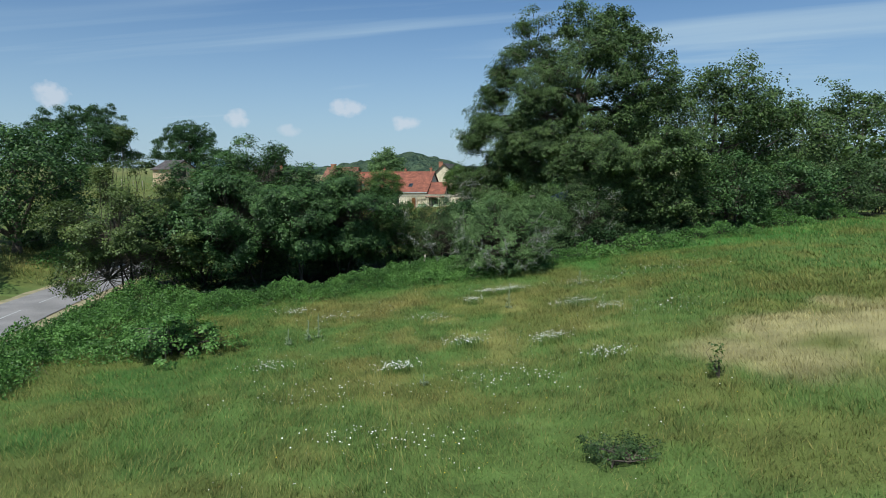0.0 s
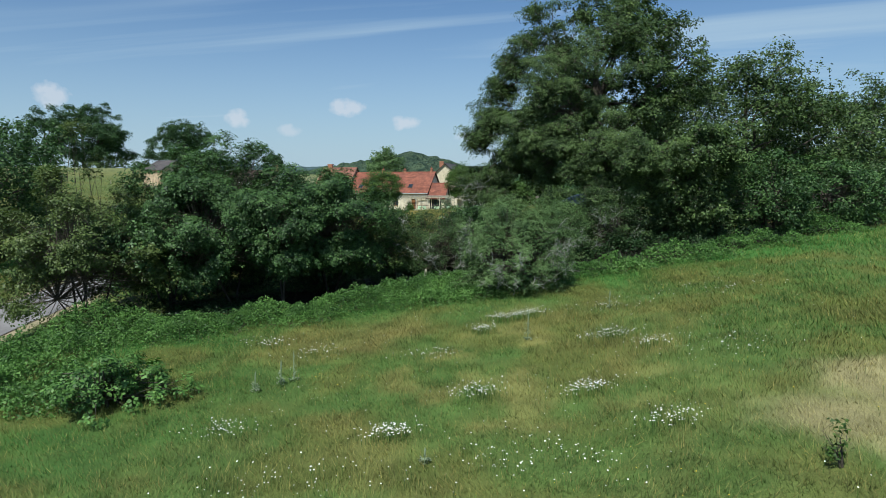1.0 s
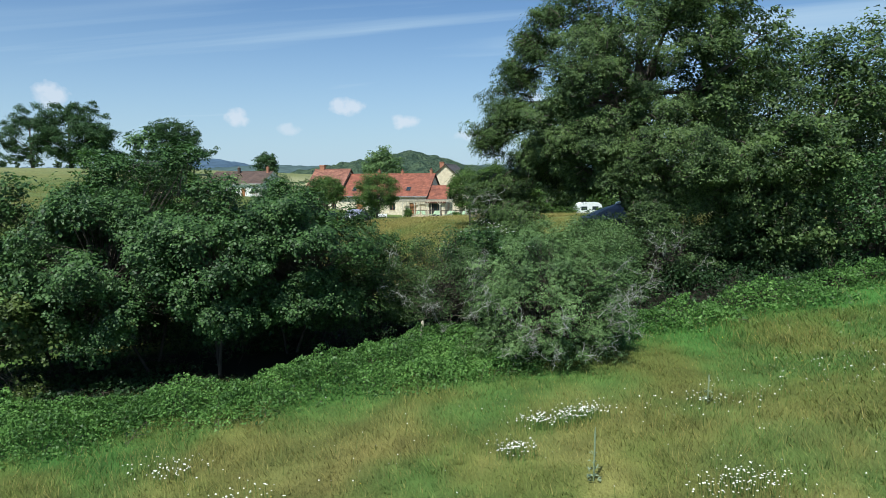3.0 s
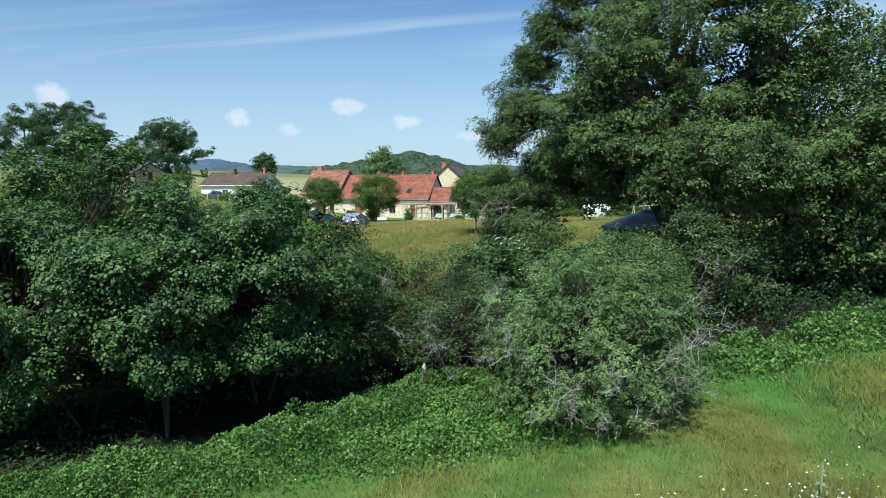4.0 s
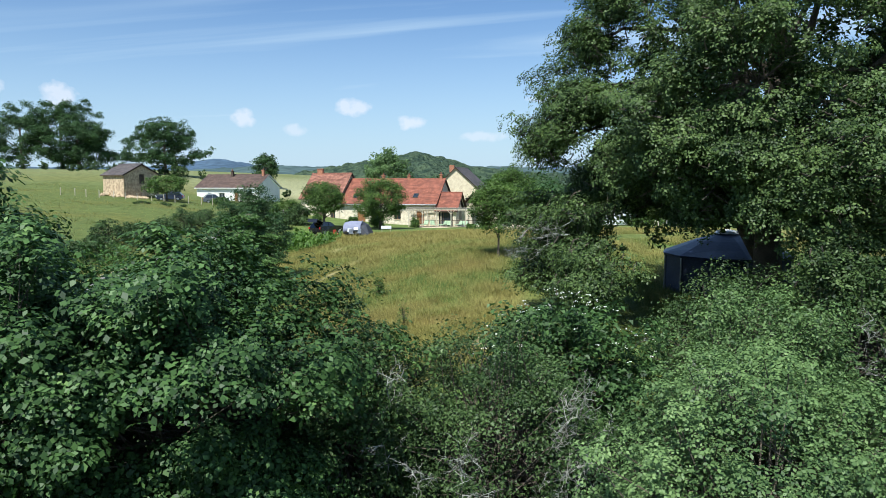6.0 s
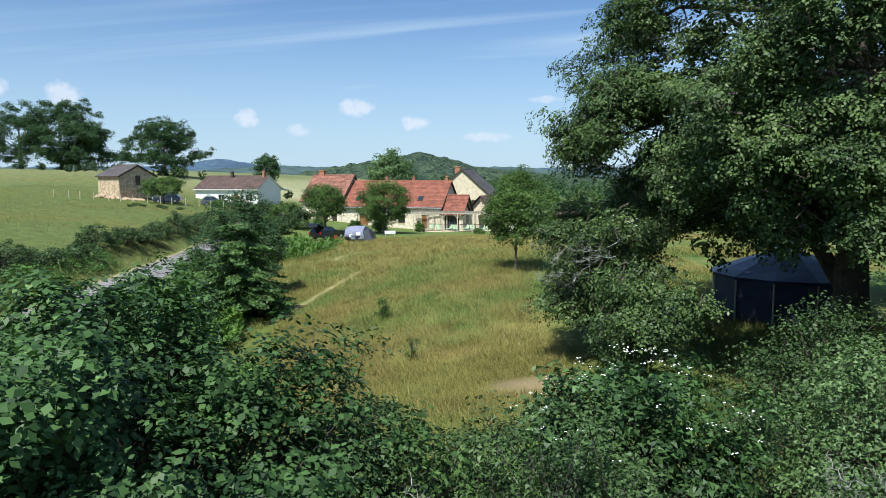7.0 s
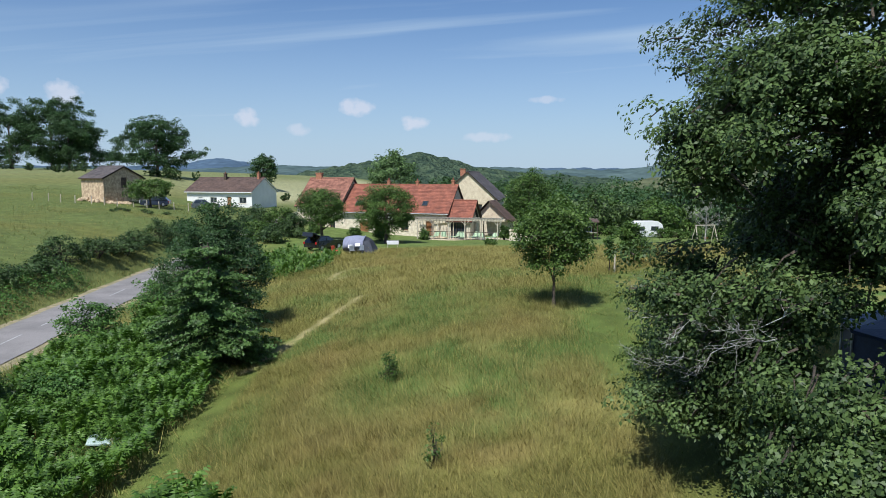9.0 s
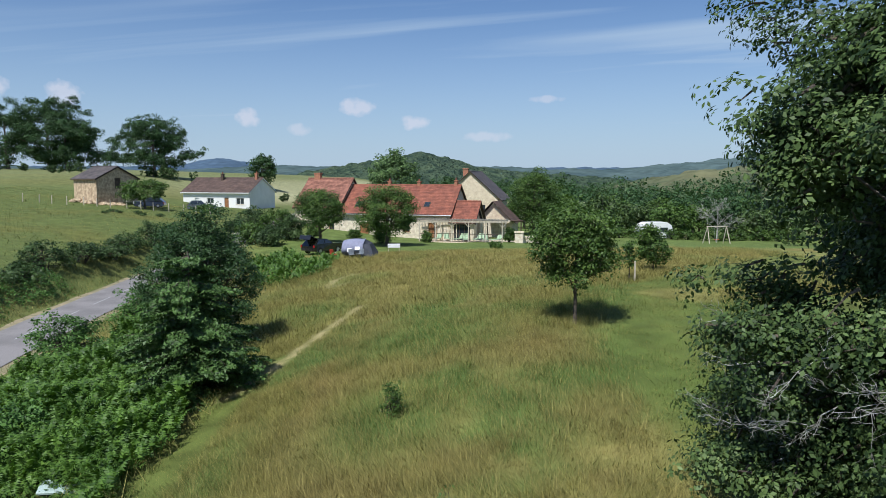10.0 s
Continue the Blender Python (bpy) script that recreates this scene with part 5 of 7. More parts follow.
def roof(parent, x0, x1, depth, eave, ridge_z, material, over=0.35, gap=0.25, seed=1, trim=None, y0=0.0, m=None):
    """A pitched roof, its ridge along x, of slabs with courses of tiles, ridge tiles and barge boards."""
    rng = np.random.RandomState(seed)
    m = m or Matrix()
    half = depth / 2
    drop = over * (ridge_z - eave) / half
    xa, xb = x0 - gap, x1 + gap
    fa, fb = (xa, y0 - over, eave - drop), (xb, y0 - over, eave - drop)
    ba, bb = (xa, y0 + depth + over, eave - drop), (xb, y0 + depth + over, eave - drop)
    ra, rb = (xa, y0 + half, ridge_z), (xb, y0 + half, ridge_z)
    deck = Geo()
    for p in ((fa, fb, rb, ra), (bb, ba, ra, rb)):
        p = [m @ Vector(q) for q in p]
        low = [q - Vector((0, 0, 0.14)) for q in p]
        deck.add(p + low, [(0, 1, 2, 3), (7, 6, 5, 4), (0, 4, 5, 1), (1, 5, 6, 2), (2, 6, 7, 3), (3, 7, 4, 0)])
    top = part("roof", deck, trim or M_DARKWOOD, parent)
    tiles = Geo()
    slope_tiles(rng, tiles, *[m @ Vector(q) for q in (fa, fb, rb, ra)])
    slope_tiles(rng, tiles, *[m @ Vector(q) for q in (bb, ba, ra, rb)])
    part("tiling", tiles, material, top)
    line, width = [], []
    x = xa
    while x < xb:
        line += [m @ Vector((x, y0 + half, ridge_z - 0.015)), m @ Vector((min(x + 0.38, xb), y0 + half, ridge_z - 0.015))]
        width += [0.13, 0.115]
        x += 0.4
    part("ridge_capping", Geo().tube(line, width, 8), material, top)
    for x in (xa, xb - 0.04):
        for e in (fa, ba):
            board = Geo()
            a, b = Vector((x, e[1], e[2] - 0.2)), Vector((x, y0 + half, ridge_z - 0.2))
            p = [a, b, b + Vector((0, 0, 0.19)), a + Vector((0, 0, 0.19))]
            q = [m @ (v + Vector((0.04, 0, 0))) for v in p]
            board.add([m @ v for v in p] + q, [(0, 1, 2, 3), (7, 6, 5, 4), (0, 4, 5, 1), (1, 5, 6, 2), (2, 6, 7, 3), (3, 7, 4, 0)])
            part("barge_board", board, trim or M_DARKWOOD, top)
    return top


def chimney(parent, x, y, z0, z1, w=0.5, d=0.45, material=None, pot=True):
    g = Geo().box(x - w / 2, x + w / 2, y - d / 2, y + d / 2, z0, z1 - 0.12, cut=0.01)
    g.box(x - w / 2 - 0.06, x + w / 2 + 0.06, y - d / 2 - 0.06, y + d / 2 + 0.06, z1 - 0.12, z1, cut=0.02)
    ob = part("chimney", g, material or M_BRICK, parent)
    if pot:
        part("chimney_pot", Geo().lathe([(0.12, 0), (0.1, 0.2), (0.12, 0.28), (0.08, 0.3)], 10, (x, y, z1)), M_TILE, ob)
    return ob


def box_walls(parent, length, depth, height, thick, material, front=(), right=(), rise=0.0, left=(), x0=0.0, gable_mat=None):
    """Four walls; the front along x faces -y. rise: height of the gables."""
    wall(parent, "front_wall", length, height, thick, material, front, pose(x0, 0, 0))
    wall(parent, "rear_wall", length, height, thick, material, (), pose(x0 + length, depth, 0, 0, 0, 180))
    wall(parent, "gable_wall", depth - 2 * thick, height, thick, gable_mat or material, right, pose(x0 + length, thick, 0, 0, 0, 90), 0)
    wall(parent, "gable_wall", depth - 2 * thick, height, thick, gable_mat or material, left, pose(x0, depth - thick, 0, 0, 0, -90), 0)
    if rise:
        for x, name in ((x0 + length - thick, "gable_peak"), (x0, "gable_peak")):
            p = [(x, 0.02, height), (x, depth - 0.02, height), (x, depth / 2, height + rise), (x + thick, 0.02, height), (x + thick, depth - 0.02, height), (x + thick, depth / 2, height + rise)]
            part(name, Geo().add(p, [(0, 2, 1), (3, 4, 5), (0, 3, 5, 2), (1, 2, 5, 4), (0, 1, 4, 3)]), gable_mat or material, parent)


TURN = -17.0
# main range of the farmhouse: its front right corner is the origin
FARM = thing("farmhouse", pose(-0.7, 37.0, -0.05, 0, 0, TURN), "long stone farmhouse with a red clay tile roof", "farmhouse")
front = ((-12.3 + 15.2, -11.0 + 15.2, 0, 2.1), (-9.6 + 15.2, -8.4 + 15.2, 0.8, 2.0), (-6.4 + 15.2, -5.4 + 15.2, 0.9, 2.1), (-2.9 + 15.2, -1.8 + 15.2, 0.0, 2.15))
box_walls(FARM, 15.2, 8.8, 3.35, 0.5, M_STONE, front, ((3.2, 4.2, 0.9, 2.0),), rise=3.35, x0=-15.2)
m0 = pose(-15.2, 0, 0)
door(FARM, front[0][0], front[0][1], 2.1, M_DOOR, m0)
window(FARM, *front[1], m0, M_DOOR)
window(FARM, *front[2], m0, M_DOOR)
door(FARM, front[3][0], front[3][1], 2.15, M_DOOR, m0)
window(FARM, 3.2, 4.2, 0.9, 2.0, pose(0, 0.5, 0, 0, 0, 90), M_DOOR)
ROOF = roof(FARM, -15.2, 0, 8.8, 3.5, 6.85, M_TILE, over=0.4, seed=21)
for x, z in ((-3.4, 4.35), (-12.9, 4.3)):
    y = (z - 3.5) / 3.35 * 4.4
    s = math.degrees(math.atan2(3.35, 4.4))
    light = part("skylight", Geo().box(-0.4, 0.4, -0.5, 0.5, 0.02, 0.11, pose(x, y, z, s, 0, 0), 0.02), M_DARKWOOD, ROOF)
    part("pane", Geo().box(-0.33, 0.33, -0.43, 0.43, 0.112, 0.12, pose(x, y, z, s, 0, 0)), M_GLASS, light)
chimney(FARM, -5.6, 4.4, 6.4, 7.35, 0.4, 0.4)
chimney(FARM, -9.8, 4.4, 6.4, 7.4, 0.4, 0.4)
chimney(FARM, -0.5, 4.4, 6.4, 7.5, 0.4, 0.4)
part("gutter", Geo().tube([(-15.2, -0.48, 3.1), (0.2, -0.48, 3.1)], [0.06, 0.06], 8).tube([(-2.1, -0.06, 0), (-2.1, -0.06, 2.9), (-2.1, -0.46, 3.06)], [0.045, 0.045, 0.045], 8), M_STEEL, FARM)
# taller left range
WING = thing("farmhouse_wing", FARM.matrix_world @ pose(-15.25, 0, 0), "taller old wing of the farmhouse with lichened roof tiles", "farmhouse")
front = ((0.6, 1.5, 0.9, 2.1), (2.6, 4.2, 0.0, 2.2), (4.9, 5.7, 0.9, 2.1))
box_walls(WING, 6.4, 8.8, 4.0, 0.5, M_STONE, front, rise=3.6, x0=-6.4)
m0 = pose(-6.4, 0, 0)
window(WING, *front[0], m0, M_DOOR)
door(WING, front[1][0], front[1][1], 2.2, M_DARKWOOD, m0)
window(WING, *front[2], m0, M_DOOR)
roof(WING, -6.4, 0, 8.8, 4.2, 7.75, M_TILE_OLD, over=0.4, seed=22)
chimney(WING, -5.2, 4.4, 7.3, 8.5, 0.9, 0.55, pot=False)
# low annex on the right
ANNEX = thing("farmhouse_annex", FARM.matrix_world @ pose(0.15, -0.4, 0), "low annex with a red tile roof and glazed gable", "annex")
front = ((0.4, 2.5, 0.0, 2.1),)
box_walls(ANNEX, 3.0, 5.0, 2.45, 0.35, M_STONE, front, ((1.4, 2.9, 0.0, 2.1),), rise=0, x0=0.0)
g = Geo()
for i in range(4):
    g.box(0.45 + i * 0.66 - 0.03, 0.45 + i * 0.66 + 0.03, 0.1, 0.18, 0, 2.0)
g.box(0.4, 2.5, 0.1, 0.18, 2.0, 2.1)
frame_ob = part("glazed_front", g, M_DARKWOOD, ANNEX)
part("pane", Geo().box(0.4, 2.5, 0.13, 0.15, 0.02, 2.0), M_GLASS, frame_ob)
peak = part("glazed_gable", Geo().box(2.9, 2.96, 2.45, 2.55, 2.45, 4.6).box(2.9, 2.96, 0.4, 4.6, 2.45, 2.55).tube([(2.93, 0.1, 2.5), (2.93, 2.5, 4.75), (2.93, 4.9, 2.5)], [0.07, 0.07, 0.07], 5), M_WOOD, ANNEX)
part("pane", Geo().add([(2.9, 0.15, 2.5), (2.9, 4.85, 2.5), (2.9, 2.5, 4.7), (2.92, 0.15, 2.5), (2.92, 4.85, 2.5), (2.92, 2.5, 4.7)], [(0, 2, 1), (3, 4, 5), (0, 1, 4, 3), (1, 2, 5, 4), (2, 0, 3, 5)]), M_GLASS, peak)
roof(ANNEX, 0.1, 3.0, 5.0, 2.6, 4.85, M_TILE, over=0.4, gap=0.3, seed=23)
# stone barn behind, gable towards the meadow
REAR = thing("stone_barn", pose(2.9, 66.5, -0.5, 0, 0, -12), "big stone barn with a pale gable and dark slate roof", "barn")
wall(REAR, "gable_wall", 9.6, 5.0, 0.5, M_GABLE, ((6.6, 7.4, 2.6, 3.8),), pose(-4.8, 0, 0), gable=4.3)
wall(REAR, "side_wall", 12.0, 5.0, 0.5, M_STONE, (), pose(4.8, 0.5, 0, 0, 0, 90))
wall(REAR, "side_wall", 12.0, 5.0, 0.5, M_STONE, (), pose(-4.8, 12.5, 0, 0, 0, -90))
window(REAR, 6.6, 7.4, 2.6, 3.8, pose(-4.8, 0, 0), M_DARKWOOD)
roof(REAR, -12.5, 0.2, 9.6, 5.1, 9.45, M_SLATE, over=0.6, gap=0.4, seed=24, m=pose(0, 0, 0, 0, 0, 90) @ pose(12.6, -4.8, 0))
chimney(REAR, -0.9, 0.9, 8.6, 9.9, 0.9, 0.6, pot=False)
SHED = thing("lean_to_shed", pose(5.0, 42.2, -0.1, 0, 0, TURN), "small shed with a brown tiled roof", "shed")
box_walls(SHED, 4.6, 4.0, 2.3, 0.3, M_STONE, (), rise=0, x0=-2.0)
part("gable_peak", Geo().add([(-2.0, 0.05, 2.3), (2.6, 0.05, 2.3), (0.0, 0.05, 4.5), (-2.0, 0.3, 2.3), (2.6, 0.3, 2.3), (0.0, 0.3, 4.5)], [(0, 1, 2), (5, 4, 3), (1, 4, 5, 2), (0, 2, 5, 3)]), M_GABLE, SHED)
sh = Geo()
rg = np.random.RandomState(3)
slope_tiles(rg, sh, (-2.5, 4.2, 2.05), (-2.5, -0.5, 2.05), (0, -0.5, 4.75), (0, 4.2, 4.75))
slope_tiles(rg, sh, (3.1, -0.5, 1.9), (3.1, 4.2, 1.9), (0, 4.2, 4.75), (0, -0.5, 4.75))
part("roof", sh, M_TILE_BROWN, SHED)
part("porch_roof", Geo().box(-0.4, 4.4, -2.6, -0.45, 2.1, 2.22, pose(0, 0, 0, -6, 0, 0)), M_TILE_BROWN, SHED)
for x in (-0.2, 4.2):
    part("porch_post", Geo().box(x - 0.06, x + 0.06, -2.4, -2.28, 0, 2.2, cut=0.01), M_DARKWOOD, SHED)

# pergola with its rail and sun loungers
PERGOLA = thing("pergola", pose(5.4, 32.5, 0.0, 0, 0, -13), "long weathered timber pergola before the farmhouse", "pergola")
for i in range(6):
    for y in (0.0, 2.6):
        post = part("post", Geo().box(-i * 2.03 - 0.06, -i * 2.03 + 0.06, y - 0.06, y + 0.06, -0.4, 2.4, cut=0.012), M_WOOD, PERGOLA)
        if y == 0.0:
            for s in (-1, 1):
                part("brace", Geo().tube([(-i * 2.03, 0, 1.85), (-i * 2.03 + s * 0.5, 0, 2.38)], [0.04, 0.04], 4), M_WOOD, post)
for y in (0.0, 2.6):
    part("beam", Geo().box(-10.9, 0.6, y - 0.05, y + 0.05, 2.4, 2.58, cut=0.01), M_WOOD, PERGOLA)
for i in range(30):
    x = -10.75 + i * 0.38
    part("rafter", Geo().box(x - 0.03, x + 0.03, -0.4, 3.0, 2.583, 2.71, cut=0.01), M_WOOD, PERGOLA)
for i in range(5):
    x0, x1 = -i * 2.03 - 2.03 + 0.07, -i * 2.03 - 0.07
    rail = part("rail", Geo().box(x0, x1, -0.03, 0.03, 0.98, 1.06, cut=0.01).box(x0, x1, -0.02, 0.02, 0.08, 0.14), M_DARKWOOD, PERGOLA)
    for k in range(12):
        xx = x0 + 0.08 + k * (x1 - x0 - 0.16) / 11
        part("bar", Geo().tube([(xx, 0, 0.12), (xx, 0, 1.0)], [0.008, 0.008], 4), M_STEEL, rail)


def lounger(place):
    ob = thing("sun_lounger", place, "pale green sun lounger with a raised back", "lounger", "loungers under the pergola")
    part("seat", Geo().box(-0.32, 0.32, -0.75, 0.55, 0.3, 0.36, cut=0.02), M_GREENCHAIR, ob)
    part("backrest", Geo().box(-0.32, 0.32, 0, 0.75, 0, 0.05, pose(0, 0.55, 0.33, 48, 0, 0), 0.02), M_GREENCHAIR, ob)
    for x in (-0.28, 0.28):
        for y in (-0.65, 0.45):
            part("leg", Geo().tube([(x, y, 0), (x, y, 0.32)], [0.02, 0.02], 6), M_WHITE, ob)
    return ob


base = PERGOLA.matrix_world
first = lounger(base @ pose(-0.9, 1.2, 0.02, 0, 0, -25))
for i, (x, r) in enumerate(((-2.2, 15), (-3.3, -20), (-4.6, 10), (-5.6, -30), (-7.0, 20), (-8.2, -10), (-9.3, 25))):
    copy_thing(first, base @ pose(x, 1.2 + 0.25 * math.sin(i * 2.0), 0.02, 0, 0, r))
part_terrace = Geo().box(-11.5, 1.2, -0.3, 4.6, -0.25, 0.02, cut=0.02)
terrace = part("terrace", part_terrace, M_GABLE)
terrace.matrix_world = base
tagged(terrace, "pale stone terrace under the pergola", "terrace", kind="structure")
PILLAR = thing("gate_pillar", pose(7.4, 32.4, -0.1, 0, 0, -10), "square stone gate pillar beside a low wall", "pillar")
part("shaft", Geo().box(-0.5, 0.5, -0.4, 0.4, -0.2, 1.35, cut=0.04), M_STONE, PILLAR)
part("capstone", Geo().box(-0.58, 0.58, -0.48, 0.48, 1.35, 1.5, cut=0.04), M_GABLE, PILLAR)
LOWWALL = thing("garden_wall", pose(7.9, 32.7, -0.2, 0, 0, 12), "low rubble stone garden wall", "wall")
rg = np.random.RandomState(31)
for row in range(4):
    x = 0.0
    while x < 4.2:
        w = rg.uniform(0.3, 0.6)
        part("stone", Geo().box(x, x + w - 0.02, rg.uniform(-0.03, 0.03), 0.4, row * 0.26, row * 0.26 + 0.245, cut=0.03), M_STONE, LOWWALL)
        x += w

# white bungalow up the lane
WHITE = thing("bungalow", pose(-36.6, 75.0, 2.15, 0, 0, TURN), "white rendered bungalow with a brown tile roof", "house")
front = ((2.6, 3.5, 0, 2.0), (5.2, 6.6, 0.95, 2.0), (8.9, 9.8, 0, 2.1), (11.4, 13.0, 0.9, 2.05))
box_walls(WHITE, 14.2, 8.6, 3.15, 0.35, M_RENDER, front, rise=2.3, x0=-14.2)
m0 = pose(-14.2, 0, 0)
door(WHITE, front[0][0], front[0][1], 2.0, M_WHITE, m0)
window(WHITE, *front[1], m0)
door(WHITE, front[2][0], front[2][1], 2.1, M_DOOR, m0)
window(WHITE, *front[3], m0)
roof(WHITE, -14.2, 0, 8.6, 3.3, 5.7, M_TILE_BROWN, over=0.5, seed=25, trim=M_WHITE)
chimney(WHITE, -8.0, 3.6, 5.1, 6.5, 0.5, 0.5, M_DARKWOOD)
chimney(WHITE, -0.9, 3.9, 5.1, 6.6, 0.5, 0.5)
BARN = thing("stone_shed", pose(-53.4, 54.0, 3.95, 0, 0, 65), "small rubble stone barn with a slate roof", "barn")
wall(BARN, "gable_wall", 7.4, 3.8, 0.45, M_BARNWALL, ((3.2, 4.3, 2.2, 3.8),), pose(0, 0, 0), gable=1.75)
wall(BARN, "side_wall", 4.1, 3.8, 0.45, M_BARNWALL, (), pose(0, 4.55, 0, 0, 0, -90))
wall(BARN, "side_wall", 4.1, 3.8, 0.45, M_BARNWALL, (), pose(7.4, 0.45, 0, 0, 0, 90))
wall(BARN, "gable_wall", 7.4, 3.8, 0.45, M_BARNWALL, (), pose(7.4, 5.0, 0, 0, 0, 180), gable=1.75)
part("shutter", Geo().box(3.2, 4.3, 0.12, 0.2, 2.2, 3.8), M_DARKWOOD, BARN)
roof(BARN, -5.0, 0, 7.4, 3.85, 5.6, M_SLATE, over=0.35, gap=0.25, seed=26, m=pose(0, 0, 0, 0, 0, 90) @ pose(5.0, -7.4, 0))
for k, (x, y, r) in enumerate(((-1.0, 1.0, 0.9), (-1.2, 2.8, 1.1), (0.6, -0.8, 0.8), (2.0, -0.9, 0.7), (3.4, -0.9, 0.6))):
    q = BARN.matrix_world @ Vector((x, y, 0))
    heap = tagged(part("rubble_heap", Geo(), M_BARNWALL), "heap of fallen stones and weeds by the barn", "rubble", "rubble by the barn")
    g = Geo()
    for _ in range(26):
        a, rr = rg.uniform(0, 6.28), r * math.sqrt(rg.rand())
        s = rg.uniform(0.12, 0.28)
        g.box(-s, s, -s * 0.8, s * 0.8, -s * 0.6, s * 0.6, pose(rr * math.cos(a), rr * math.sin(a), (r - rr) * 0.5, rg.uniform(-30, 30), rg.uniform(-30, 30), rg.uniform(0, 90)), 0.05)
    heap.data = g.mesh("rubble_heap", M_BARNWALL)
    heap.location = (q.x, q.y, float(land(q.x, q.y)))


# ---- vehicles, tent, small things ----
def car(name, place, paint, label, length=4.1, width=1.72, height=1.45, boot_open=False):
    ob = thing(name, place, label, "car", "parked cars")
    h, w = height, width / 2
    side = [(-0.5, 0.32), (-0.5, 0.62), (-0.47, 0.86), (-0.3, 0.92), (-0.14, 0.98), (0.02, h - 0.06), (0.12, h), (0.34, h - 0.02), (0.46, 0.98), (0.5, 0.8), (0.5, 0.36), (0.42, 0.26), (-0.42, 0.26)]
    side = [(x * length, z) for x, z in side]
    n = len(side)
    pts, faces = [], []
    for y, k in ((-w, 0), (-w * 0.99, 1), (w * 0.99, 1), (w, 0)):
        for x, z in side:
            t = max(0.0, (z - 0.95) / (h - 0.95))
            pts.append((x, y * (1 - 0.17 * t) if abs(y) == w else y * (1 - 0.17 * t) * 0.96, z if not k else z + 0.015))
    for r in range(3):
        faces += [(r * n + i, r * n + (i + 1) % n, (r + 1) * n + (i + 1) % n, (r + 1) * n + i) for i in range(n)]
    faces += [tuple(reversed(range(n))), tuple(range(3 * n, 4 * n))]
    body = part("body", Geo().add(pts, faces), paint, ob, smooth=False)
    for s in (-1, 1):
        y = s * w * 0.93
        g = Geo().add([(-0.1 * length, s * (w * 0.985), 1.0), (0.0 * length, s * w * 0.87, h - 0.1), (0.13 * length, s * w * 0.86, h - 0.08), (0.13 * length, s * (w * 0.985), 1.0)], [(0, 1, 2, 3)])
        g.add([(0.15 * length, s * (w * 0.985), 1.0), (0.15 * length, s * w * 0.86, h - 0.08), (0.33 * length, s * w * 0.87, h - 0.1), (0.43 * length, s * (w * 0.985), 1.0)], [(0, 1, 2, 3)])
        for i, p in enumerate(g.v):
            g.v[i] = (p[0], p[1] + s * 0.012, p[2])
        part("side_window", g, M_GLASS, body)
        for x in (-0.31, 0.3):
            wheel = part("wheel", Geo().lathe([(0.2, -0.1), (0.31, -0.1), (0.31, 0.1), (0.2, 0.1)], 18, (0, 0, 0), pose(x * length, s * (w - 0.1), 0.31, 90, 0, 0)), M_RUBBER, ob)
            part("rim", Geo().lathe([(0.03, -0.105), (0.2, -0.107), (0.2, 0.107), (0.03, 0.105)], 14, (0, 0, 0), pose(x * length, s * (w - 0.1), 0.31, 90, 0, 0)), M_STEEL, wheel)
        part("tail_lamp", Geo().box(0.485 * length, 0.503 * length, y - 0.13, y + 0.05, 0.68, 0.9, cut=0.01), M_LAMP, ob)
        part("headlamp", Geo().box(-0.503 * length, -0.48 * length, y - 0.18, y + 0.05, 0.62, 0.78, cut=0.01), M_WHITE, ob)
    g = Geo().add([(-0.135 * length, -w * 0.84, 1.0), (-0.135 * length, w * 0.84, 1.0), (0.015 * length, w * 0.76, h - 0.07), (0.015 * length, -w * 0.76, h - 0.07)], [(0, 1, 2, 3)])
    g.v = [(x - 0.02, y, z + 0.03) for x, y, z in g.v]
    part("windscreen", g, M_GLASS, body)
    if boot_open:
        lid = part("tailgate", Geo().box(0, 1.05, -w * 0.85, w * 0.85, 0, 0.07, pose(0.34 * length, 0, h - 0.02, 0, -22, 0), 0.03).box(0.95, 1.05, -w * 0.8, w * 0.8, -0.35, 0.02, pose(0.34 * length, 0, h - 0.02, 0, -22, 0), 0.03), paint, ob)
        part("rear_window", Geo().box(0.2, 0.8, -w * 0.7, w * 0.7, -0.012, -0.004, pose(0.34 * length, 0, h - 0.02, 0, -22, 0)), M_GLASS, lid)
    else:
        part("rear_window", Geo().add([(0.355 * length, -w * 0.74, h - 0.1), (0.355 * length, w * 0.74, h - 0.1), (0.457 * length, w * 0.8, 1.0), (0.457 * length, -w * 0.8, 1.0)], [(0, 1, 2, 3)]), M_GLASS, body)
        body.data.update()
    return ob


def on_land(x, y, rz=0, lift=0.0):
    return pose(x, y, float(land(x, y)) + lift, 0, 0, rz)


car("hatchback", on_land(-13.4, 18.6, 238), M_BLACKCAR, "black hatchback with its tailgate open on the grass", boot_open=True)
car("estate_car", on_land(-40.6, 62.0, 200, 0.0), M_GREYCAR, "grey people carrier parked before the bungalow", 4.5, 1.8, 1.6)
car("estate_car", on_land(-47.2, 58.0, 10), M_BLUECAR, "dark blue estate car parked under a fruit tree", 4.4)
car("estate_car", on_land(-48.4, 60.5, 10), M_GREYCAR, "grey estate car parked behind another", 4.3)

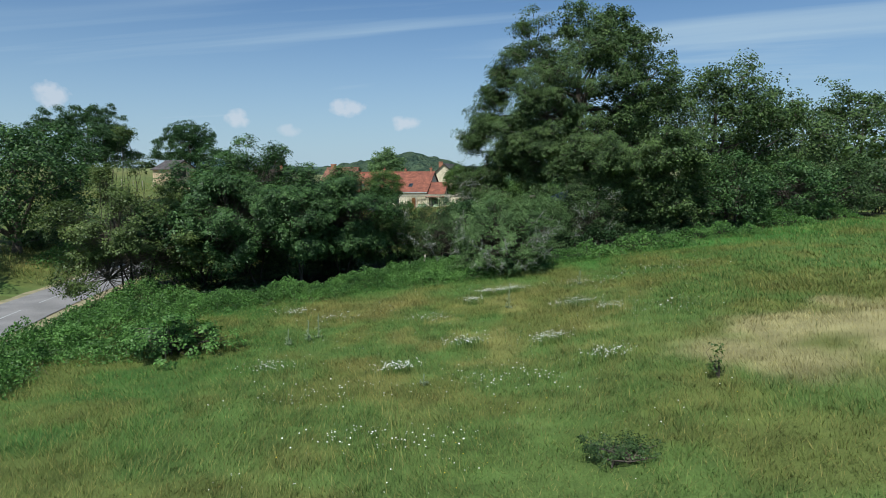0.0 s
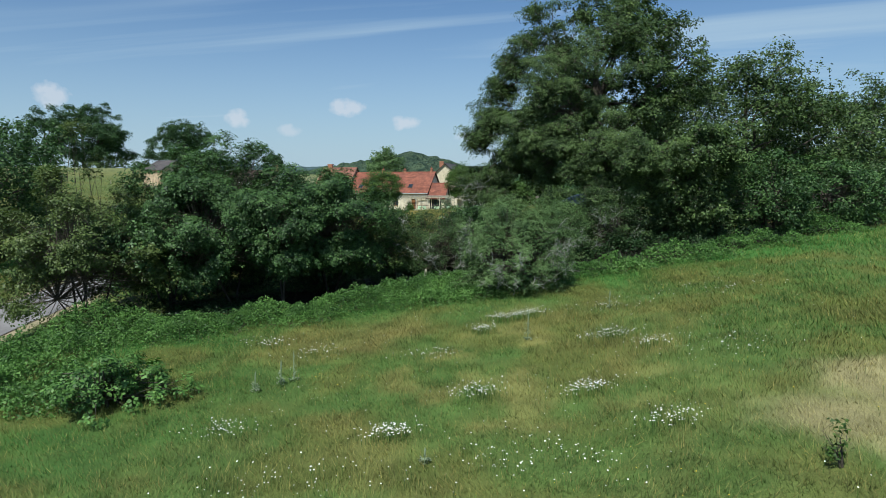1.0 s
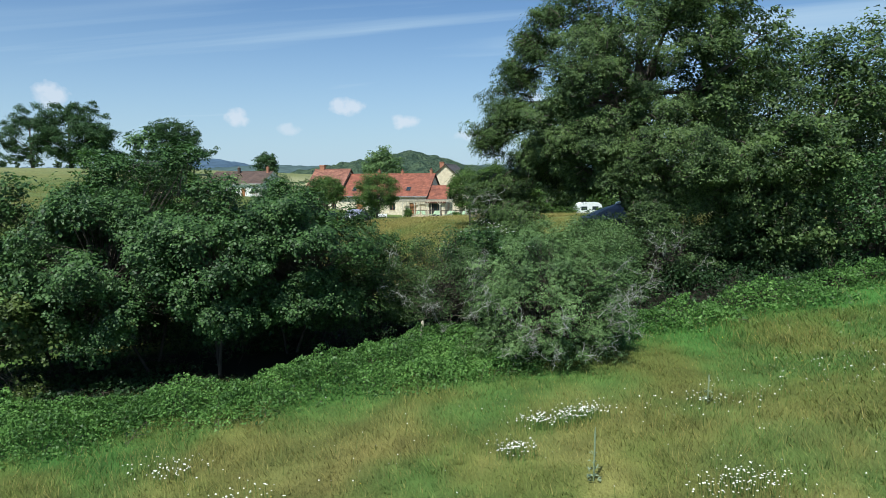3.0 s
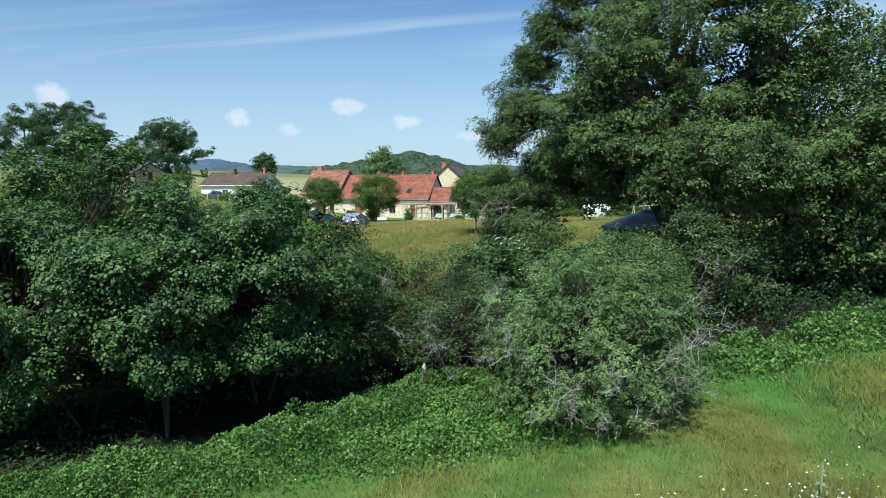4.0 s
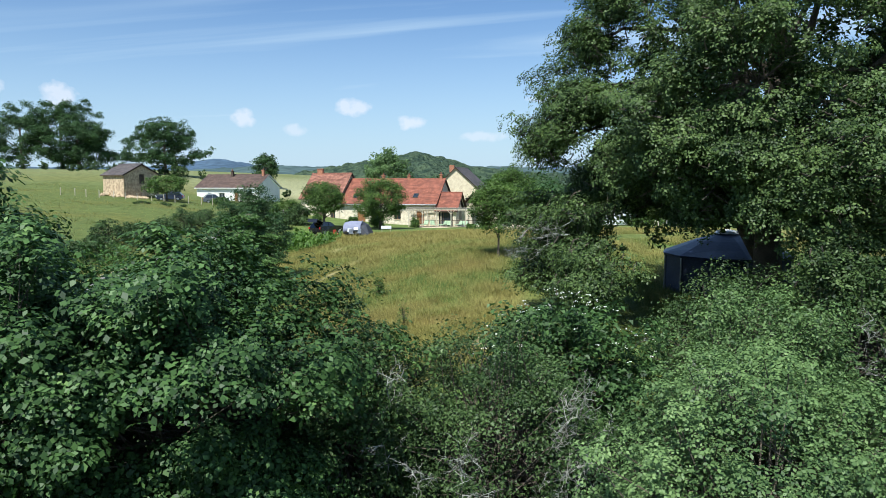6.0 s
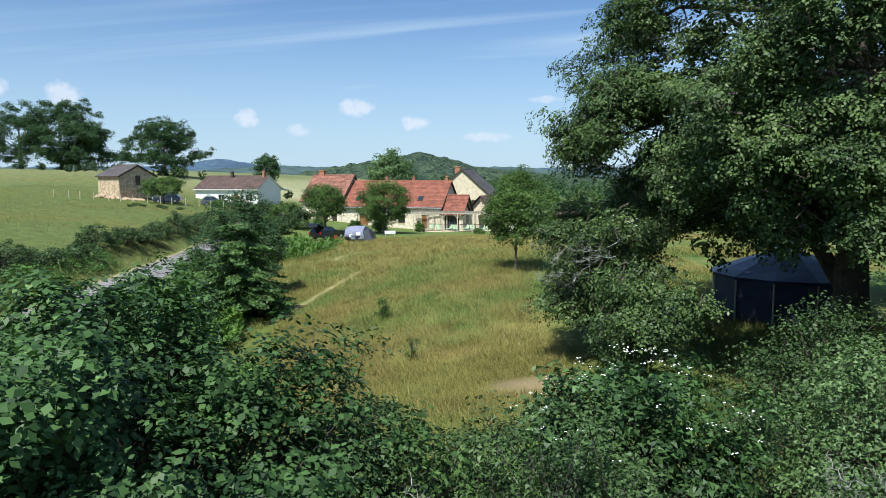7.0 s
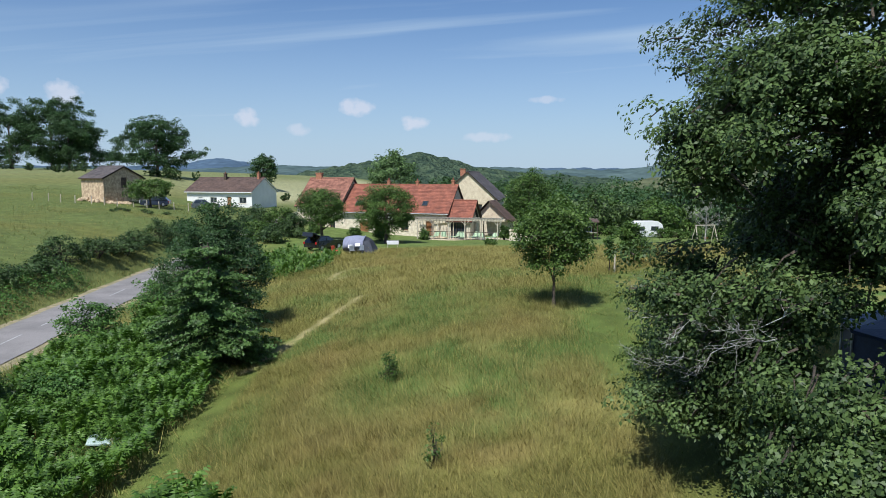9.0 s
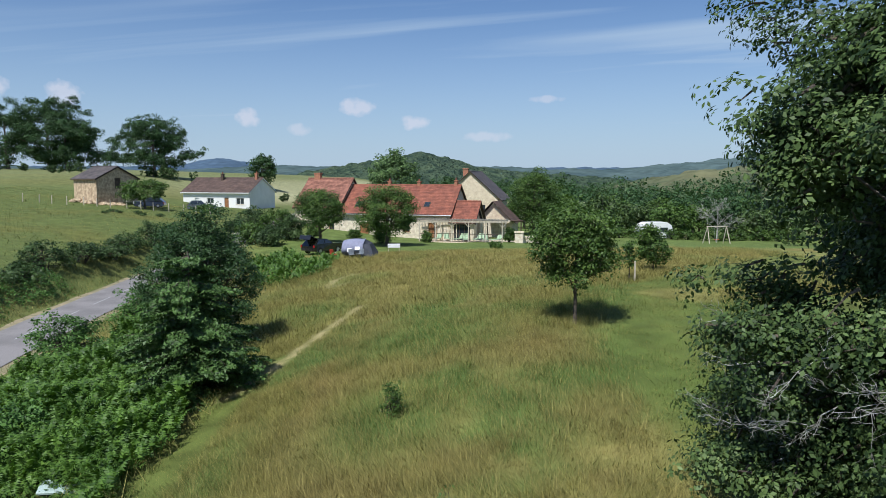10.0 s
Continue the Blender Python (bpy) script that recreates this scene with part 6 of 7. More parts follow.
TENT = thing("tent", on_land(-9.3, 14.4, -8), "lavender-grey tunnel tent with an open dark porch", "tent")
rows, around = 9, 14
g = Geo()
for i in range(rows):
    t = i / (rows - 1)
    x = -1.6 + 2.2 * t
    h = 1.62 * (0.66 + 0.34 * math.sin(math.pi * min(1, 0.2 + 0.45 * t))) * (0.7 if i == 0 else 1)
    w = 1.3 * (0.8 if i == 0 else 1)
    for k in range(around + 1):
        a = math.pi * k / around
        g.v.append((x + (0.25 if i == 0 else 0), -w * math.cos(a) * abs(math.sin(a)) ** 0.08, h * math.sin(a) ** 0.75))
for i in range(rows - 1):
    for k in range(around):
        p = i * (around + 1) + k
        g.f.append((p, p + 1, p + around + 2, p + around + 1))
g.f.append(tuple(reversed(range(around + 1))))
part("canopy", g, M_CANVAS, TENT, smooth=True)
awn = [(0.6, -1.3, 0.0), (0.6, -1.0, 1.15), (0.6, 0, 1.6), (0.6, 1.0, 1.15), (0.6, 1.3, 0), (1.75, -1.25, 0), (1.75, 1.1, 0), (1.15, -0.6, 1.2), (1.15, 0.6, 1.2)]
part("porch_panel", Geo().add(awn, [(0, 5, 1), (1, 5, 7), (1, 7, 8, 2), (2, 8, 3), (3, 8, 6), (3, 6, 4), (5, 6, 8, 7)]), M_CANVAS_DARK, TENT)
part("porch_stripe", Geo().tube([(0.62, -1.33, 0.0), (0.62, -1.03, 1.17), (0.62, 0, 1.63)], [0.05, 0.05, 0.05], 5), M_CANVAS, TENT)
for x0, x1, z0, z1 in ((-0.75, -0.35, 0.5, 0.85), (-0.05, 0.4, 0.7, 1.0)):
    part("tent_window", Geo().box(x0, x1, -0.03, 0.0, 0, z1 - z0, pose(0, -1.31 + 0.16 * (z0 - 0.4), z0, -24, 0, 0)), M_WHITE, TENT)
part("guy_rope", Geo().tube([(-1.5, -1.1, 0.8), (-2.3, -1.7, 0.0)], [0.008, 0.008], 4), M_WHITE, TENT)
for k, (x, y, r, m) in enumerate(((-9.7, 12.5, 20, M_STEEL), (-9.0, 12.4, -30, M_STEEL), (-11.4, 13.4, 60, M_RED))):
    chair = thing("camping_chair", on_land(x, y, r), "folding camping chair with a fabric seat before the tent", "chair", "camping chairs")
    part("seat", Geo().box(-0.24, 0.24, -0.22, 0.22, 0.4, 0.43, cut=0.01), m, chair)
    part("backrest", Geo().box(-0.24, 0.24, 0.2, 0.24, 0.43, 0.9, pose(0, 0, 0, -8, 0, 0), 0.01), m, chair)
    for x1 in (-0.22, 0.22):
        for y1 in (-0.2, 0.2):
            part("leg", Geo().tube([(x1, -y1, 0), (x1, y1, 0.41)], [0.012, 0.012], 5), M_STEEL, chair)
TABLE = thing("garden_table", on_land(-6.3, 17.2, 5), "small table covered with a white cloth on the lawn", "table")
part("tabletop", Geo().box(-0.55, 0.55, -0.35, 0.35, 0.7, 0.74, cut=0.01), M_WOOD, TABLE)
part("tablecloth", Geo().box(-0.58, 0.58, -0.38, 0.38, 0.745, 0.76).box(-0.58, 0.58, -0.39, -0.38, 0.45, 0.76).box(-0.58, 0.58, 0.38, 0.39, 0.5, 0.76).box(-0.59, -0.58, -0.38, 0.38, 0.55, 0.76).box(0.58, 0.59, -0.38, 0.38, 0.55, 0.76), M_WHITE, TABLE)
for x in (-0.5, 0.5):
    for y in (-0.3, 0.3):
        part("leg", Geo().box(x - 0.025, x + 0.025, y - 0.025, y + 0.025, 0, 0.7), M_WOOD, TABLE)

# navy pavilion under the oak
YURT = thing("pavilion_tent", on_land(11.5, -33.4, 10, -0.25), "round navy blue pavilion tent under the oak", "tent")
n = 12
g = Geo()
for r, z in ((2.45, 1.58), (2.5, 1.68), (1.9, 1.92), (1.2, 2.2), (0.5, 2.42), (0.25, 2.48)):
    for k in range(n):
        a = 2 * math.pi * (k + 0.5) / n
        s = 1 - (0.05 if k % 2 and z > 1.8 else 0)
        g.v.append((r * s * math.cos(a), r * s * math.sin(a), z))
for i in range(5):
    for k in range(n):
        a, b = i * n + k, i * n + (k + 1) % n
        g.f.append((a, b, b + n, a + n))
g.f.append(tuple(range(5 * n, 6 * n)))
part("canopy", g, M_NAVY, YURT)
part("vent_cap", Geo().lathe([(0.5, 2.46), (0.42, 2.56), (0.1, 2.62)], 12), M_WHITE, YURT)
for k in range(n):
    a0, a1 = 2 * math.pi * (k + 0.5) / n, 2 * math.pi * (k + 1.5) / n
    p = [(2.38 * math.cos(a), 2.38 * math.sin(a)) for a in (a0, a1)]
    q = [(2.34 * math.cos(a), 2.34 * math.sin(a)) for a in (a0, a1)]
    panel = [(*p[0], -0.2), (*p[1], -0.2), (*p[1], 1.64), (*p[0], 1.64), (*q[0], -0.2), (*q[1], -0.2), (*q[1], 1.64), (*q[0], 1.64)]
    part("wall_panel", Geo().add(panel, [(0, 1, 2, 3), (7, 6, 5, 4), (0, 4, 5, 1), (1, 5, 6, 2), (2, 6, 7, 3), (3, 7, 4, 0)]), M_NAVY_WALL, YURT)
    part("pole", Geo().tube([(2.42 * math.cos(a0), 2.42 * math.sin(a0), -0.2), (2.42 * math.cos(a0), 2.42 * math.sin(a0), 1.66)], [0.03, 0.03], 6), M_STEEL, YURT)

BIN = thing("compost_bin", on_land(-11.2, -31.0, 20, -0.28), "dark green compost bin with a pale lid", "bin")
part("body", Geo().lathe([(0.36, -0.15), (0.34, 0.3), (0.3, 0.55)], 12), M_BIN, BIN)
part("lid", Geo().box(-0.42, 0.42, -0.34, 0.34, 0.55, 0.62, pose(0, 0, 0, 4, 6, 0), 0.05), M_LID, BIN)
for x, y, h in ((0.12, -50.35, 0.85),):
    p = thing("fence_post", on_land(x, y, 15), "weathered split fence post leaning in the brambles", "post", "old fence posts")
    part("shaft", Geo().tube([(0, 0, -0.3), (0.01, 0.01, 0.4), (0.05, 0.02, h), (0.055, 0.02, h + 0.04)], [0.06, 0.055, 0.05, 0.02], 7), M_WOOD, p)
STAKE = thing("tree_stake", on_land(8.1, -13.4), "thin wooden stake tied to a sapling", "stake")
part("shaft", Geo().box(-0.04, 0.04, -0.04, 0.04, -0.3, 1.0, cut=0.01), M_WOOD, STAKE)
# pasture fence by the lane
for i in range(14):
    x, y = -60.5 + i * 1.9, 47.5 + 0.35 * i + 0.4 * math.sin(i * 1.9)
    p = thing("fence_post", on_land(x, y, 20 * i, 0), "grey wooden fence post of the pasture", "post", "pasture fence posts")
    part("shaft", Geo().tube([(0, 0, -0.3), (0.02, 0, 0.6), (0.03, 0.01, 1.15), (0.03, 0.01, 1.2)], [0.07, 0.065, 0.06, 0.03], 6), M_WOOD, p)
HUT = thing("garden_hut", on_land(17.2, 39.0, -8), "brown timber garden hut with a flat overhanging roof", "hut")
wall(HUT, "front_wall", 3.0, 2.3, 0.12, M_DARKWOOD, ((1.8, 2.7, 0.9, 1.7),), pose(-1.5, 0, 0))
wall(HUT, "side_wall", 2.4, 2.3, 0.12, M_DARKWOOD, (), pose(1.5, 0.12, 0, 0, 0, 90))
wall(HUT, "side_wall", 2.4, 2.3, 0.12, M_DARKWOOD, (), pose(-1.5, 2.52, 0, 0, 0, -90))
wall(HUT, "rear_wall", 3.0, 2.3, 0.12, M_DARKWOOD, (), pose(1.5, 2.64, 0, 0, 0, 180))
window(HUT, 1.8, 2.7, 0.9, 1.7, pose(-1.5, 0, 0))
part("roof", Geo().box(-2.0, 2.0, -1.3, 3.0, 2.3, 2.46, pose(0, 0, 0, 3, 0, 0), 0.02), M_TILE_BROWN, HUT)
for x in (-1.8, 1.8):
    part("porch_post", Geo().box(x - 0.05, x + 0.05, -1.2, -1.1, -0.2, 2.28, cut=0.01), M_DARKWOOD, HUT)
part("porch_rail", Geo().box(-1.75, 1.75, -1.19, -1.13, 0.85, 0.93, cut=0.01), M_WOOD, HUT)
# camper and swing beyond the meadow
VAN = thing("caravan", on_land(27.5, 46.0, 8, -0.3), "white touring caravan by the far hedge", "caravan")
prof = [(-2.3, 0.45), (-2.35, 1.3), (-1.9, 2.35), (-1.2, 2.6), (1.5, 2.6), (2.1, 2.2), (2.4, 1.2), (2.3, 0.45)]
n = len(prof)
g = Geo().add([(x, y, z) for y in (-1.05, 1.05) for x, z in prof], [tuple(reversed(range(n))), tuple(range(n, 2 * n))] + [(i, (i + 1) % n, n + (i + 1) % n, n + i) for i in range(n)])
part("body", g, M_WHITE, VAN)
for x in (-1.6, 0.45):
    part("window", Geo().box(x, x + 1.1, -1.075, -1.05, 1.3, 1.9, cut=0.01), M_GLASS, VAN)
for y in (-0.95, 0.95):
    part("wheel", Geo().lathe([(0.15, -0.09), (0.31, -0.09), (0.31, 0.09), (0.15, 0.09)], 16, (0, 0, 0), pose(0.1, y, 0.31, 90, 0, 0)), M_RUBBER, VAN)
SWING = thing("swing_frame", on_land(32.2, 36.0, 12), "pale wooden swing frame at the meadow's end", "swing")
for x in (-1.3, 1.3):
    for y in (-0.8, 0.8):
        part("leg", Geo().tube([(x * 1.1, y, -0.2), (x, 0, 2.1)], [0.06, 0.05], 6), M_WOOD, SWING)
part("crossbeam", Geo().tube([(-1.45, 0, 2.12), (1.45, 0, 2.12)], [0.06, 0.06], 8), M_WOOD, SWING)
for x in (-0.3, 0.3):
    part("rope", Geo().tube([(x, 0, 2.08), (x, 0, 0.5)], [0.01, 0.01], 4), M_STEEL, SWING)
part("seat", Geo().box(-0.35, 0.35, -0.1, 0.1, 0.47, 0.5, cut=0.01), M_RED, SWING)

# ---- garden and distant trees ----
tree("lime_tree", -14.9, 26.0, 6.2, (3.0, 2.8), 0.17, (220, 105), "round garden tree before the old wing", M_GARDEN, base=0.25, trunk_r=0.2, puff=0.8, seed=101, low=0.8, lobes=0.16, category="tree", group="round garden trees")
tree("lime_tree", -7.6, 24.6, 6.6, (3.4, 3.2), 0.17, (270, 105), "dense round garden tree before the farmhouse", M_GARDEN, base=0.12, trunk_r=0.22, puff=0.8, seed=102, low=0.9, lobes=0.16, category="tree", group="round garden trees")
tree("walnut_tree", -10.5, 66.0, 11.0, (4.5, 4.5), 0.4, (170, 50), "loose-crowned tree behind the farmhouse roof", M_SALLOW, base=0.2, trunk_r=0.3, puff=1.2, seed=103, lobes=0.4)
tree("ash_tree", 11.2, 48.0, 9.6, (3.7, 3.6), 0.22, (280, 90), "tall dense green tree beside the barn", M_GARDEN, base=0.08, trunk_r=0.25, puff=1.0, seed=104, low=0.9)
for x, y, top, r, n, k in ((-131, 176, 34.5, 14, 620, 105), (-146, 178, 32.5, 12.5, 460, 107), (-124, 174, 29.5, 10, 420, 106)):
    h = top - float(land(x, y))
    tree("oak_tree", x, y, h, (r, r * 0.8), 0.5, (n, 75), "wide field oak in a clump on the pasture's skyline", M_ASH, base=0.02, trunk_r=0.6, puff=1.8, seed=k, low=1.0, skirt=1.0, group="skyline oaks", lobes=0.3, clump=0.9)
tree("oak_tree", -74, 123, 22.8 - float(land(-74, 123)), (10.6, 8.5), 0.42, (520, 80), "open-crowned oak behind the stone barn", M_ASH, base=0.06, trunk_r=0.45, puff=1.3, seed=108, low=1.0, skirt=0.9, group="skyline oaks", lobes=0.28, clump=0.8)
tree("oak_tree", -55.5, 155, 10.0, (4.6, 4.4), 0.5, (130, 60), "round oak behind the bungalow", M_ASH, base=0.08, trunk_r=0.35, puff=1.3, seed=109, low=0.85, group="skyline oaks", lobes=0.15)
tree("apple_tree", -45.6, 52.5, 4.4, (3.7, 3.4), 0.26, (150, 55), "spreading fruit tree beside the barn", M_GARDEN, base=0.2, trunk_r=0.18, puff=0.8, seed=110, low=0.7)
for i, (x, y, h, r) in enumerate(((-24.3, 34.5, 4.0, 2.5), (-21.4, 33.5, 3.4, 2.2), (-18.8, 29.6, 2.8, 1.8), (-22.6, 27.5, 2.6, 2.0), (-20.2, 24.5, 2.0, 1.6), (-25.6, 25.5, 1.6, 1.8), (-27.6, 38.0, 1.6, 2.0), (-23.4, 19.0, 1.6, 1.7), (-21.5, 13.5, 1.5, 1.6), (-38.0, 56.5, 1.4, 1.6), (-42.2, 63.8, 1.5, 1.2))):
    bush("garden_bush", x, y, h, (r, r), 0.2, (110, 60), "dense green garden shrub", M_GARDEN if i % 2 else M_THORN, 120 + i, 7, 0.6, group="garden shrubs", dome=0.75)
for i, (x, y) in enumerate(((-43.5, 40.5), (-41.8, 41.5), (-40.2, 39.2), (-44.6, 38.4), (-38.6, 41.0), (-45.2, 42.0))):
    bush("pasture_weed", x, y, 0.38, (0.9, 0.6), 0.16, (26, 30), "dark weed clump in the pasture", M_THORN, 160 + i, 4, 0.3, category="weeds", group="weed clumps in the pasture", dome=0.8)
for i, (x, y, h, r) in enumerate(((6.3, 33.0, 1.9, 0.8), (-17.2, 33.5, 1.3, 0.9), (-12.2, 33.6, 1.2, 0.9), (-8.5, 28.6, 1.6, 1.2), (-3.6, 33.3, 1.5, 0.7), (12.0, 36.5, 2.6, 2.4), (15.2, 40, 3.0, 2.6), (3.6, 18.3, 0.7, 0.7))):
    bush("garden_bush", x, y, h, (r, r), 0.16, (80, 50), "clipped shrub beside the house and wall", M_GARDEN, 140 + i, 6, 0.4, group="shrubs by the house", dome=0.8)
rng = np.random.RandomState(77)
BARE = thing("dead_tree", on_land(33.6, 39.5), "bare grey dead tree in the far hedge", "tree")
g = Geo()
g.tube([(0, 0, -0.2), (0.1, 0, 2.2), (0.0, 0.1, 4.6)], [0.11, 0.08, 0.02], 6)
for k in range(12):
    z = 1.4 + 0.25 * k
    a = rng.uniform(0, 6.28)
    bare_twig(rng, g, (0, 0, z), (math.cos(a) * (2.4 - 0.13 * k), math.sin(a) * (2.4 - 0.13 * k), z + 1.5), 0.035)
part("trunk", g, M_TWIG, BARE)
for i in range(46):
    t = i / 45
    x = 14 + 46 * t + rng.uniform(-3, 3)
    y = 54 + 26 * rng.rand() - 14 * t
    tree("hedgerow_tree", x, y, rng.uniform(4.0, 6.6), (rng.uniform(2.8, 4.2), 3.4), 0.44, (62, 40), "dense hedgerow tree across the valley meadow", (M_ASH, M_GARDEN, M_OAK)[i % 3], base=0.05, trunk_r=0.2, puff=1.15, seed=200 + i, low=0.9, group="hedgerow trees", main=5)
for i in range(16):
    x = 12 + i * 2.2
    bush("clipped_hedge_bush", x, 48.5 - 0.2 * (x - 12) + rng.normal() * 0.2, 1.7, (1.5, 1.2), 0.2, (60, 45), "low green hedge plant by the caravan", M_GARDEN, 300 + i, 6, 0.45, group="hedge by the caravan", dome=0.85)


def woods(name, label, count, place, size, leaf, material, seed):
    """Far woodland: many uneven crowns joined into one."""
    rng = np.random.RandomState(seed)
    out = []
    for _ in range(count):
        x, y = place(rng)
        h = rng.uniform(*size)
        z = float(land(x, y))
        heart = np.array([x, y, z + h * 0.5])
        puffs = crown_puffs(rng, heart, (h * 0.42, h * 0.42, h * 0.5), 26, 0.7, 0.55, 0.3, seed)
        out.append(puff_leaves(rng, puffs, h * 0.14 * rng.uniform(0.7, 1.2, len(puffs)), np.full(len(puffs), 15), leaf, heart, corners=3))
    ob = soup(name, np.concatenate(out), 3, material)
    return tagged(ob, label, "woodland", kind="stuff")


woods("far_woodland", "belt of trees down in the valley", 150, lambda r: (r.uniform(20, 230), r.uniform(75, 230)), (7, 12), 0.75, M_ASH, 401)
woods("far_woodland", "trees beyond the fields behind the farm", 80, lambda r: (r.uniform(-25, 150), r.uniform(240, 450)), (6, 10), 1.0, M_ASH, 402)
woods("far_woodland", "hedgerow along the upper pasture", 60, lambda r: (r.uniform(-160, -40), 118 + r.uniform(-4, 4)), (1.5, 3.2), 0.4, M_THORN, 403)
woods("far_woodland", "wood on the slope behind the great oak", 70, lambda r: (r.uniform(40, 95), r.uniform(-30, 45)), (7, 11), 0.55, M_OAK, 404)


# ---- grass and flowers ----
def grass(name, label, zone, per_m2, height, width, seed, keep=None, stalk=0.0, parched=0.25):
    """Loose blades over a rectangle (x0, x1, y0, y1); stalk: share of tall straw-coloured stems."""
    rng = np.random.RandomState(seed)
    x0, x1, y0, y1 = zone
    n = int((x1 - x0) * (y1 - y0) * per_m2)
    x, y = rng.uniform(x0, x1, n), rng.uniform(y0, y1, n)
    tuft = drift(x, y, 0.55, 2, seed % 9)
    ok = rng.rand(n) < (0.6 + 0.55 * tuft)
    if keep is not None:
        ok &= rng.rand(n) < keep(x, y)
    x, y, tuft = x[ok], y[ok], tuft[ok]
    n = len(x)
    tall = rng.rand(n) < stalk
    h = height * rng.uniform(0.5, 1.2, n) * (0.6 + 0.75 * drift(x, y, 3.2, 2, 7)) * (0.5 + 0.9 * tuft) * np.where(tall, 1.5, 1.0)
    w = width * rng.uniform(0.6, 1.3, n) * np.where(tall, 0.7, 1.0)
    az = rng.uniform(0, 6.283, n)
    lean = h * rng.uniform(0.3, 1.7, n) * np.where(tall, 0.6, 1.0)
    wind = drift(x, y, 6.0, 2, 8) * 6.0
    dx, dy = np.cos(az) + 0.3 * np.cos(wind), np.sin(az) + 0.3 * np.sin(wind)
    sx, sy = -np.sin(az) * w * 0.5, np.cos(az) * w * 0.5
    z = land(x, y) - 0.02
    p = lambda k, t, zz: np.stack([x + dx * lean * t + sx * k, y + dy * lean * t + sy * k, z + zz], -1)
    a, b = p(-1, 0, 0 * h), p(1, 0, 0 * h)
    e = p(0, 1.0, h)
    verts = np.stack([a, b, e], 1).reshape(-1, 3)
    tone = turf(x, y)
    tone = tone * (0.5 + 1.0 * drift(x, y, 0.6, 3, 4))[:, None]
    dry = np.where(tall, 0.85, (rng.rand(n) < parched) * rng.uniform(0.3, 0.9, n))[:, None]
    tone = tone * (1 - dry) + np.array(TURF["straw"]) * dry
    tone = np.clip(tone * np.where(tall, 1.45, 1.1)[:, None], 0, 0.9)
    ob = soup(name, verts, 3, M_BLADE, None, np.repeat(tone, 3, 0))
    return tagged(ob, label, "grass", kind="stuff")


def off_hedge(x, y):
    return ease(1.6, 2.6, near_line(x, y, HEDGE)) * (y < -49.5 + np.clip(x, 0, 40) * 0.3) * ease(-13.5, -11.5, x) * ease(-79, -75.5, y) * ease(17, 14, x) * (1 - 0.75 * np.exp(-(((x - 14.5) / 5.5) ** 2 + ((y + 68.5) / 4) ** 2)))


def in_hay(x, y):
    k = ease(1.7, 2.6, near_line(x, y, LANE)) * ease(0.45, 0.8, near_line(x, y, PATH_MOWN)) * ease(0.14, 0.3, near_line(x, y, PATH_TRODDEN)) * ease(0.14, 0.3, near_line(x, y, PATH_UPPER))
    k = k * ease(0.8, 1.2, ((x - 2.2) / 1.5) ** 2 + ((y + 39.2) / 0.55) ** 2)
    return k * ease(-9.4, -8.8, x + np.where(y > -16, 3.5, 0)) * ease(-43, -41, y)


grass("meadow_grass", "rough green meadow grass with dry stems", (-14, 17, -79, -50), 640, 0.16, 0.013, 501, off_hedge, 0.012, 0.22)
grass("meadow_grass", "grass along the meadow's upper side", (9, 34, -66, -34), 160, 0.18, 0.03, 502, lambda x, y: ease(1.6, 2.4, near_line(x, y, HEDGE)) * (y < -46 + 0.55 * (x - 9)), 0.02, 0.2)
grass("hay_meadow_grass", "tall seeding hay grass in straw and green", (-10, 13, -43, -18), 660, 0.27, 0.011, 503, in_hay, 0.12, 0.42)
grass("hay_meadow_grass", "tall hay grass towards the garden", (-13, 26, -18, 17), 200, 0.30, 0.022, 504, in_hay, 0.05, 0.4)
grass("mown_grass", "short mown grass on the lane and the path", (-10.5, 14, -43, -12), 480, 0.075, 0.016, 507, lambda x, y: np.maximum(ease(2.5, 1.9, near_line(x, y, LANE)), ease(0.9, 0.6, near_line(x, y, PATH_MOWN))), 0.01, 0.3)
grass("verge_grass", "ragged grass on the road bank", (-31, -9, -44, 14), 75, 0.36, 0.03, 505, lambda x, y: ease(2.1, 2.9, np.abs(x - along(ROAD_Y, ROAD_X, y))) * 1.0, 0.06, 0.3)
grass("pasture_grass", "short pasture grass beyond the lane", (-75, -31, -10, 70), 12, 0.16, 0.06, 506, None, 0.02, 0.3)


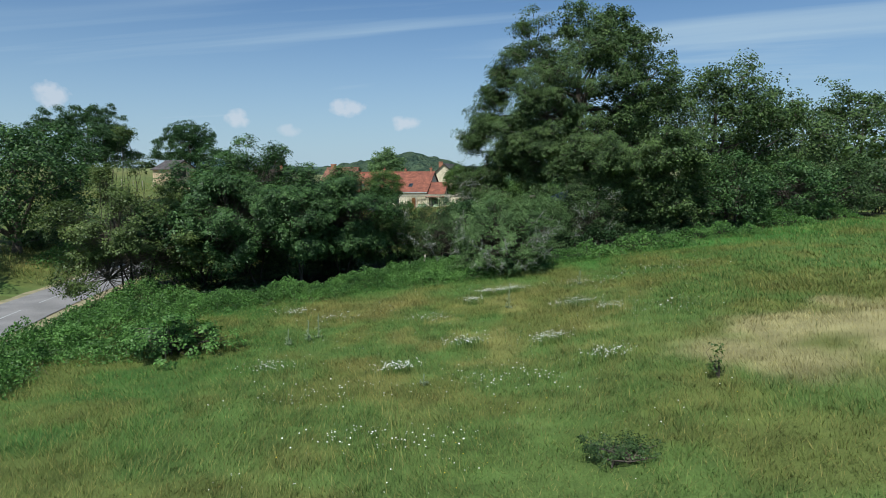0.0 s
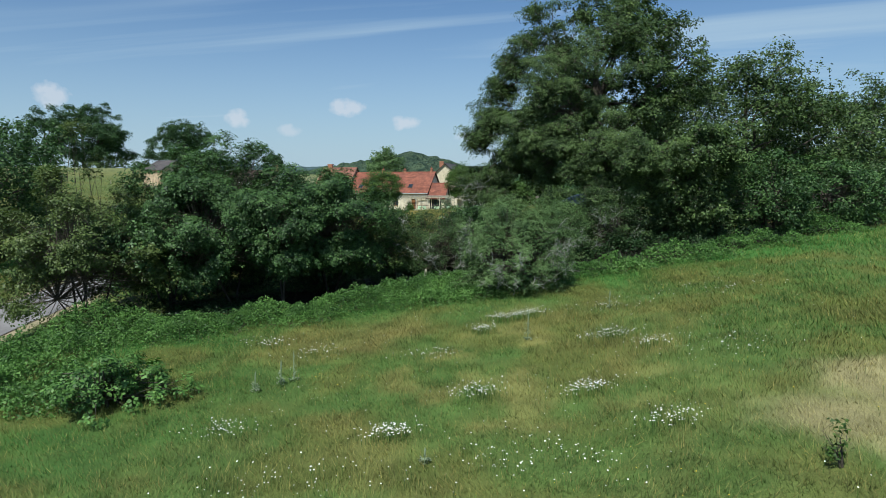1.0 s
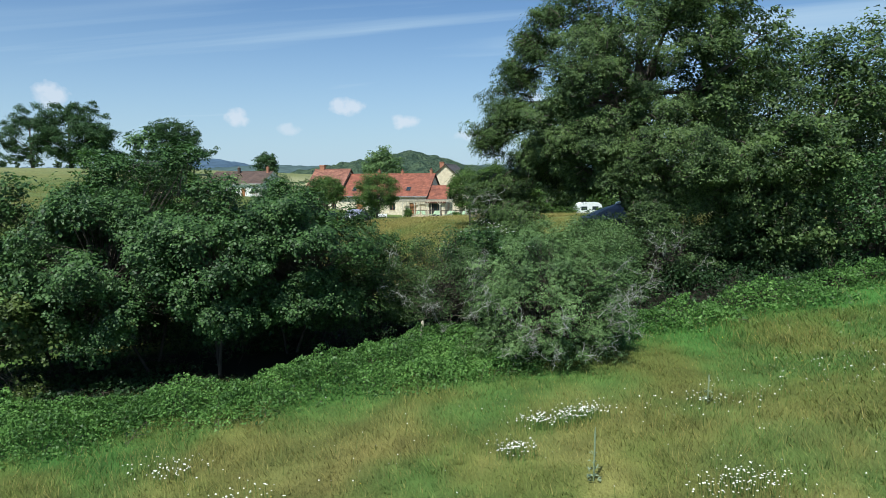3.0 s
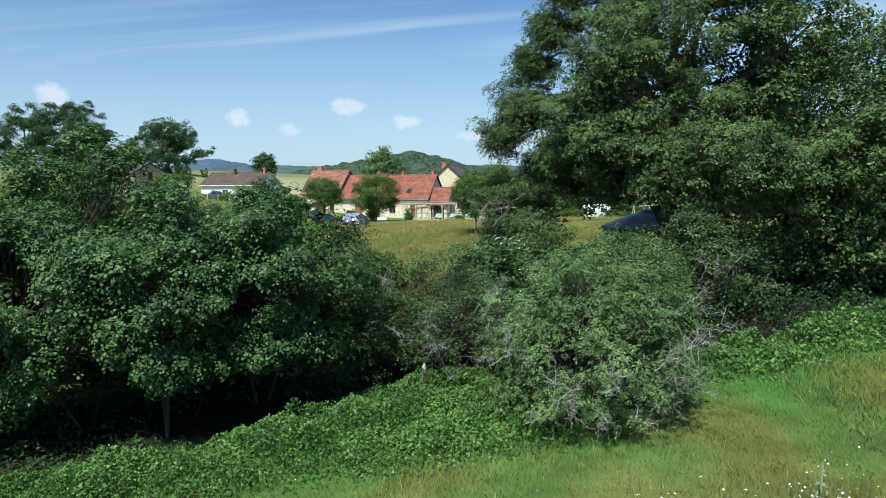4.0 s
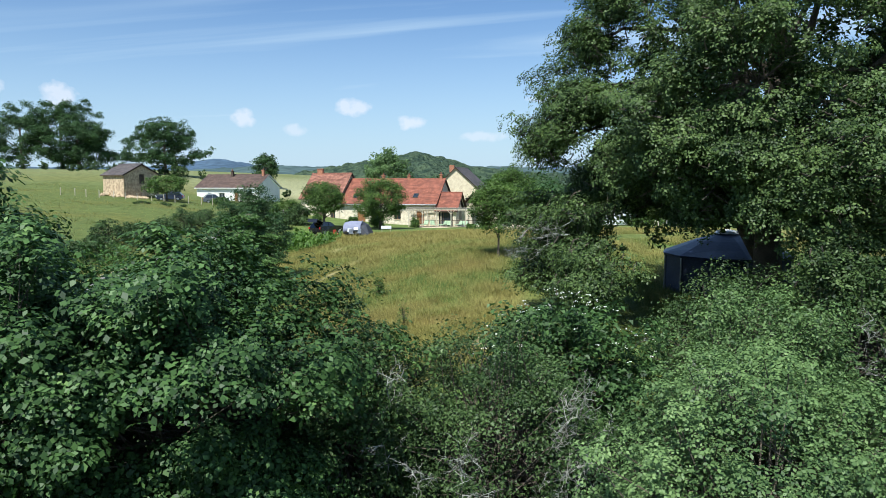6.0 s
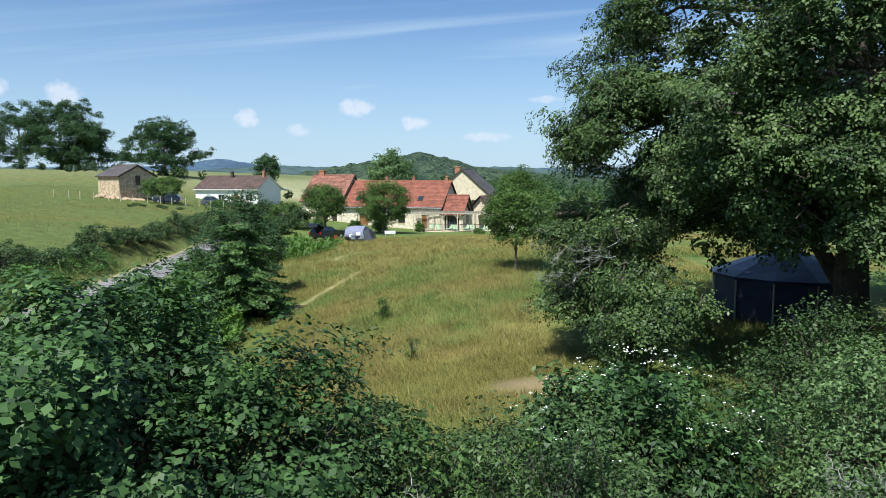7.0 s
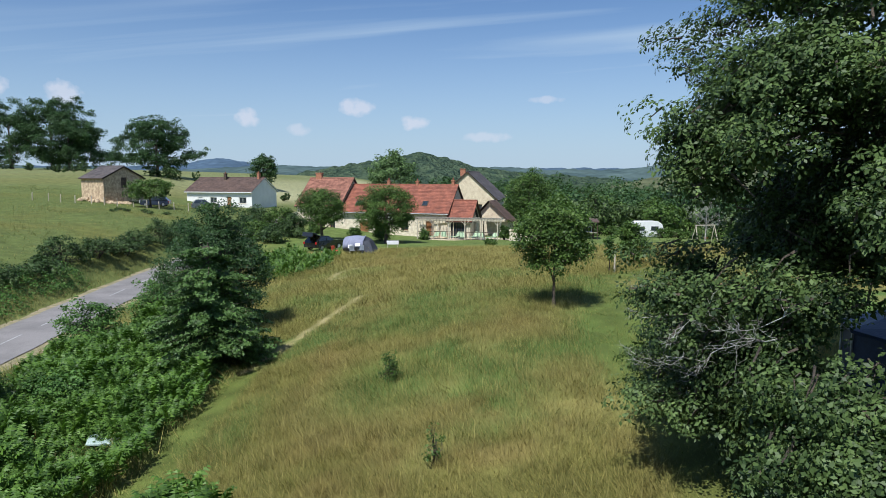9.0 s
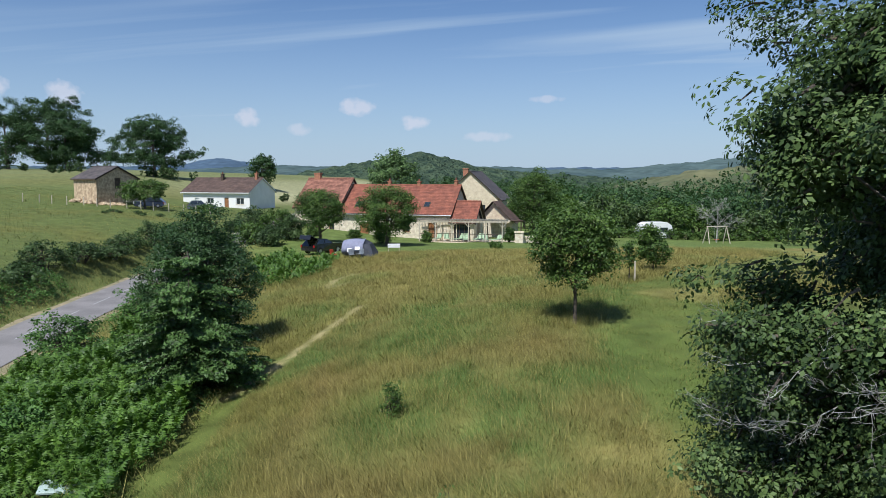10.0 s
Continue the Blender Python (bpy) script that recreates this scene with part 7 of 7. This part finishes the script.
def flower_patch(spots, seed, material, label, size=0.03, height=0.5, thick=1.6, tight=1.0):
    """White flower heads on thin stems, in loose drifts: (x, y, spread, count)."""
    rng = np.random.RandomState(seed)
    heads, stems = [], Geo()
    for x, y, s, n in spots:
        for _ in range(int(n * thick)):
            px, py = x + rng.normal() * s * 0.85 * tight, y + rng.normal() * s * 0.5 * tight
            z0 = float(land(px, py))
            h = height * rng.uniform(0.7, 1.2)
            r = size * rng.uniform(0.6, 1.3)
            tilt = Vector((rng.normal() * 0.25, rng.normal() * 0.25 - 0.15, 1)).normalized()
            u = tilt.orthogonal().normalized()
            v = tilt.cross(u)
            c = Vector((px, py, z0 + h))
            ring = [c + (u * math.cos(a) + v * math.sin(a)) * r for a in (0, 1.047, 2.094, 3.142, 4.189, 5.236)]
            heads.append([c - tilt * r * 0.4] + ring)
            stems.tube([(px + rng.normal() * 0.03, py, z0 - 0.02), c], [0.004, 0.003], 3, cap=False)
    g = Geo()
    for h in heads:
        g.add(h, [(1, 2, 3, 4, 5, 6), (0, 2, 1), (0, 3, 2), (0, 4, 3), (0, 5, 4), (0, 6, 5), (0, 1, 6)])
    ob = tagged(part("wildflowers", g, material), label, "flowers", kind="stuff")
    part("stems", stems, M_BRAMBLE, ob)
    return ob


CLUMPS = ((-0.45, -66.7, 0.45, 60), (3.95, -57.1, 0.5, 70), (3.0, -57.4, 0.4, 45), (4.3, -65.4, 0.5, 55), (2.2, -58.7, 0.35, 35), (5.9, -61.0, 0.7, 55),
          (6.8, -62.3, 0.5, 30), (1.6, -64.7, 0.6, 45), (5.4, -67.9, 0.6, 40), (-4.4, -66.0, 0.6, 32), (-1.0, -72.2, 0.9, 20), (0.6, -73.0, 0.9, 12), (-5.2, -58.4, 0.7, 30),
          (-3.2, -60.0, 0.8, 26), (8.5, -63.5, 1.2, 30), (2.5, -69.0, 1.5, 40), (-2.5, -69.0, 1.6, 30), (7.0, -57.0, 1.5, 35), (11.5, -56.0, 2.0, 40), (0.4, -61.2, 0.8, 26))
flower_patch(CLUMPS, 601, M_PETAL, "drifts of white daisies and yarrow in the meadow", 0.017, 0.28, 2.6, 0.8)
flower_patch(tuple((x, y, 2.6, 26) for x, y in ((-3, -64), (2, -67), (6, -64), (0, -58), (9, -60), (3, -72), (14, -52), (-1, -75))), 602, M_PETAL, "scattered small white daisies in the grass", 0.013, 0.24, 2.2)
flower_patch(tuple((x, y, 2.6, 22) for x, y in ((-2, -62), (3, -70), (8, -66), (12, -54), (0, -73))), 603, M_YELLOW, "scattered yellow hawkbit in the grass", 0.012, 0.24)
rng = np.random.RandomState(610)
for x, y, h in ((-3.8, -62.5, 0.75), (-3.5, -62.2, 0.9), (-4.4, -63.0, 0.6), (3.55, -60.0, 1.05), (7.0, -56.8, 0.7), (0.35, -68.2, 0.35)):
    ob = thing("mullein_plant", on_land(x, y), "woolly grey-green mullein with an upright spike", "plant", "mulleins in the meadow")
    part("spike", Geo().tube([(0, 0, -0.05), (0.01, 0, h * 0.5), (0.02, 0.01, h * 0.85), (0.02, 0.01, h)], [0.012, 0.016, 0.022, 0.006], 7), M_MULLEIN, ob)
    n = 26
    a, z = rng.uniform(0, 6.283, n), rng.rand(n) ** 2 * h * 0.5
    c = np.stack([np.cos(a) * (0.12 - 0.1 * z / h), np.sin(a) * (0.12 - 0.1 * z / h), z + 0.05], -1)
    nr = unit(np.stack([-np.cos(a) * 0.5, -np.sin(a) * 0.5, np.full(n, 0.8)], -1))
    tagged(soup("leaf_rosette", leaves_at(rng, c, nr, 0.14 * (1.1 - z / h), 0.4), 4, M_MULLEIN, ob), kind="stuff")
